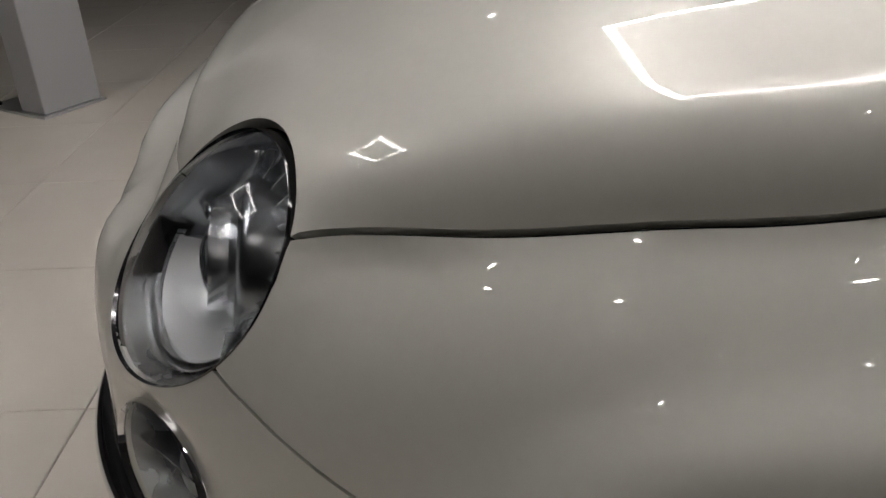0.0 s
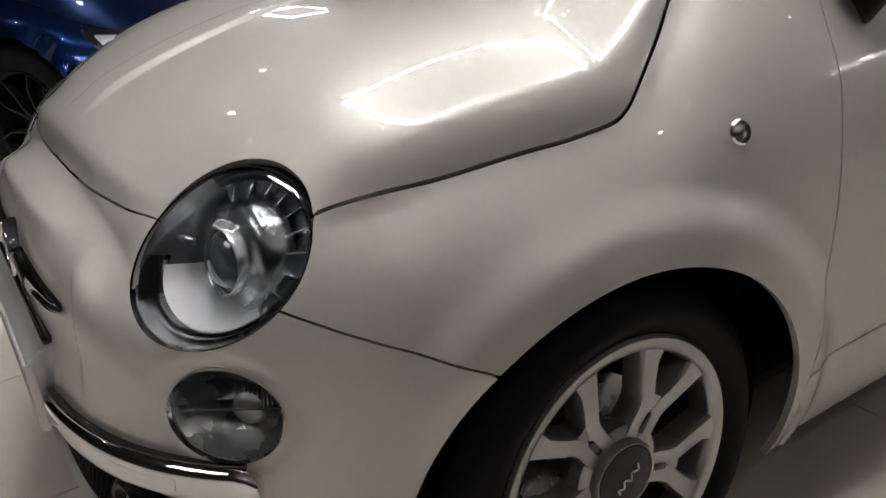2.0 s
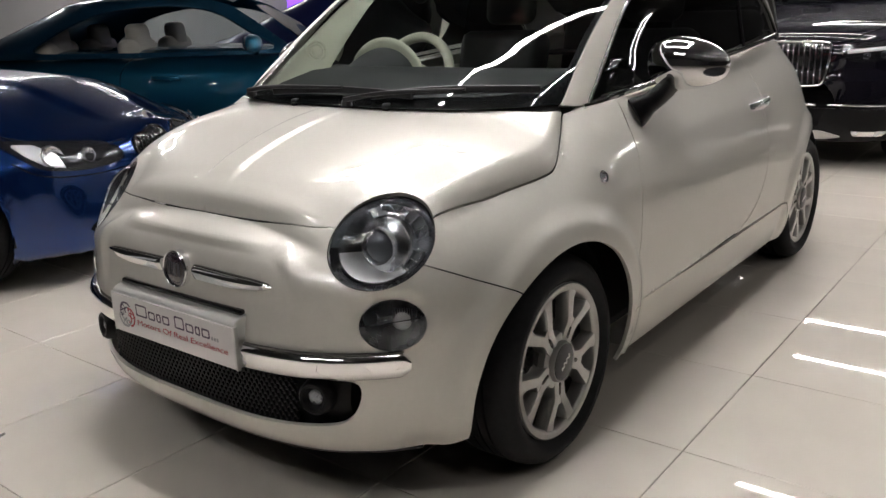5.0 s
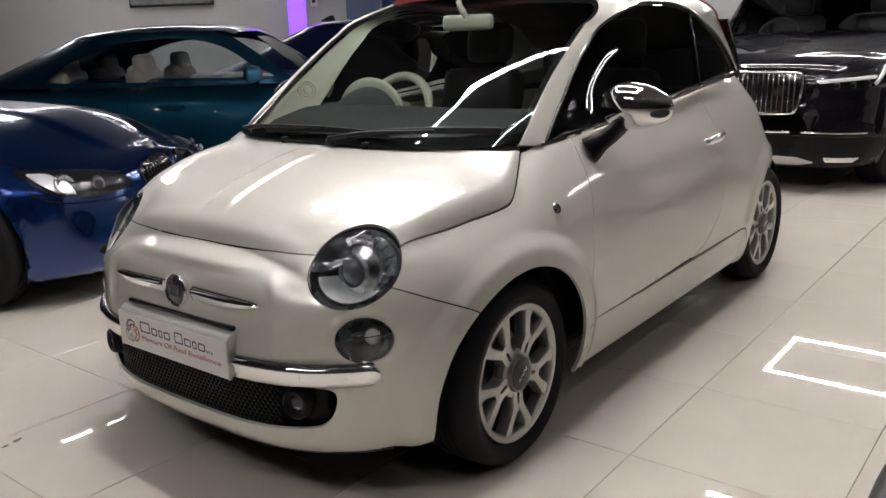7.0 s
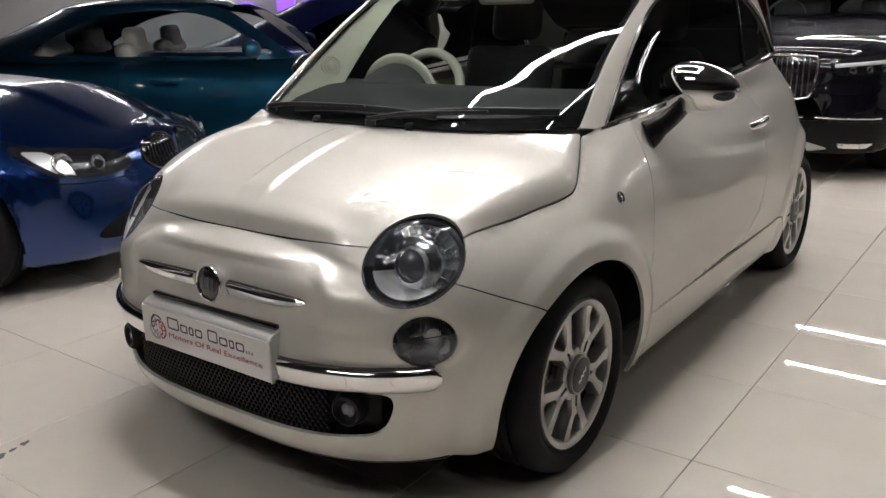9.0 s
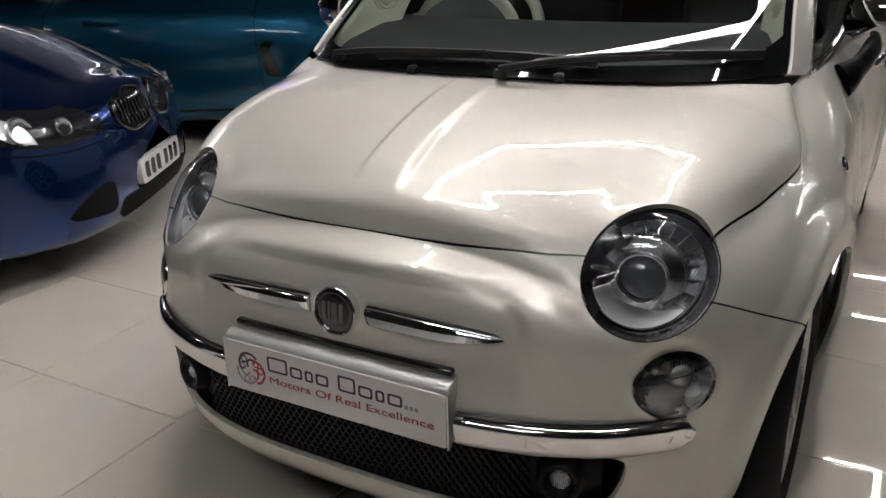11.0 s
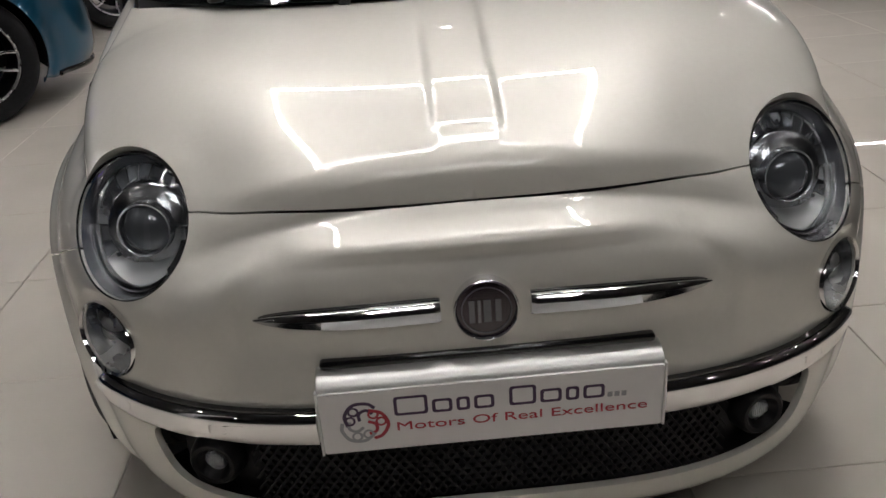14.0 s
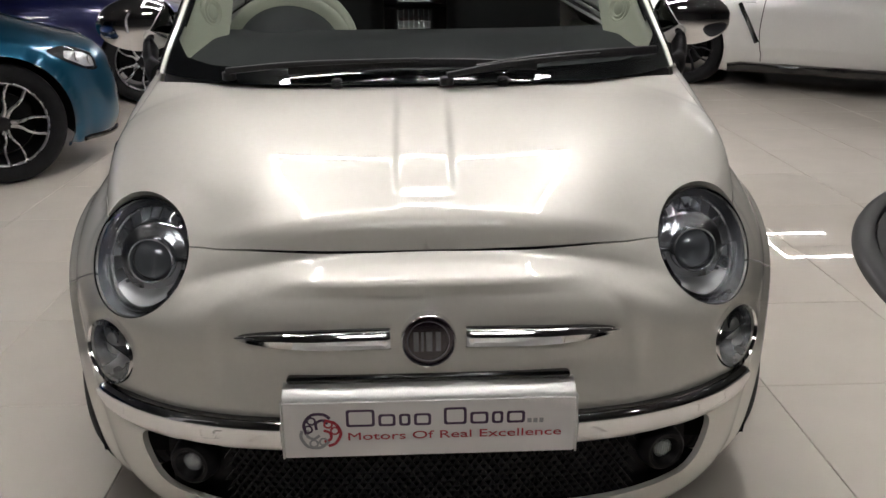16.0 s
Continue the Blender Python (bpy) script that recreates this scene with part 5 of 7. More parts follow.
for right in (False, True):
    e = CSIDE.lift(EDGE, False)
    # a broad shaped panel from the edge of the glass back along the pillar
    bm = bmesh.new()
    rows = []
    for i, p in enumerate(e[1:-2]):
        k = i / (len(e) - 4)
        wide = 0.155 * (1 - k) ** 1.3 + 0.062
        p = p + np.array([-0.022, 0.022, -0.016])
        rows.append([bm.verts.new(p + np.array([-0.42 * wide * q + 0.010 * math.sin(math.pi * q) - drop * 0.4, 0.86 * wide * q, -0.10 * wide * q]) + np.array([drop, 0, 0])) for q, drop in ((0, 0), (0.08, -0.006), (0.35, -0.010), (0.7, -0.010), (0.95, -0.006), (1, 0.004), (1, 0.03), (0, 0.016))])
    for a, b in zip(rows, rows[1:]):
        for j in range(8):
            bm.faces.new((a[j], b[j], b[(j + 1) % 8], a[(j + 1) % 8]))
    bm.faces.new(rows[0])
    bm.faces.new(rows[-1][::-1])
    bmesh.ops.recalc_face_normals(bm, faces=bm.faces)
    smooth_part("pillar_trim", sided(bm, right), CREAM, hatch, 60, "cream screen pillar trim")
    sp = frame_of((0.566, 0.455, 1.078), (0.3, 1, 0.6), (-0.86, -0.45, 0.10))
    smooth_part("tweeter", sided(lathe_bm([(0.042, -0.02), (0.042, 0.002), (0.036, 0.007), (0.030, 0.004), (0.026, 0.008), (0.020, 0.005), (0.014, 0.010), (0.0, 0.011)], 36, sp), right), CREAM, hatch, 50, "round ringed tweeter on the pillar trim")
    smooth_part("door_card", sided(box_bm(0.05, 1.15, 0.40, Matrix.Translation((0.655, 1.0, 0.76)), 0.02), right), CREAM, hatch, 50)


# rear screen and the panel under it, curved across
for nm, mt, prof, lab in (("rear_screen", GLOSSBLK, [(2.45, 1.03), (2.36, 1.17), (2.235, 1.305)], "dark rear screen in the canvas"), ("parcel_shelf", SEATDARK, [(2.08, 0.98), (2.27, 0.985), (2.45, 0.985)], "dark parcel shelf")):
    bm = bmesh.new()
    rows = [[bm.verts.new((x, y - 0.10 * (abs(x) / 0.6) ** 3, z)) for y, z in prof] for x in np.linspace(-0.58, 0.58, 15)]
    for a, b in zip(rows, rows[1:]):
        for j in range(2):
            bm.faces.new((a[j], b[j], b[j + 1], a[j + 1]))
    bmesh.ops.recalc_face_normals(bm, faces=bm.faces)
    bmesh.ops.solidify(bm, geom=bm.faces[:], thickness=0.012)
    smooth_part(nm, bm, mt, hatch, 50, lab)


def seat(x, y, z, back=0.60):
    s = smooth_part("seat", box_bm(0.46, 0.48, 0.16, Matrix.Translation((x, y, z)), 0.06, 4), SEATDARK, hatch, 60, "dark leather seat with headrest")
    smooth_part("backrest", box_bm(0.44, 0.13, back, Matrix.Translation((x, y + 0.30, z + 0.32)) @ Matrix.Rotation(radians(-14), 4, "X"), 0.055, 4), SEATDARK, s, 60)
    smooth_part("headrest", box_bm(0.25, 0.10, 0.19, Matrix.Translation((x, y + 0.42, z + 0.73)) @ Matrix.Rotation(radians(-8), 4, "X"), 0.05, 4), SEATDARK, s, 60)


for x in (-0.34, 0.34):
    seat(x, 1.05, 0.50)
seat(-0.30, 1.95, 0.55)
seat(0.30, 1.95, 0.55)
mr = smooth_part("interior_mirror", box_bm(0.22, 0.035, 0.062, Matrix.Translation((0.03, 0.78, 1.325)) @ Matrix.Rotation(radians(10), 4, "Z"), 0.018, 3), CREAM, hatch, 50, "cream interior mirror under the screen header")
smooth_part("mirror_stem", sweep_bm([(0.03, 0.77, 1.345), (0.02, 0.745, 1.385), (0.01, 0.75, 1.405)], round_section(0.012, 0.012, 10)), CREAM, mr, 50)


# ---- the other cars ----
class OtherCar:
    """A parked car from a few curves: front axle at the origin, nose toward -y, its left at +x."""

    def __init__(self, name, label, at, paint, nose, half, top, power, tail, z0=0.58, yc=0.5, ycr=1.9, pl=3.6, pr=3.6, wb=2.8, wheel_r=0.335, rim_r=0.235, arch=0.375, track=0.86, cab=None):
        self.root = thing(name, label, "car", at=at)
        self.paint, self.wb, self.track, self.wr, self.rr = paint, wb, track, wheel_r, rim_r
        self.skin = Skin(z0, yc, ycr, tail, nose, half, pl, top, power, pr)
        self.side, self.topc, self.nosec = Chart(self.skin, "side"), Chart(self.skin, "top"), Chart(self.skin, "nose", 0.5, 0.9)
        self.arch = arch
        self.cab = cab
        if cab:
            self.cside, self.cnose, self.ctop = Chart(cab, "side"), Chart(cab, "nose", 1.4, 1.0), Chart(cab, "top")

    def put(self, name, bm, material, parent=None, label="", angle=40):
        return smooth_part(name, bm, material, parent or self.root, angle, label)

    def shell(self, z_low, y0, y1, ny=150, na=64):
        """The painted body as one loft, with the wheel arches cut out round."""
        sk = self.skin
        t = (1 - np.cos(np.linspace(0, math.pi, ny))) / 2
        ys = y0 + (y1 - y0) * (0.5 * t + 0.5 * np.linspace(0, 1, ny))
        ang = np.radians(np.linspace(-62, 90, na))
        zc = 0.5
        P = np.zeros((ny, na, 3))
        for i, y in enumerate(ys):
            q = sk.cast(np.tile([0.0, y, zc], (na, 1)), np.stack([np.cos(ang), 0 * ang, np.sin(ang)], 1), 0, 2.0)
            q[:, 2] = np.maximum(q[:, 2], z_low)
            P[i] = q
        P[:, -1, 0] = 0
        for cy in (0.0, self.wb):
            r = np.hypot(P[..., 1] - cy, P[..., 2] - self.wr)
            near = (np.abs(r - self.arch) < 0.030) & (P[..., 0] > 0.45)
            k = np.where(near, self.arch / np.maximum(r, 1e-6), 1.0)
            P[..., 1] = cy + (P[..., 1] - cy) * k
            P[..., 2] = self.wr + (P[..., 2] - self.wr) * k
        V = P.reshape(-1, 3)
        F = []
        for i in range(ny - 1):
            for j in range(na - 1):
                q = (i * na + j, i * na + j + 1, (i + 1) * na + j + 1, (i + 1) * na + j)
                c = V[list(q)].mean(0)
                if c[0] > 0.45 and any(math.hypot(c[1] - cy, c[2] - self.wr) < self.arch - 0.004 for cy in (0.0, self.wb)):
                    continue
                F.append(q)
        n = len(V)
        V = np.vstack([V, V * [-1, 1, 1]])
        F = F + [tuple(n + k for k in q[::-1]) for q in F]
        me = mesh_from("body", V, F, self.paint)
        b = bmesh.new()
        b.from_mesh(me)
        bmesh.ops.remove_doubles(b, verts=b.verts, dist=1e-4)
        bmesh.ops.recalc_face_normals(b, faces=b.faces)
        b.to_mesh(me)
        b.free()
        me.polygons.foreach_set("use_smooth", [True] * len(me.polygons))
        part("body", me, None, self.root)
        self.put("underbody", box_bm(1.3, self.wb - 0.8, 0.3, Matrix.Translation((0, self.wb / 2, z_low + 0.18))), DARKGAP)
        self.put("engine_bay", box_bm(0.95, 1.1, 0.3, Matrix.Translation((0, -0.1, z_low + 0.2))), DARKGAP)
        for sx in (1, -1):
            for cy in (0.0, self.wb):
                ln = lathe_bm([(self.arch + 0.004, 0.0), (self.arch + 0.004, 0.24), (0.05, 0.26)], 48, frame_of((sx * (self.track - 0.03), cy, self.wr), (0, 1, 0), (-sx, 0, 0)))
                bmesh.ops.delete(ln, geom=[v for v in ln.verts if v.co.z < z_low + 0.06], context="VERTS")
                self.put("wheel_arch_liner", ln, DARKGAP)

    def wheels(self, spokes=5, style="double", face=DARKALLOY, back=BLACKALLOY, cap=None):
        for sx in (1, -1):
            for cy in (0.0, self.wb):
                wh = new("wheel")
                wh.parent = self.root
                wh.matrix_basis = frame_of((sx * self.track, cy, self.wr), (0, 1, 0), (sx, 0, 0))
                R = self.rr
                tyre, barrel = wheel_bits(R, self.wr, 0.24)
                self.put("tyre", lathe_bm(tyre, 72), RUBBER, wh, angle=50)
                self.put("rim", lathe_bm([q for q in barrel if q[1] < -0.011], 72), back, wh, angle=50)
                self.put("rim_lip", lathe_bm([(R - 0.001, -0.012), (R + 0.001, -0.004), (R - 0.004, 0.0), (R - 0.010, -0.003), (R - 0.012, -0.010)], 72), face, wh, angle=50)
                for k in range(spokes):
                    a = 2 * math.pi * k / spokes + radians(100)
                    if style == "double":
                        forks = []
                        for s in (1, -1):
                            pts = [(0.035, 0.010), (0.07, 0.011), (0.10, 0.020), (0.13, 0.038), (0.17, 0.047), (R - 0.006, 0.047)]
                            forks.append(spoke_bm([(math.hypot(u, w), a + s * math.atan2(w, u)) for u, w in pts], [0.022, 0.016, 0.0125, 0.011, 0.011, 0.014], [-0.035, -0.028, -0.020, -0.014, -0.009, -0.006], 0.035))
                        self.put("spoke", merge(*forks), face, wh)
                    else:
                        self.put("spoke", spoke_bm([(0.04, a), (0.12, a), (R - 0.006, a)], [0.05, 0.035, 0.045], [-0.03, -0.02, -0.006], 0.04), face, wh)
                self.put("centre_cap", lathe_bm([(0.0, -0.022), (0.030, -0.024), (0.036, -0.032), (0.05, -0.04), (0.05, -0.07)], 32), cap or back, wh)
                self.put("brake_disc", lathe_bm([(0.0, -0.09), (0.17, -0.09), (0.17, -0.11), (0.0, -0.11)], 40), DARKGAP, wh)

    def patch(self, name, chart, ring, h, material, lift=0.004, mirror=(False, True), depth=0.012, parent=None, label="", holes=()):
        out = []
        for mi in mirror:
            me = panel_mesh(name, chart, resample(ring, h), [resample(q, h) for q in holes], h * 1.3, material, depth=depth + lift, mirror=mi, extra=lambda p, n: p + n * lift)
            out.append(part(name, me, None, parent or self.root, label))
        return out

    def line(self, name, chart, pts, r, material, lift=0.0, mirror=(False, True), n=40, closed=False):
        """A thin tube along a line on the body: a shut line or a strip."""
        p3 = chart.lift(spline(pts, n, closed)[: -1 if closed else None])
        p3 = p3 + chart.skin.normal(p3) * lift
        for mi in mirror:
            q = p3 * ([-1, 1, 1] if mi else [1, 1, 1])
            self.put(name, sweep_bm([tuple(v) for v in q], round_section(r, r, 6), up=(0.3, 0.2, 1), closed=closed), material, angle=60)


def at_pose(o, nose_deg):
    """Front axle at o, nose toward the given heading in degrees from +x."""
    return Matrix.Translation((o[0], o[1], 0)) @ Matrix.Rotation(radians(nose_deg + 90), 4, "Z")


def saloon_curves(front, hood0, hood1):
    nose = curve_fn((0.14, 0.2, 0.30, 0.45, 0.58), (-front + 0.10, -front + 0.03, -front, -front + 0.005, -front + 0.035))
    top = curve_fn((-front + 0.035, -front + 0.06, -front + 0.13, -front + 0.32, 0.0, 0.55, 1.0, 3.3, 3.75, 3.9),
                   (0.58, 0.67, hood0, hood0 + 0.065, hood1 - 0.045, hood1, hood1 + 0.02, hood1 + 0.03, hood1 - 0.1, 0.6))
    return nose, top


def coupe_cabin(base, roof, y_screen, y_roof0, y_roof1, y_tail, half):
    """A low greenhouse: screen foot, start and end of the roof, tail foot."""
    zt = roof - 0.10
    f = (zt - base) / (roof - base)
    return Skin(zt, 1.4, 1.7, curve_fn((base - 0.1, zt), (y_tail, y_tail - (y_tail - y_roof1) * 0.8)),
                curve_fn((base - 0.1, base, zt, roof), (y_screen - 0.1, y_screen, y_screen + (y_roof0 - y_screen) * f, y_roof0)),
                curve_fn((base - 0.1, base, zt), (half + 0.01, half, half - 0.16)), 4.0,
                curve_fn((y_screen + (y_roof0 - y_screen) * f, y_roof0, (y_roof0 + y_roof1) / 2, y_roof1, y_tail - (y_tail - y_roof1) * 0.8), (zt + 0.002, roof - 0.025, roof, roof - 0.03, zt + 0.002)),
                curve_fn((0, 5), (2.6, 2.6)), 4.0)


def greenhouse(car, dlo, roof_edge, material, glass):
    """Pillars and roof with open side windows, side glass, screen."""
    edge = np.array(roof_edge, float)
    car.patch("roof_side", car.cside, edge, 0.025, material, 0.0, holes=(dlo,), depth=0.02)
    for g in car.patch("side_glass", car.cside, dlo, 0.03, glass, -0.006, depth=0.001):
        g.visible_shadow = False


# -- the blue coupe --
nose, top = saloon_curves(0.77, 0.700, 0.975)
blue = OtherCar("blue_coupe", "metallic blue sports coupe with dark kidney grille, parked nose out", at_pose((-2.70, 0.42), 28), M_BLUE, nose,
                curve_fn((0.14, 0.3, 0.5, 0.58), (0.84, 0.885, 0.905, 0.905)), top, curve_fn((-0.8, -0.4, 0.2, 4.0), (2.0, 2.3, 2.8, 2.6)), curve_fn((0.1, 1.5), (3.78, 3.82)), wb=2.76)


def coupe_bump(p):
    """Arch flares, a power dome on the bonnet and side creases."""
    x, y, z = np.abs(p[:, 0]), p[:, 1], p[:, 2]
    d = np.zeros(len(p))
    for cy in (0.0, 2.76):
        ra = np.hypot(y - cy, z - 0.335)
        d += 0.020 * smooth01((0.50 - ra) / 0.10) * (x > 0.5)
    d += 0.018 * smooth01((0.26 - x) / 0.08) * smooth01((y + 0.60) / 0.25) * (z > 0.7) * (y < 0.5)
    # pointed nose between the kidneys
    d += 0.030 * np.exp(-(x / 0.20) ** 2) * smooth01((-0.50 - y) / 0.15) * smooth01((z - 0.42) / 0.1)
    d -= 0.012 * np.exp(-((z - 0.47) / 0.05) ** 2) * smooth01((y - 0.5) / 0.2) * (y < 2.3)
    return d


blue.skin.bump = coupe_bump


def lumps(car):
    """Folds the relief into the loft."""
    raw = car.skin.cast

    def cast(p, d, near, far):
        q = raw(p, d, near, far)
        return q + car.skin.normal(q) * car.skin.bump(q)[:, None]
    return raw, cast


def shell_with_relief(car, *args, **kw):
    raw, cast = lumps(car)
    car.skin.cast = cast
    car.shell(*args, **kw)
    car.skin.cast = raw


shell_with_relief(blue, 0.16, -0.765, 3.80)
blue.wheels(5, "double", BLACKALLOY)
# lamp: dark pocket, bright reflectors, clear cover
lamp_ring = spline([(0.298, 0.582), (0.413, 0.560), (0.50, 0.565), (0.575, 0.588), (0.63, 0.645), (0.675, 0.705), (0.60, 0.703), (0.52, 0.694), (0.42, 0.680), (0.335, 0.660)], 70, True)[:-1]


def small_lamp(car, ring, chart, bulbs):
    for mi in (False, True):
        base = car.patch("headlamp", chart, ring, 0.016, LAMPPOCKET, 0.003, mirror=(mi,), label="clear headlamp with round reflectors")[0]
        for u, v, r in bulbs:
            c = chart.lift(np.array([(u, v)]))[0]
            nn = chart.skin.normal(c[None])[0]
            nn = nn * 0.5 + np.array([0.10, -0.5, 0.02])
            m = frame_of(tuple(c + 0.004 * nn), (1, 0.5, 0), tuple(nn))
            car.put("reflector", sided(lathe_bm([(r, 0.0), (r * 1.05, 0.006), (r * 0.92, 0.010), (r * 0.8, 0.002), (r * 0.4, -0.006), (0, -0.008)], 36, m), mi), REFLECTOR, base)
        for g in [car.patch("lamp_cover", chart, ring, 0.016, LENS, 0.016, mirror=(mi,), parent=base, depth=0.001)[0]]:
            g.visible_shadow = False


small_lamp(blue, lamp_ring, blue.nosec, ((0.535, 0.632, 0.052), (0.425, 0.622, 0.036)))
blue.patch("lamp_reflector", blue.nosec, np.array([(0.505, 0.582), (0.56, 0.596), (0.610, 0.645), (0.640, 0.690), (0.57, 0.682), (0.52, 0.640)]), 0.014, SATINREF, 0.007)
kid = spline([(0.03, 0.550), (0.10, 0.530), (0.17, 0.533), (0.212, 0.59), (0.224, 0.645), (0.15, 0.666), (0.06, 0.676), (0.020, 0.63)], 60, True)[:-1]
blue.patch("kidney_grille", blue.nosec, kid, 0.014, GLOSSBLK, 0.002, label="black kidney grille half")
blue.line("kidney_frame", blue.nosec, list(map(tuple, kid[::6])), 0.007, GLOSSBLK, 0.004, closed=True)
for k in range(8):
    u = 0.035 + 0.021 * k
    blue.line("grille_slat", blue.nosec, [(u, 0.553), (u + 0.002, 0.61), (u + 0.006, 0.655)], 0.0035, GLOSSBLK, 0.006, n=8)
intake = spline([(0.31, 0.262), (0.38, 0.258), (0.445, 0.266), (0.462, 0.285), (0.43, 0.325), (0.37, 0.368), (0.31, 0.372)], 60, True)[:-1]
blue.patch("bumper_intake", blue.nosec, intake, 0.016, DARKGAP, 0.003, label="dark air intake")
blue.patch("centre_intake", blue.nosec, np.array([(0.0, 0.20), (0.27, 0.20), (0.29, 0.23), (0.27, 0.285), (0.0, 0.29)]), 0.02, DARKGAP, 0.003)
blue.patch("number_plate", blue.nosec, np.array([(0.0, 0.300), (0.17, 0.300), (0.17, 0.405), (0.0, 0.405)]), 0.02, PLATEWHITE, 0.014)
for k in range(3):
    u = 0.02 + 0.047 * k
    blue.patch("plate_bar", blue.nosec, np.array([(u, 0.318), (u + 0.030, 0.318), (u + 0.030, 0.387), (u, 0.387)]), 0.02, GLOSSBLK, 0.016)
m = frame_of(tuple(blue.nosec.lift(np.array([(0.0, 0.700)]))[0]), (1, 0, 0), (0, -0.75, 0.66))
rd = blue.put("roundel", lathe_bm([(0.0, 0.006), (0.034, 0.005), (0.040, 0.001), (0.040, -0.006)], 36, m), SATIN, label="small round silver badge")
blue.put("roundel_face", lathe_bm([(0.0, 0.0075), (0.022, 0.007), (0.023, 0.004)], 32, m), M_NAVY, rd)
blue.line("bonnet_gap", blue.topc, [(0.34, -0.690), (0.48, -0.650), (0.629, -0.56), (0.69, -0.403), (0.742, -0.2), (0.755, 0.2), (0.755, 0.55)], 0.0035, DARKGAP, 0.0)
blue.line("bumper_seam", blue.nosec, [(0.26, 0.540), (0.424, 0.535), (0.542, 0.546), (0.604, 0.572), (0.65, 0.62)], 0.003, DARKGAP, 0.0)
cabin_b = coupe_cabin(0.96, 1.40, 0.72, 1.37, 2.2, 3.45, 0.74)
blue.cab, blue.cside, blue.cnose = cabin_b, Chart(cabin_b, "side"), Chart(cabin_b, "nose", 1.4, 1.0)
dlo_b = np.array([0.22, 0.0]) + spline([(0.80, 1.0), (1.05, 1.18), (1.4, 1.29), (1.9, 1.30), (2.4, 1.22), (2.7, 1.08), (2.6, 1.01), (1.6, 0.995)], 90, True)[:-1]
edge_b = np.array([0.22, 0.0]) + np.array([(0.56, 0.95), (0.80, 1.10), (1.05, 1.26), (1.2, 1.33), (1.6, 1.375), (2.0, 1.36), (2.5, 1.27), (2.9, 1.10), (3.1, 0.97), (1.8, 0.95)])
greenhouse(blue, dlo_b, edge_b, M_BLUE, TINT)

# -- the teal convertible with its roof up --
nose, top = saloon_curves(0.76, 0.735, 0.98)
teal = OtherCar("teal_convertible", "metallic teal hardtop convertible, roof up, with pale leather headrests", at_pose((-2.736, 3.42), 33), M_TEAL, nose,
                curve_fn((0.14, 0.3, 0.5, 0.58), (0.84, 0.885, 0.905, 0.91)), top, curve_fn((-0.8, -0.4, 0.2, 4.0), (2.3, 2.9, 3.2, 2.8)), curve_fn((0.1, 1.5), (3.84, 3.88)), wb=2.81)


def teal_bump(p):
    x, y, z = np.abs(p[:, 0]), p[:, 1], p[:, 2]
    d = np.zeros(len(p))
    for cy in (0.0, 2.81):
        ra = np.hypot(y - cy, z - 0.335)
        d += 0.018 * smooth01((0.50 - ra) / 0.10) * (x > 0.5)
    d += 0.010 * np.exp(-((z - 0.80 - 0.02 * y) / 0.035) ** 2) * smooth01((y - 0.2) / 0.5)
    d -= 0.014 * np.exp(-((z - 0.50 + 0.03 * y) / 0.06) ** 2) * smooth01((y - 0.5) / 0.2) * (y < 2.3)
    return d


teal.skin.bump = teal_bump
shell_with_relief(teal, 0.17, -0.745, 3.86)
teal.wheels(5, "double", MACHINED)
small_lamp(teal, spline([(0.532, 0.650), (0.535, 0.590), (0.575, 0.582), (0.66, 0.632), (0.735, 0.703), (0.70, 0.716), (0.636, 0.718), (0.575, 0.690)], 70, True)[:-1], teal.nosec, ((0.625, 0.660, 0.026), (0.572, 0.635, 0.026)))
teal.patch("lamp_reflector", teal.nosec, np.array([(0.550, 0.600), (0.60, 0.607), (0.68, 0.665), (0.66, 0.700), (0.58, 0.680), (0.548, 0.650)]), 0.014, SATINREF, 0.007)
teal.line("door_gap", teal.side, [(0.60, 0.93), (0.615, 0.75), (0.60, 0.5), (0.58, 0.28)], 0.003, DARKGAP)
teal.line("door_gap", teal.side, [(1.86, 0.97), (1.90, 0.80), (1.86, 0.60), (1.74, 0.40)], 0.003, DARKGAP)
teal.line("sill_strip", teal.side, [(0.48, 0.235), (1.4, 0.24), (2.3, 0.25)], 0.007, GLOSSBLK, 0.004)
teal.patch("wing_vent", teal.side, spline([(0.47, 0.46), (0.56, 0.46), (0.585, 0.64), (0.50, 0.655), (0.53, 0.60)], 40, True)[:-1], 0.015, GLOSSBLK, 0.004, label="dark hockey-stick vent behind the wheel arch")
teal.line("splitter", teal.nosec, [(0.0, 0.185), (0.25, 0.185), (0.50, 0.19), (0.62, 0.195)], 0.016, GLOSSBLK, 0.006)
for mi in (False, True):
    h = spline([(0.885, 1.45, 0.80), (0.915, 1.47, 0.802), (0.918, 1.56, 0.806), (0.915, 1.63, 0.81), (0.885, 1.65, 0.812)], 16)
    teal.put("door_handle", sided(sweep_bm([tuple(q) for q in h], round_section(0.010, 0.013, 8)), mi), M_TEAL)
cabin_t = coupe_cabin(0.955, 1.415, 0.54, 1.22, 2.3, 3.70, 0.765)
teal.cab, teal.cside, teal.cnose = cabin_t, Chart(cabin_t, "side"), Chart(cabin_t, "nose", 1.4, 1.0)
# body teal again, darkened so the roof's shade is in the colour
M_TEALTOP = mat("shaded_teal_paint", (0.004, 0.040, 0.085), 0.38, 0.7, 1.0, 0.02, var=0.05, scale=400)
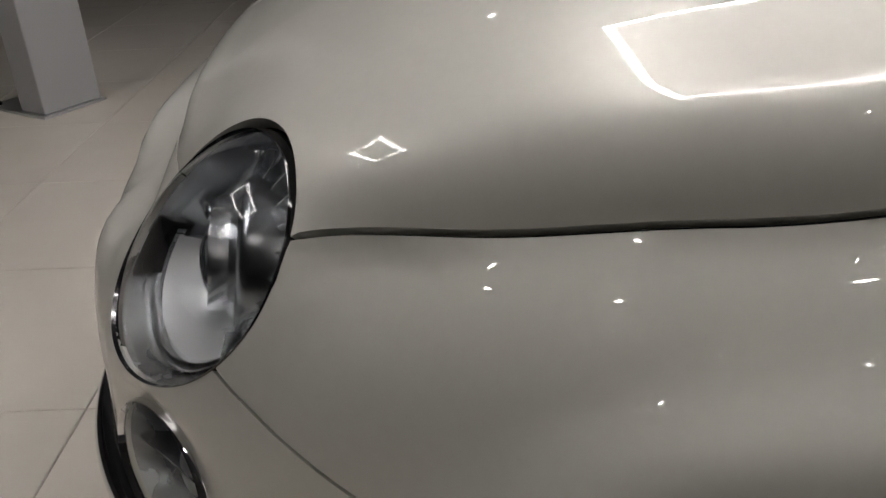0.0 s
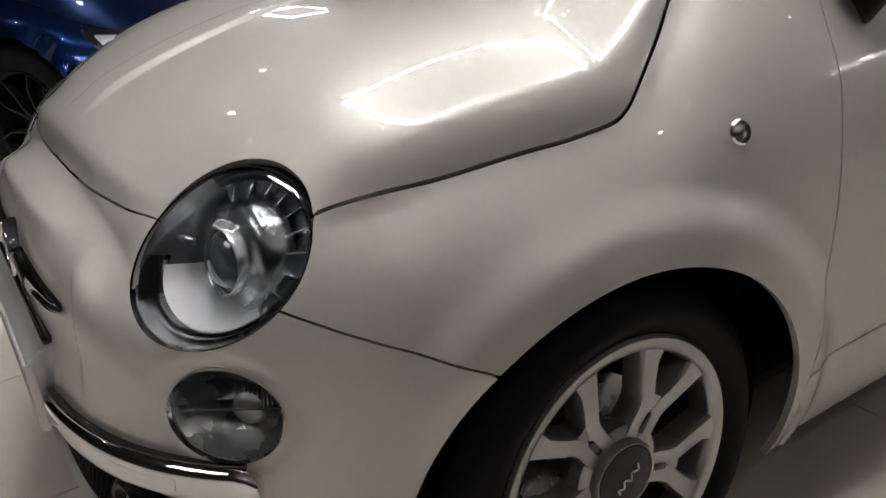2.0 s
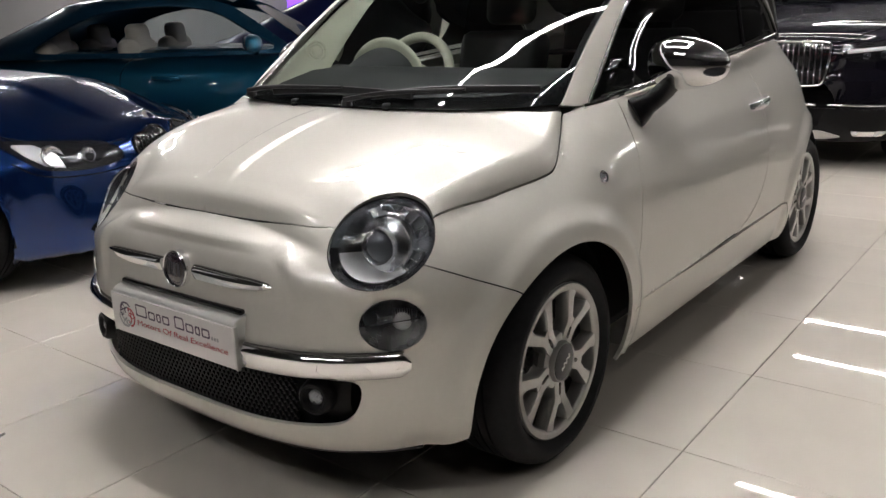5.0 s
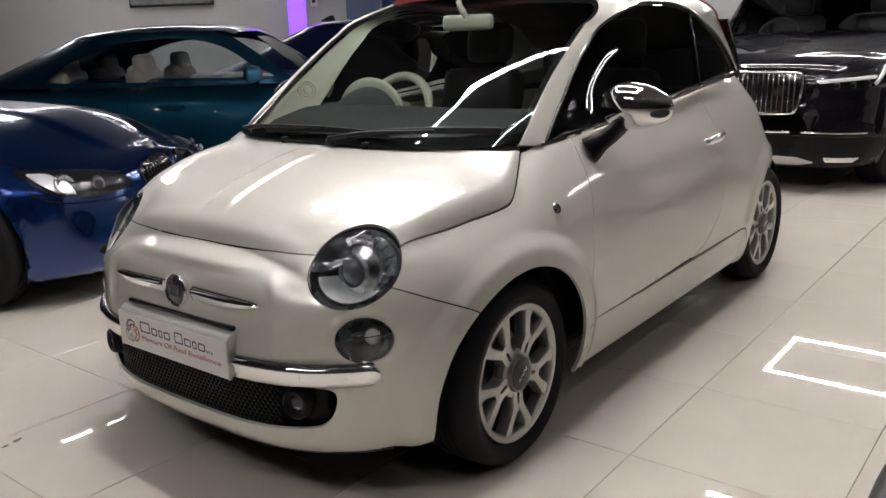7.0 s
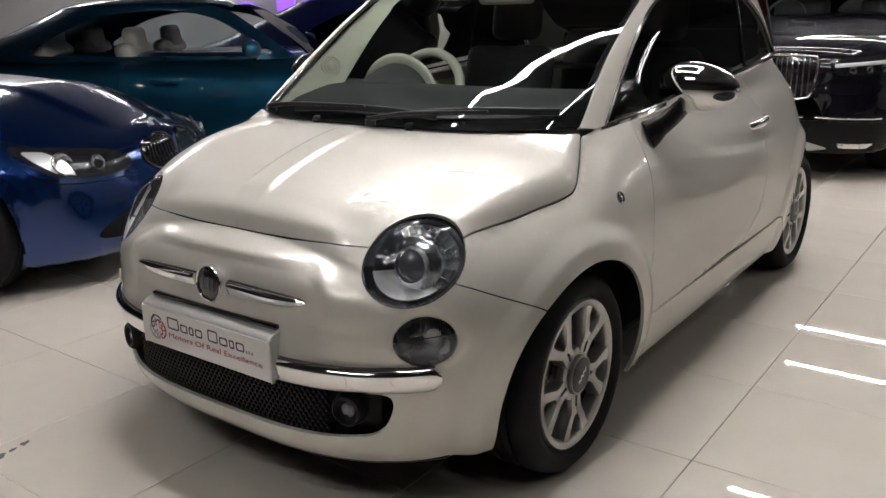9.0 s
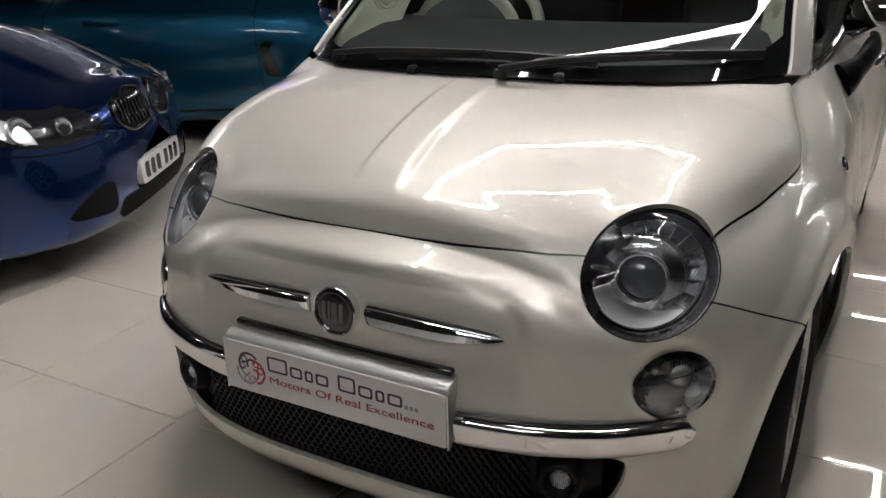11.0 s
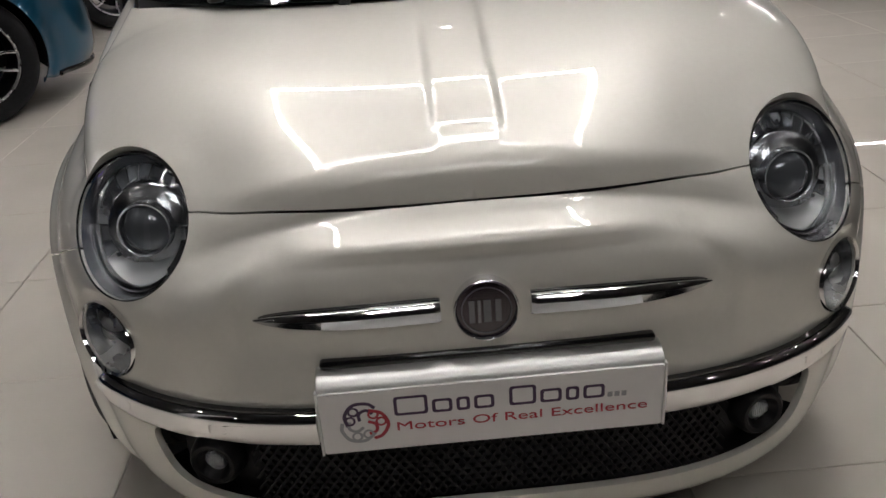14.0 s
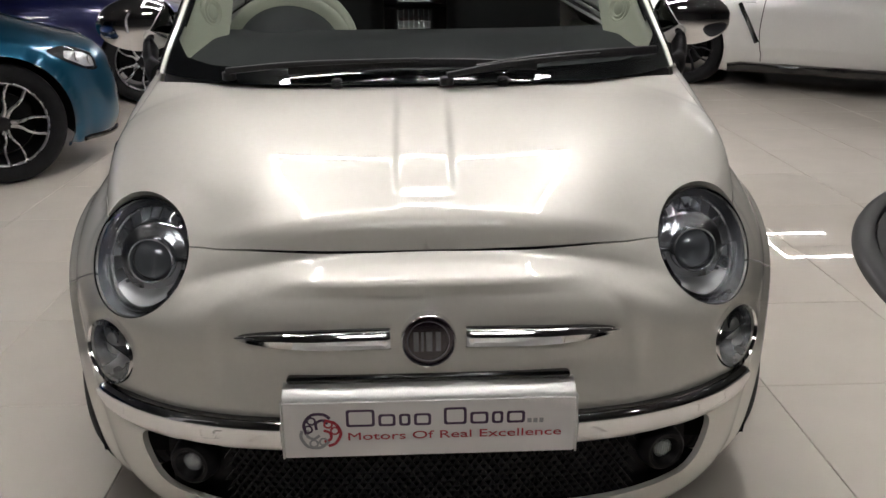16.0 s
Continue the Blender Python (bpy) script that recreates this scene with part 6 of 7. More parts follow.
dlo_n = spline([(0.66, 0.985), (0.85, 1.12), (1.08, 1.245), (1.35, 1.30), (1.75, 1.30), (2.1, 1.235), (2.38, 1.10), (2.46, 1.005), (1.9, 0.985), (1.2, 0.98)], 110, True)[:-1]
dlo_t = np.array([0.13, 0.0]) + spline([(0.66, 0.985), (0.85, 1.12), (1.08, 1.245), (1.35, 1.30), (1.75, 1.30), (2.1, 1.235), (2.38, 1.10), (2.46, 1.005), (1.9, 0.985), (1.2, 0.98)], 110, True)[:-1]
edge_t = np.array([(0.62, 0.95), (0.90, 1.15), (1.12, 1.295), (1.28, 1.350), (1.7, 1.390), (2.2, 1.375), (2.7, 1.285), (3.1, 1.135), (3.42, 0.965), (1.8, 0.945)])
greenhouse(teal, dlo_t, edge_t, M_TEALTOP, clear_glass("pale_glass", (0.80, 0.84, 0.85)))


def lid(car, cabx, y0, y1, inset, material, name="roof"):
    """The top of a greenhouse between its side edges."""
    ys = np.linspace(y0, y1, 40)
    zz = cabx.top(ys)
    bm = bmesh.new()
    rows = []
    for y in ys:
        xs = np.linspace(-1, 1, 21)
        q = cabx.cast(np.stack([np.zeros(21), np.full(21, y), np.full(21, cabx.z0 - 0.25)], 1), np.stack([np.sin(xs * 1.1), 0 * xs, np.cos(xs * 1.1)], 1), 0, 1.2)
        rows.append([bm.verts.new(tuple(v)) for v in q])
    for a, b in zip(rows, rows[1:]):
        for j in range(20):
            bm.faces.new((a[j], a[j + 1], b[j + 1], b[j]))
    bmesh.ops.recalc_face_normals(bm, faces=bm.faces)
    return car.put(name, bm, material, angle=60)


def glass_front(car, cabx, z0, z1, u1, material, name="windscreen", inner=True):
    """The screen, from its foot to the roof."""
    ch = Chart(cabx, "nose", 1.4, 1.0)
    ring = np.array([(0.0, z0), (u1, z0), (u1 * 0.96, (z0 + z1) / 2), (u1 * 0.92, z1), (0.0, z1)])
    me = panel_mesh(name, ch, resample(ring, 0.03), [], 0.04, material, both=True, depth=0.001)
    g = part(name, me, None, car.root)
    g.visible_shadow = False
    return g


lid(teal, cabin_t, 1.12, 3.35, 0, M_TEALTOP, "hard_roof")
glass_front(teal, cabin_t, 0.96, 1.30, 0.50, TINT)
lid(blue, cabin_b, 1.27, 3.0, 0, M_BLUE)
glass_front(blue, cabin_b, 0.97, 1.30, 0.50, TINT)
for x, y in ((-0.38, 1.91), (0.38, 1.91), (-0.35, 2.58), (0.35, 2.58)):
    s = teal.put("seat", box_bm(0.50, 0.14, 0.56, Matrix.Translation((x, y, 0.80)) @ Matrix.Rotation(radians(-12), 4, "X"), 0.06, 4), GREYSEAT, label="pale leather seat back with headrest")
    teal.put("headrest", box_bm(0.27, 0.11, 0.20, Matrix.Translation((x, y + 0.03, 1.09)) @ Matrix.Rotation(radians(-6), 4, "X"), 0.05, 4), GREYSEAT, s)
    teal.put("headrest_post", box_bm(0.10, 0.02, 0.10, Matrix.Translation((x, y + 0.02, 1.04)), 0.006), SATIN, s)
teal.put("dashboard", box_bm(1.3, 0.4, 0.25, Matrix.Translation((0, 0.84, 0.85)), 0.08, 3), DASH)
teal.put("cabin_floor", box_bm(1.4, 2.2, 0.1, Matrix.Translation((0, 1.6, 0.55)), 0.02), DARKGAP)


def other_mirror(car, y, z, x, paint, sx_list=(False, True)):
    for mi in sx_list:
        bm = bmesh.new()
        bmesh.ops.create_uvsphere(bm, u_segments=28, v_segments=16, radius=1)
        for v in bm.verts:
            a, b, c = v.co
            v.co = (a * 0.115 + x, (b * 0.075 if b < 0 else b * 0.03) + y, math.copysign(abs(c) ** 0.8, c) * 0.065 + z)
        m = car.put("wing_mirror", sided(bm, mi), paint, label="door mirror in body colour")
        g = lathe_bm([(0.098, 0.0), (0.0, 0.001)], 28, frame_of((x, y + 0.031, z), (1, 0, 0), (0.0, 1, 0)) @ Matrix.Diagonal((1, 0.55, 1, 1)))
        car.put("mirror_glass", sided(g, mi), CHROME, m)
        car.put("stalk", sided(sweep_bm([(x - 0.17, y + 0.02, z - 0.075), (x - 0.12, y + 0.01, z - 0.055), (x - 0.06, y, z - 0.03)], round_section(0.02, 0.016, 8)), mi), GLOSSBLK, m)


other_mirror(teal, 0.87, 1.03, 0.97, M_TEAL)
other_mirror(blue, 1.22, 1.04, 0.97, M_BLUE)

# -- the dark navy car behind it --
nose, top = saloon_curves(0.80, 0.74, 0.99)
navy = OtherCar("navy_saloon", "dark navy blue saloon with bright alloy wheels, mostly hidden", at_pose((-2.75, 6.05), 33), M_NAVY, nose,
                curve_fn((0.14, 0.3, 0.5, 0.58), (0.84, 0.885, 0.905, 0.91)), top, curve_fn((-0.8, -0.4, 0.2, 4.0), (2.3, 2.9, 3.2, 2.8)), curve_fn((0.1, 1.5), (3.84, 3.88)), wb=2.81)
navy.skin.bump = teal_bump
shell_with_relief(navy, 0.17, -0.785, 3.86, 150, 64)
navy.wheels(5, "double", MACHINED)
small_lamp(navy, spline([(0.42, 0.635), (0.56, 0.615), (0.72, 0.63), (0.85, 0.69), (0.92, 0.735), (0.80, 0.735), (0.60, 0.705), (0.46, 0.68)], 70, True)[:-1], navy.nosec, ((0.74, 0.672, 0.034), (0.62, 0.658, 0.032)))
cabin_n = coupe_cabin(0.96, 1.46, 0.42, 1.15, 2.3, 3.75, 0.765)
navy.cab, navy.cside, navy.cnose = cabin_n, Chart(cabin_n, "side"), Chart(cabin_n, "nose", 1.4, 1.0)
greenhouse(navy, dlo_n, np.array([(0.50, 0.95), (0.80, 1.16), (1.05, 1.32), (1.2, 1.37), (1.6, 1.42), (2.1, 1.42), (2.55, 1.36), (2.95, 1.235), (3.3, 1.06), (3.4, 0.96), (1.8, 0.945)]), M_NAVY, TINT)
lid(navy, cabin_n, 1.05, 3.3, 0, M_NAVY)
glass_front(navy, cabin_n, 0.97, 1.36, 0.50, TINT)
other_mirror(navy, 0.78, 1.05, 0.97, M_NAVY)
navy.put("roof_antenna", prism_bm([(0.0, 0.0), (0.16, 0.0), (0.15, 0.02), (0.06, 0.06), (0.02, 0.065)], 0.03, Matrix.Translation((0.015, 2.30, 1.425)) @ Matrix.Rotation(radians(90), 4, "Z") @ Matrix.Rotation(radians(90), 4, "X")), GLOSSBLK)

# -- the black SUV --
nose = curve_fn((0.16, 0.24, 0.40, 0.62, 0.72), (-0.76, -0.83, -0.86, -0.85, -0.83))
top = curve_fn((-0.83, -0.815, -0.78, -0.68, -0.40, 0.2, 0.55, 1.0, 3.2, 3.8, 3.95), (0.72, 0.86, 0.945, 1.00, 1.055, 1.12, 1.16, 1.18, 1.18, 1.1, 0.7))
suv = OtherCar("black_suv", "glossy black SUV with upright chrome slatted grille, facing out", at_pose((-0.09, 5.42), -90), M_BLACK, nose,
               curve_fn((0.16, 0.3, 0.5, 0.72), (0.86, 0.93, 0.96, 0.965)), top, curve_fn((-0.9, -0.6, 0.2, 4.0), (3.2, 3.8, 4.0, 3.6)), curve_fn((0.1, 1.8), (3.9, 3.95)), z0=0.72, pl=4.2, wb=2.98, wheel_r=0.375, rim_r=0.26, arch=0.415, track=0.90)
suv.shell(0.20, -0.845, 3.92, 170, 72)
suv.wheels(5, "single", DARKALLOY)
gr = spline([(0.0, 0.60), (0.19, 0.605), (0.228, 0.64), (0.247, 0.80), (0.247, 0.87), (0.22, 0.895), (0.0, 0.90)], 60)
suv.patch("grille", suv.nosec, gr, 0.02, GLOSSBLK, 0.004, label="chrome framed grille with upright slats")
suv.line("grille_frame", suv.nosec, [(0.0, 0.598), (0.19, 0.602), (0.232, 0.64), (0.252, 0.80), (0.252, 0.875), (0.222, 0.90), (0.0, 0.905)], 0.009, CHROME, 0.012, n=60)
for k in range(9):
    u = 0.014 + 0.0255 * k
    suv.line("grille_slat", suv.nosec, [(u, 0.615), (u, 0.76), (u, 0.885)], 0.0062, CHROME, 0.010, n=8)
small_lamp(suv, spline([(0.312, 0.880), (0.335, 0.775), (0.46, 0.77), (0.57, 0.80), (0.655, 0.86), (0.67, 0.945), (0.58, 0.925), (0.45, 0.895)], 60, True)[:-1], suv.nosec, ((0.40, 0.805, 0.022), (0.47, 0.81, 0.022), (0.54, 0.82, 0.022)))
DAYLED = mat("daytime_led_guide", (0.8, 0.82, 0.85), 0.2, coat=1.0)
suv.line("lamp_guide", suv.nosec, [(0.325, 0.832), (0.44, 0.848), (0.57, 0.862)], 0.015, DAYLED, 0.016, n=12)
suv.line("lamp_guide", suv.nosec, [(0.57, 0.815), (0.605, 0.87), (0.645, 0.925)], 0.016, DAYLED, 0.016, n=8)
suv.line("lower_chrome", suv.nosec, [(0.26, 0.470), (0.40, 0.468), (0.545, 0.466)], 0.008, CHROME, 0.008)
suv.line("intake_chrome", suv.nosec, [(0.0, 0.466), (0.11, 0.466), (0.21, 0.470)], 0.010, CHROME, 0.008)
suv.patch("lower_intake", suv.nosec, np.array([(0.0, 0.31), (0.22, 0.31), (0.25, 0.44), (0.0, 0.44)]), 0.02, DARKGAP, 0.004)
suv.patch("bumper_cladding", suv.nosec, np.array([(0.0, 0.205), (0.45, 0.205), (0.62, 0.235), (0.70, 0.32), (0.66, 0.425), (0.30, 0.445), (0.0, 0.445)]), 0.02, GRILLEBLK, 0.002, label="black plastic lower bumper")
suv.patch("skid_plate", suv.nosec, np.array([(0.0, 0.225), (0.26, 0.225), (0.33, 0.245), (0.24, 0.285), (0.0, 0.285)]), 0.02, ALLOY, 0.010, label="silver skid plate")
suv.patch("fog_lamp", suv.nosec, np.array([(0.375, 0.25), (0.50, 0.245), (0.53, 0.28), (0.36, 0.285)]), 0.02, REFLECTOR, 0.006)
suv.line("bonnet_gap", suv.topc, [(0.0, -0.80), (0.40, -0.79), (0.56, -0.73), (0.72, -0.45), (0.80, 0.0), (0.82, 0.5)], 0.004, DARKGAP)
cabin_s = coupe_cabin(1.12, 1.74, 0.42, 1.10, 3.3, 3.9, 0.86)
suv.cab, suv.cside, suv.cnose = cabin_s, Chart(cabin_s, "side"), Chart(cabin_s, "nose", 1.4, 1.0)
dlo_s = spline([(0.80, 1.17), (1.05, 1.40), (1.25, 1.53), (1.8, 1.60), (2.8, 1.59), (3.3, 1.48), (3.4, 1.25), (2.4, 1.175), (1.5, 1.165)], 90, True)[:-1]
greenhouse(suv, dlo_s, np.array([(0.50, 1.10), (0.80, 1.36), (1.05, 1.56), (1.2, 1.64), (1.7, 1.69), (2.6, 1.70), (3.2, 1.66), (3.6, 1.45), (3.75, 1.12), (2.0, 1.10)]), M_BLACK, TINT)
lid(suv, cabin_s, 1.0, 3.6, 0, M_BLACK)
glass_front(suv, cabin_s, 1.13, 1.64, 0.56, WINDOW)
for x in (-0.40, 0.40):
    s = suv.put("seat", box_bm(0.52, 0.15, 0.62, Matrix.Translation((x, 1.75, 1.0)) @ Matrix.Rotation(radians(-12), 4, "X"), 0.06, 4), SEATDARK, label="dark seat with headrest")
    suv.put("headrest", box_bm(0.28, 0.11, 0.20, Matrix.Translation((x, 1.80, 1.42)), 0.05, 4), SEATDARK, s)
suv.put("dashboard", box_bm(1.45, 0.4, 0.25, Matrix.Translation((0, 0.80, 1.02)), 0.08, 3), DASH)
suv.put("steering_wheel", lathe_bm([(0.18 + 0.015 * math.cos(t), 0.015 * math.sin(t)) for t in np.linspace(0, 2 * math.pi, 11)[:-1]], 40, Matrix.Translation((-0.38, 1.08, 1.13)) @ Matrix.Rotation(radians(65), 4, "X"), closed=True), SEATDARK)
other_mirror(suv, 0.80, 1.20, 1.06, M_BLACK)

# -- the white sports coupe --
nose, top = saloon_curves(0.90, 0.72, 0.96)
white = OtherCar("white_sports_coupe", "white sports coupe with dark sill and slanted wing vent", at_pose((3.10, 6.62), 141), M_WHITE, nose,
                 curve_fn((0.14, 0.3, 0.5, 0.58), (0.88, 0.93, 0.945, 0.945)), top, curve_fn((-0.9, -0.4, 0.2, 4.0), (2.4, 3.0, 3.2, 2.8)), curve_fn((0.1, 1.5), (3.72, 3.78)), wb=2.78, wheel_r=0.35, rim_r=0.255, arch=0.385, track=0.90)


def gt_bump(p):
    x, y, z = np.abs(p[:, 0]), p[:, 1], p[:, 2]
    d = np.zeros(len(p))
    for cy in (0.0, 2.78):
        d += 0.025 * smooth01((0.52 - np.hypot(y - cy, z - 0.35)) / 0.10) * (x > 0.5)
    d -= 0.02 * smooth01((0.36 - z) / 0.04) * smooth01((y - 0.45) / 0.1) * (y < 2.3)
    return d


white.skin.bump = gt_bump
shell_with_relief(white, 0.16, -0.885, 3.74, 190, 72)
white.wheels(6, "double", BLACKALLOY)
white.line("vent_slash", white.side, [(0.48, 0.745), (0.57, 0.60), (0.665, 0.42)], 0.020, GLOSSBLK, 0.004, n=16)
white.line("vent_strip", white.side, [(0.42, 0.755), (0.52, 0.757), (0.62, 0.76)], 0.010, SATIN, 0.006, n=10)
white.line("door_gap", white.side, [(0.70, 0.94), (0.69, 0.70), (0.68, 0.50), (0.70, 0.33), (0.70, 0.25)], 0.004, DARKGAP)
white.line("sill", white.side, [(0.42, 0.20), (1.4, 0.205), (2.36, 0.21)], 0.045, GLOSSBLK, 0.01)
cabin_w = coupe_cabin(0.94, 1.36, 0.55, 1.25, 2.0, 3.3, 0.79)
white.cab, white.cside, white.cnose = cabin_w, Chart(cabin_w, "side"), Chart(cabin_w, "nose", 1.4, 1.0)
greenhouse(white, dlo_b - np.array([0.22, 0.0]), np.array([(0.60, 0.93), (0.85, 1.12), (1.08, 1.26), (1.2, 1.31), (1.6, 1.34), (2.0, 1.32), (2.5, 1.24), (2.9, 1.09), (3.1, 0.95), (1.8, 0.93)]), M_WHITE, TINT)
lid(white, cabin_w, 1.1, 2.8, 0, M_WHITE)
glass_front(white, cabin_w, 0.95, 1.26, 0.50, TINT)
other_mirror(white, 0.90, 1.03, 1.0, M_WHITE)
# ---- floor, ceiling, lights (laid last) ----
plain = tile_mesh("tile", TS - 0.003)
floor = tagged(part("floor", box_bm(26, 24, 0.1, Matrix.Translation((0, 3, -0.0625))), GROUT), "polished beige porcelain floor tiles with thin grey joints", "floor", kind="structure")
near, rest = [], []
for i in range(-20, 21):
    for j in range(-16, 21):
        x, y = TX + TS * (i + 0.5), TY + TS * (j + 0.5)
        d = math.hypot(x - 0.5, y - 0.5)
        (near if d < 5.6 else rest).append((d, x, y))
near.sort()
for d, x, y in near[:300]:
    t = new("tile", plain)
    t.parent = floor
    t.location = (x, y, 0)
bm = bmesh.new()
for d, x, y in near[300:] + rest:
    bmesh.ops.create_grid(bm, x_segments=1, y_segments=1, size=(TS - 0.003) / 2, matrix=Matrix.Translation((x, y, 0)))
far = part("floor_tiles", bm, TILE, floor)
far["kind"] = "stuff"
tagged(part("ceiling", box_bm(26, 24, 0.1, Matrix.Translation((0, 3, CEIL + 0.08))), CEILM), "dark painted showroom ceiling", "ceiling", kind="structure")
for nm, m, sx, sy in (("wall_south", (0, -9, 1.5), 26, 0.2), ("wall_north", (0, 15, 1.5), 26, 0.2), ("wall_east", (13, 3, 1.5), 0.2, 24), ("wall_west", (-13, 3, 1.5), 0.2, 24)):
    tagged(part(nm, box_bm(sx, sy, 3.06, Matrix.Translation(m)), SOUTHW if nm == "wall_south" else WALLDK), "plain painted showroom wall", "wall", kind="structure")
WN = Matrix.Translation((-6.3, 6.9, 1.5)) @ Matrix.Rotation(radians(35), 4, "Z")
tagged(part("wall_back", box_bm(11.0, 0.18, 3.06, WN), WALLW), "plain grey-white showroom wall behind the cars", "wall", kind="structure")


def led_frame(points, width=0.055, closed=True, glow=LED):
    """A lit strip along a polyline in a thin white channel on the ceiling."""
    th = thing("ceiling_light", "lit white LED strip frame on the ceiling", "light", "LED frames")
    pts = [Vector((x, y, CEIL)) for x, y in points]
    n = len(pts)
    for i in range(n if closed else n - 1):
        a, b = pts[i], pts[(i + 1) % n]
        d = b - a
        m = Matrix.Translation((a + b) / 2) @ Matrix.Rotation(math.atan2(d.y, d.x), 4, "Z")
        part("channel", box_bm(d.length + width * 1.3, width * 1.3, 0.03, m @ Matrix.Translation((0, 0, 0.0205)), 0.003), SATIN, th)
        part("diffuser", box_bm(d.length + width, width, 0.012, m, 0.003), glow, th)
    return th


for cx, cy, half, deep, wide in ((0.01, 0.42, 0.89, 0.74, 0.045), (0.13, 4.52, 0.985, 0.50, 0.05), (0.13, 8.87, 0.985, 0.66, 0.05), (-6.0, 9.6, 0.985, 0.52, 0.04), (6.3, 9.6, 0.985, 0.52, 0.04)):
    led_frame([(cx - half, cy - deep), (cx + half, cy - deep), (cx + half, cy + deep), (cx - half, cy + deep)], wide)
# unseen frame ahead of the nose, added as fill for bumper and floor
led_frame([(-0.45, -3.0), (0.71, -3.0), (0.71, -2.4), (-0.45, -2.4)], glow=LED_FILL)
led_frame([(-7.7, 2.05), (-6.6, 2.05), (-6.6, 2.75), (-7.7, 2.75)], 0.04)
# unseen strip along the back wall, added to brighten it
led_frame([tuple((WN @ Vector((s, -0.55, 0)))[:2]) for s in (-4.4, -0.2)], closed=False, glow=LED_WASH)
# spots; many beside the hatchback are added to brighten the floor there
for k, (x, y) in enumerate(((2.6, -0.8), (2.6, 0.5), (2.6, 1.8), (2.6, 3.1), (4.2, -0.2), (4.2, 1.4), (4.2, 3.0), (-2.2, -0.9), (0.2, 2.7), (3.2, 6.0), (-2.0, 6.3), (2.0, -1.7), (3.4, -1.0), (3.4, 0.7), (3.4, 2.3), (5.2, 0.5), (5.2, 2.1), (-2.4, -2.5), (-3.4, -1.7), (-3.5, 0.2))):
    sp = thing("ceiling_spot", "small round ceiling spotlight, lit", "spotlight", "ceiling spots", at=Matrix.Translation((x, y, CEIL)))
    smooth_part("housing", lathe_bm([(0.030, -0.004), (0.034, -0.012), (0.050, -0.012), (0.052, 0.0), (0.052, 0.028)], 28), SATIN, sp, 40)
    smooth_part("bulb", lathe_bm([(0.030, -0.002), (0.0, -0.002)], 24), SPOT, sp, 40)
post = thing("steel_post", "white painted square steel post with bolted base plate", "post")
e1, e2 = Vector((-0.85, 0.52, 0)), Vector((-0.52, -0.85, 0))
c = Vector((-2.06, -1.84, 0))
pm = Matrix.Translation(c + e1 * 0.135 + e2 * 0.08) @ Matrix.Rotation(math.atan2(e1.y, e1.x), 4, "Z")
part("column", box_bm(0.27, 0.15, CEIL - 0.005, pm @ Matrix.Translation((0, 0, CEIL / 2 + 0.0105)), 0.006), WALLW, post)
part("base_plate", box_bm(0.30, 0.38, 0.012, pm @ Matrix.Translation((0, 0.10, 0.0065)), 0.003), SATIN, post)
for bx, by in ((-0.12, 0.25), (0.12, 0.25)):
    part("bolt", cyl_bm(0.014, 0.014, pm @ Matrix.Translation((bx, by, 0.018)), 6), DARKGAP, post)

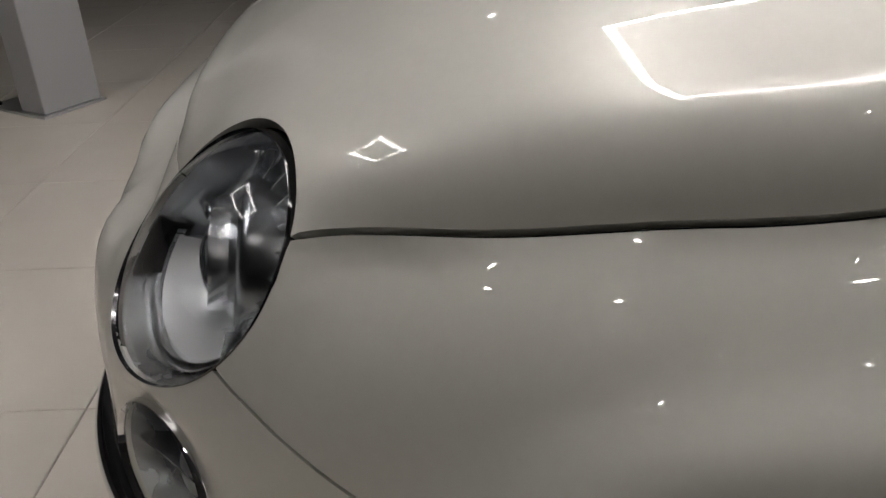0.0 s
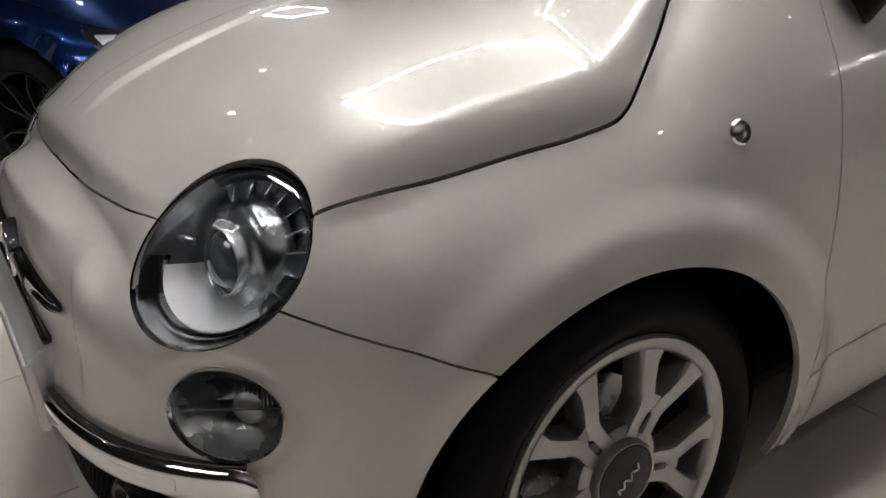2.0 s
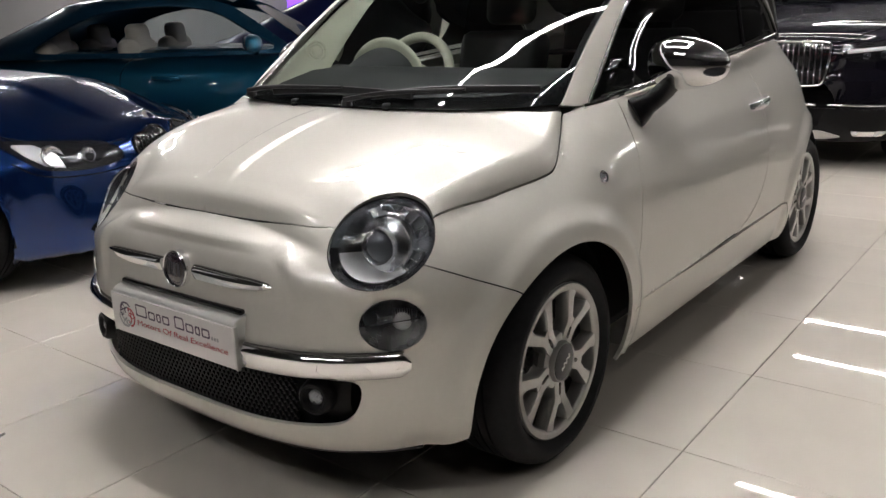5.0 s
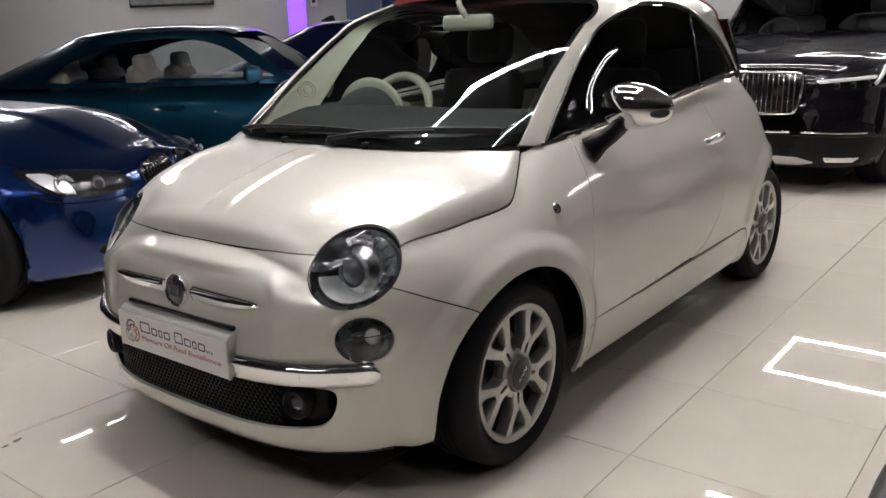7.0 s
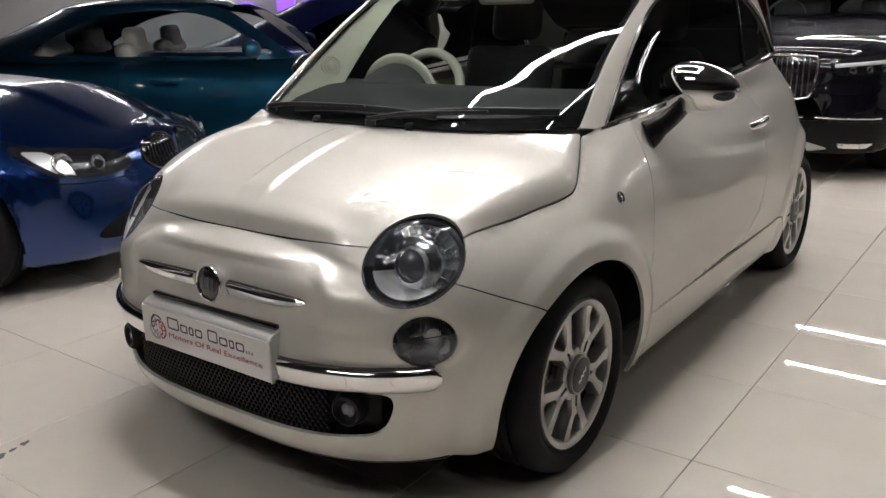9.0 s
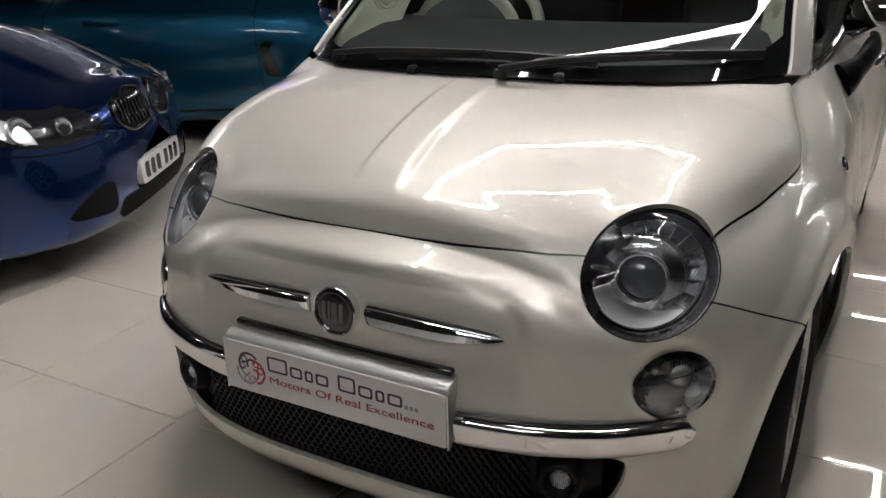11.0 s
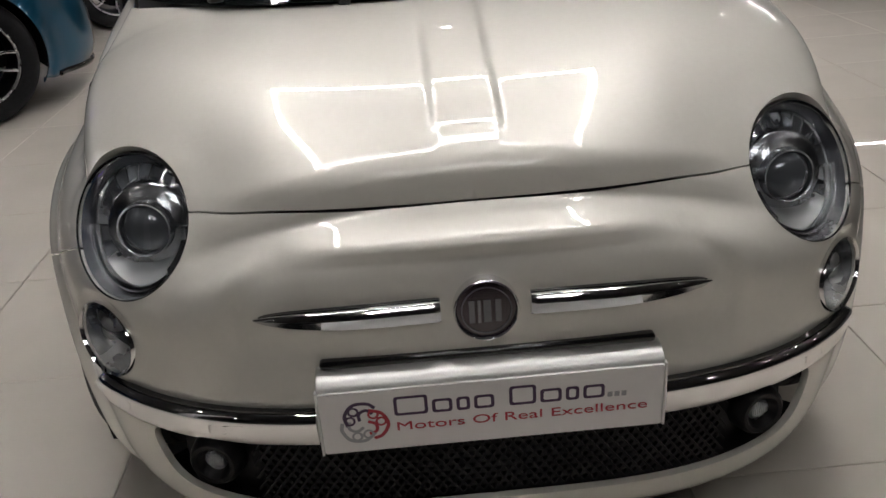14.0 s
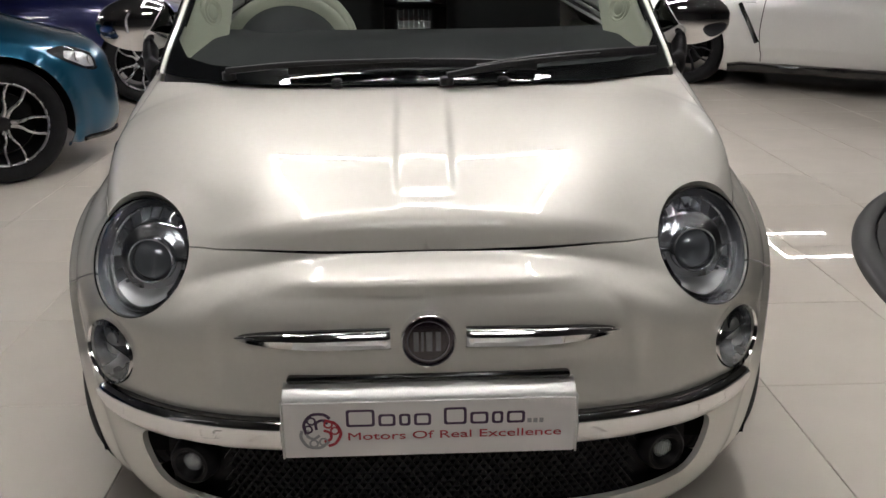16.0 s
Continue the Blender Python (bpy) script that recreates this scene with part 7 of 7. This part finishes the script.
# things on the wall behind the cars
tube = thing("wall_light", "purple glowing upright LED tube on the wall", "light")
part("backplate", box_bm(0.30, 0.02, 2.7, WN @ Matrix.Translation((-0.84, -0.101, -0.10)), 0.004), WALLW, tube)
part("tube", box_bm(0.25, 0.05, 2.66, WN @ Matrix.Translation((-0.84, -0.137, -0.10)), 0.02, 3), PURPLE, tube)
pic = thing("wall_picture", "dark grey framed picture on the wall", "picture")
part("frame", box_bm(1.20, 0.03, 0.80, WN @ Matrix.Translation((-2.6, -0.106, 0.64)), 0.006), BLACKPL, pic)
part("canvas", box_bm(1.14, 0.012, 0.74, WN @ Matrix.Translation((-2.6, -0.126, 0.64)), 0.003), mat("grey_print", (0.13, 0.13, 0.14), 0.5, var=0.7, scale=7), pic)
sw = thing("wall_switch", "small grey switch box on the wall", "switch")
part("box", box_bm(0.10, 0.03, 0.16, WN @ Matrix.Translation((-0.60, -0.106, 0.25)), 0.008), SATIN, sw)
part("rocker", box_bm(0.05, 0.008, 0.07, WN @ Matrix.Translation((-0.60, -0.124, 0.25)), 0.003), BLACKPL, sw)
disp = thing("display_board", "tall blue grey display board against the wall", "board")
part("board", box_bm(0.46, 0.05, 2.2, WN @ Matrix.Translation((0.08, -0.12, -0.38)), 0.008), mat("blue_grey_panel", (0.10, 0.14, 0.24), 0.4, var=0.15, scale=3), disp)
part("screen", box_bm(0.30, 0.04, 1.9, WN @ Matrix.Translation((0.50, -0.12, -0.40)), 0.008), mat("deep_blue_panel", (0.015, 0.03, 0.14), 0.3, var=0.3, scale=5), disp)
# low turntable set on the floor beside the hatchback
pl = thing("turntable", "low round black car turntable with raised grey rim", "turntable", at=Matrix.Translation((3.94, 0.45, 0)))
smooth_part("deck", lathe_bm([(0.0, 0.026), (2.17, 0.026), (2.175, 0.004), (2.17, 0.002)], 160), BLACKPL, pl, 40)
smooth_part("rim", lathe_bm([(2.178, 0.002), (2.178, 0.040), (2.186, 0.046), (2.235, 0.044), (2.262, 0.030), (2.27, 0.012), (2.27, 0.001)], 160), CAPGREY, pl, 40, "dark grey raised rim")

# a few chips along a tile joint
random.seed(3)
for k, (x, y, a) in enumerate(((-0.725, -0.846, 0.026), (-0.716, -0.889, 0.018), (-0.709, -0.935, 0.034), (-0.704, -0.965, 0.012))):
    ring = [(a * (0.5 + 0.5 * random.random()) * math.cos(t) * 0.5, a * (0.5 + 0.5 * random.random()) * math.sin(t)) for t in np.linspace(0, 2 * math.pi, 10)[:-1]]
    chip = part("tile_chip", prism_bm(ring, 0.0008, Matrix.Translation((x, y, 0.0010)) @ Matrix.Rotation(radians(20), 4, "Z")), GROUT, floor, "small dark chip in the tile edge")
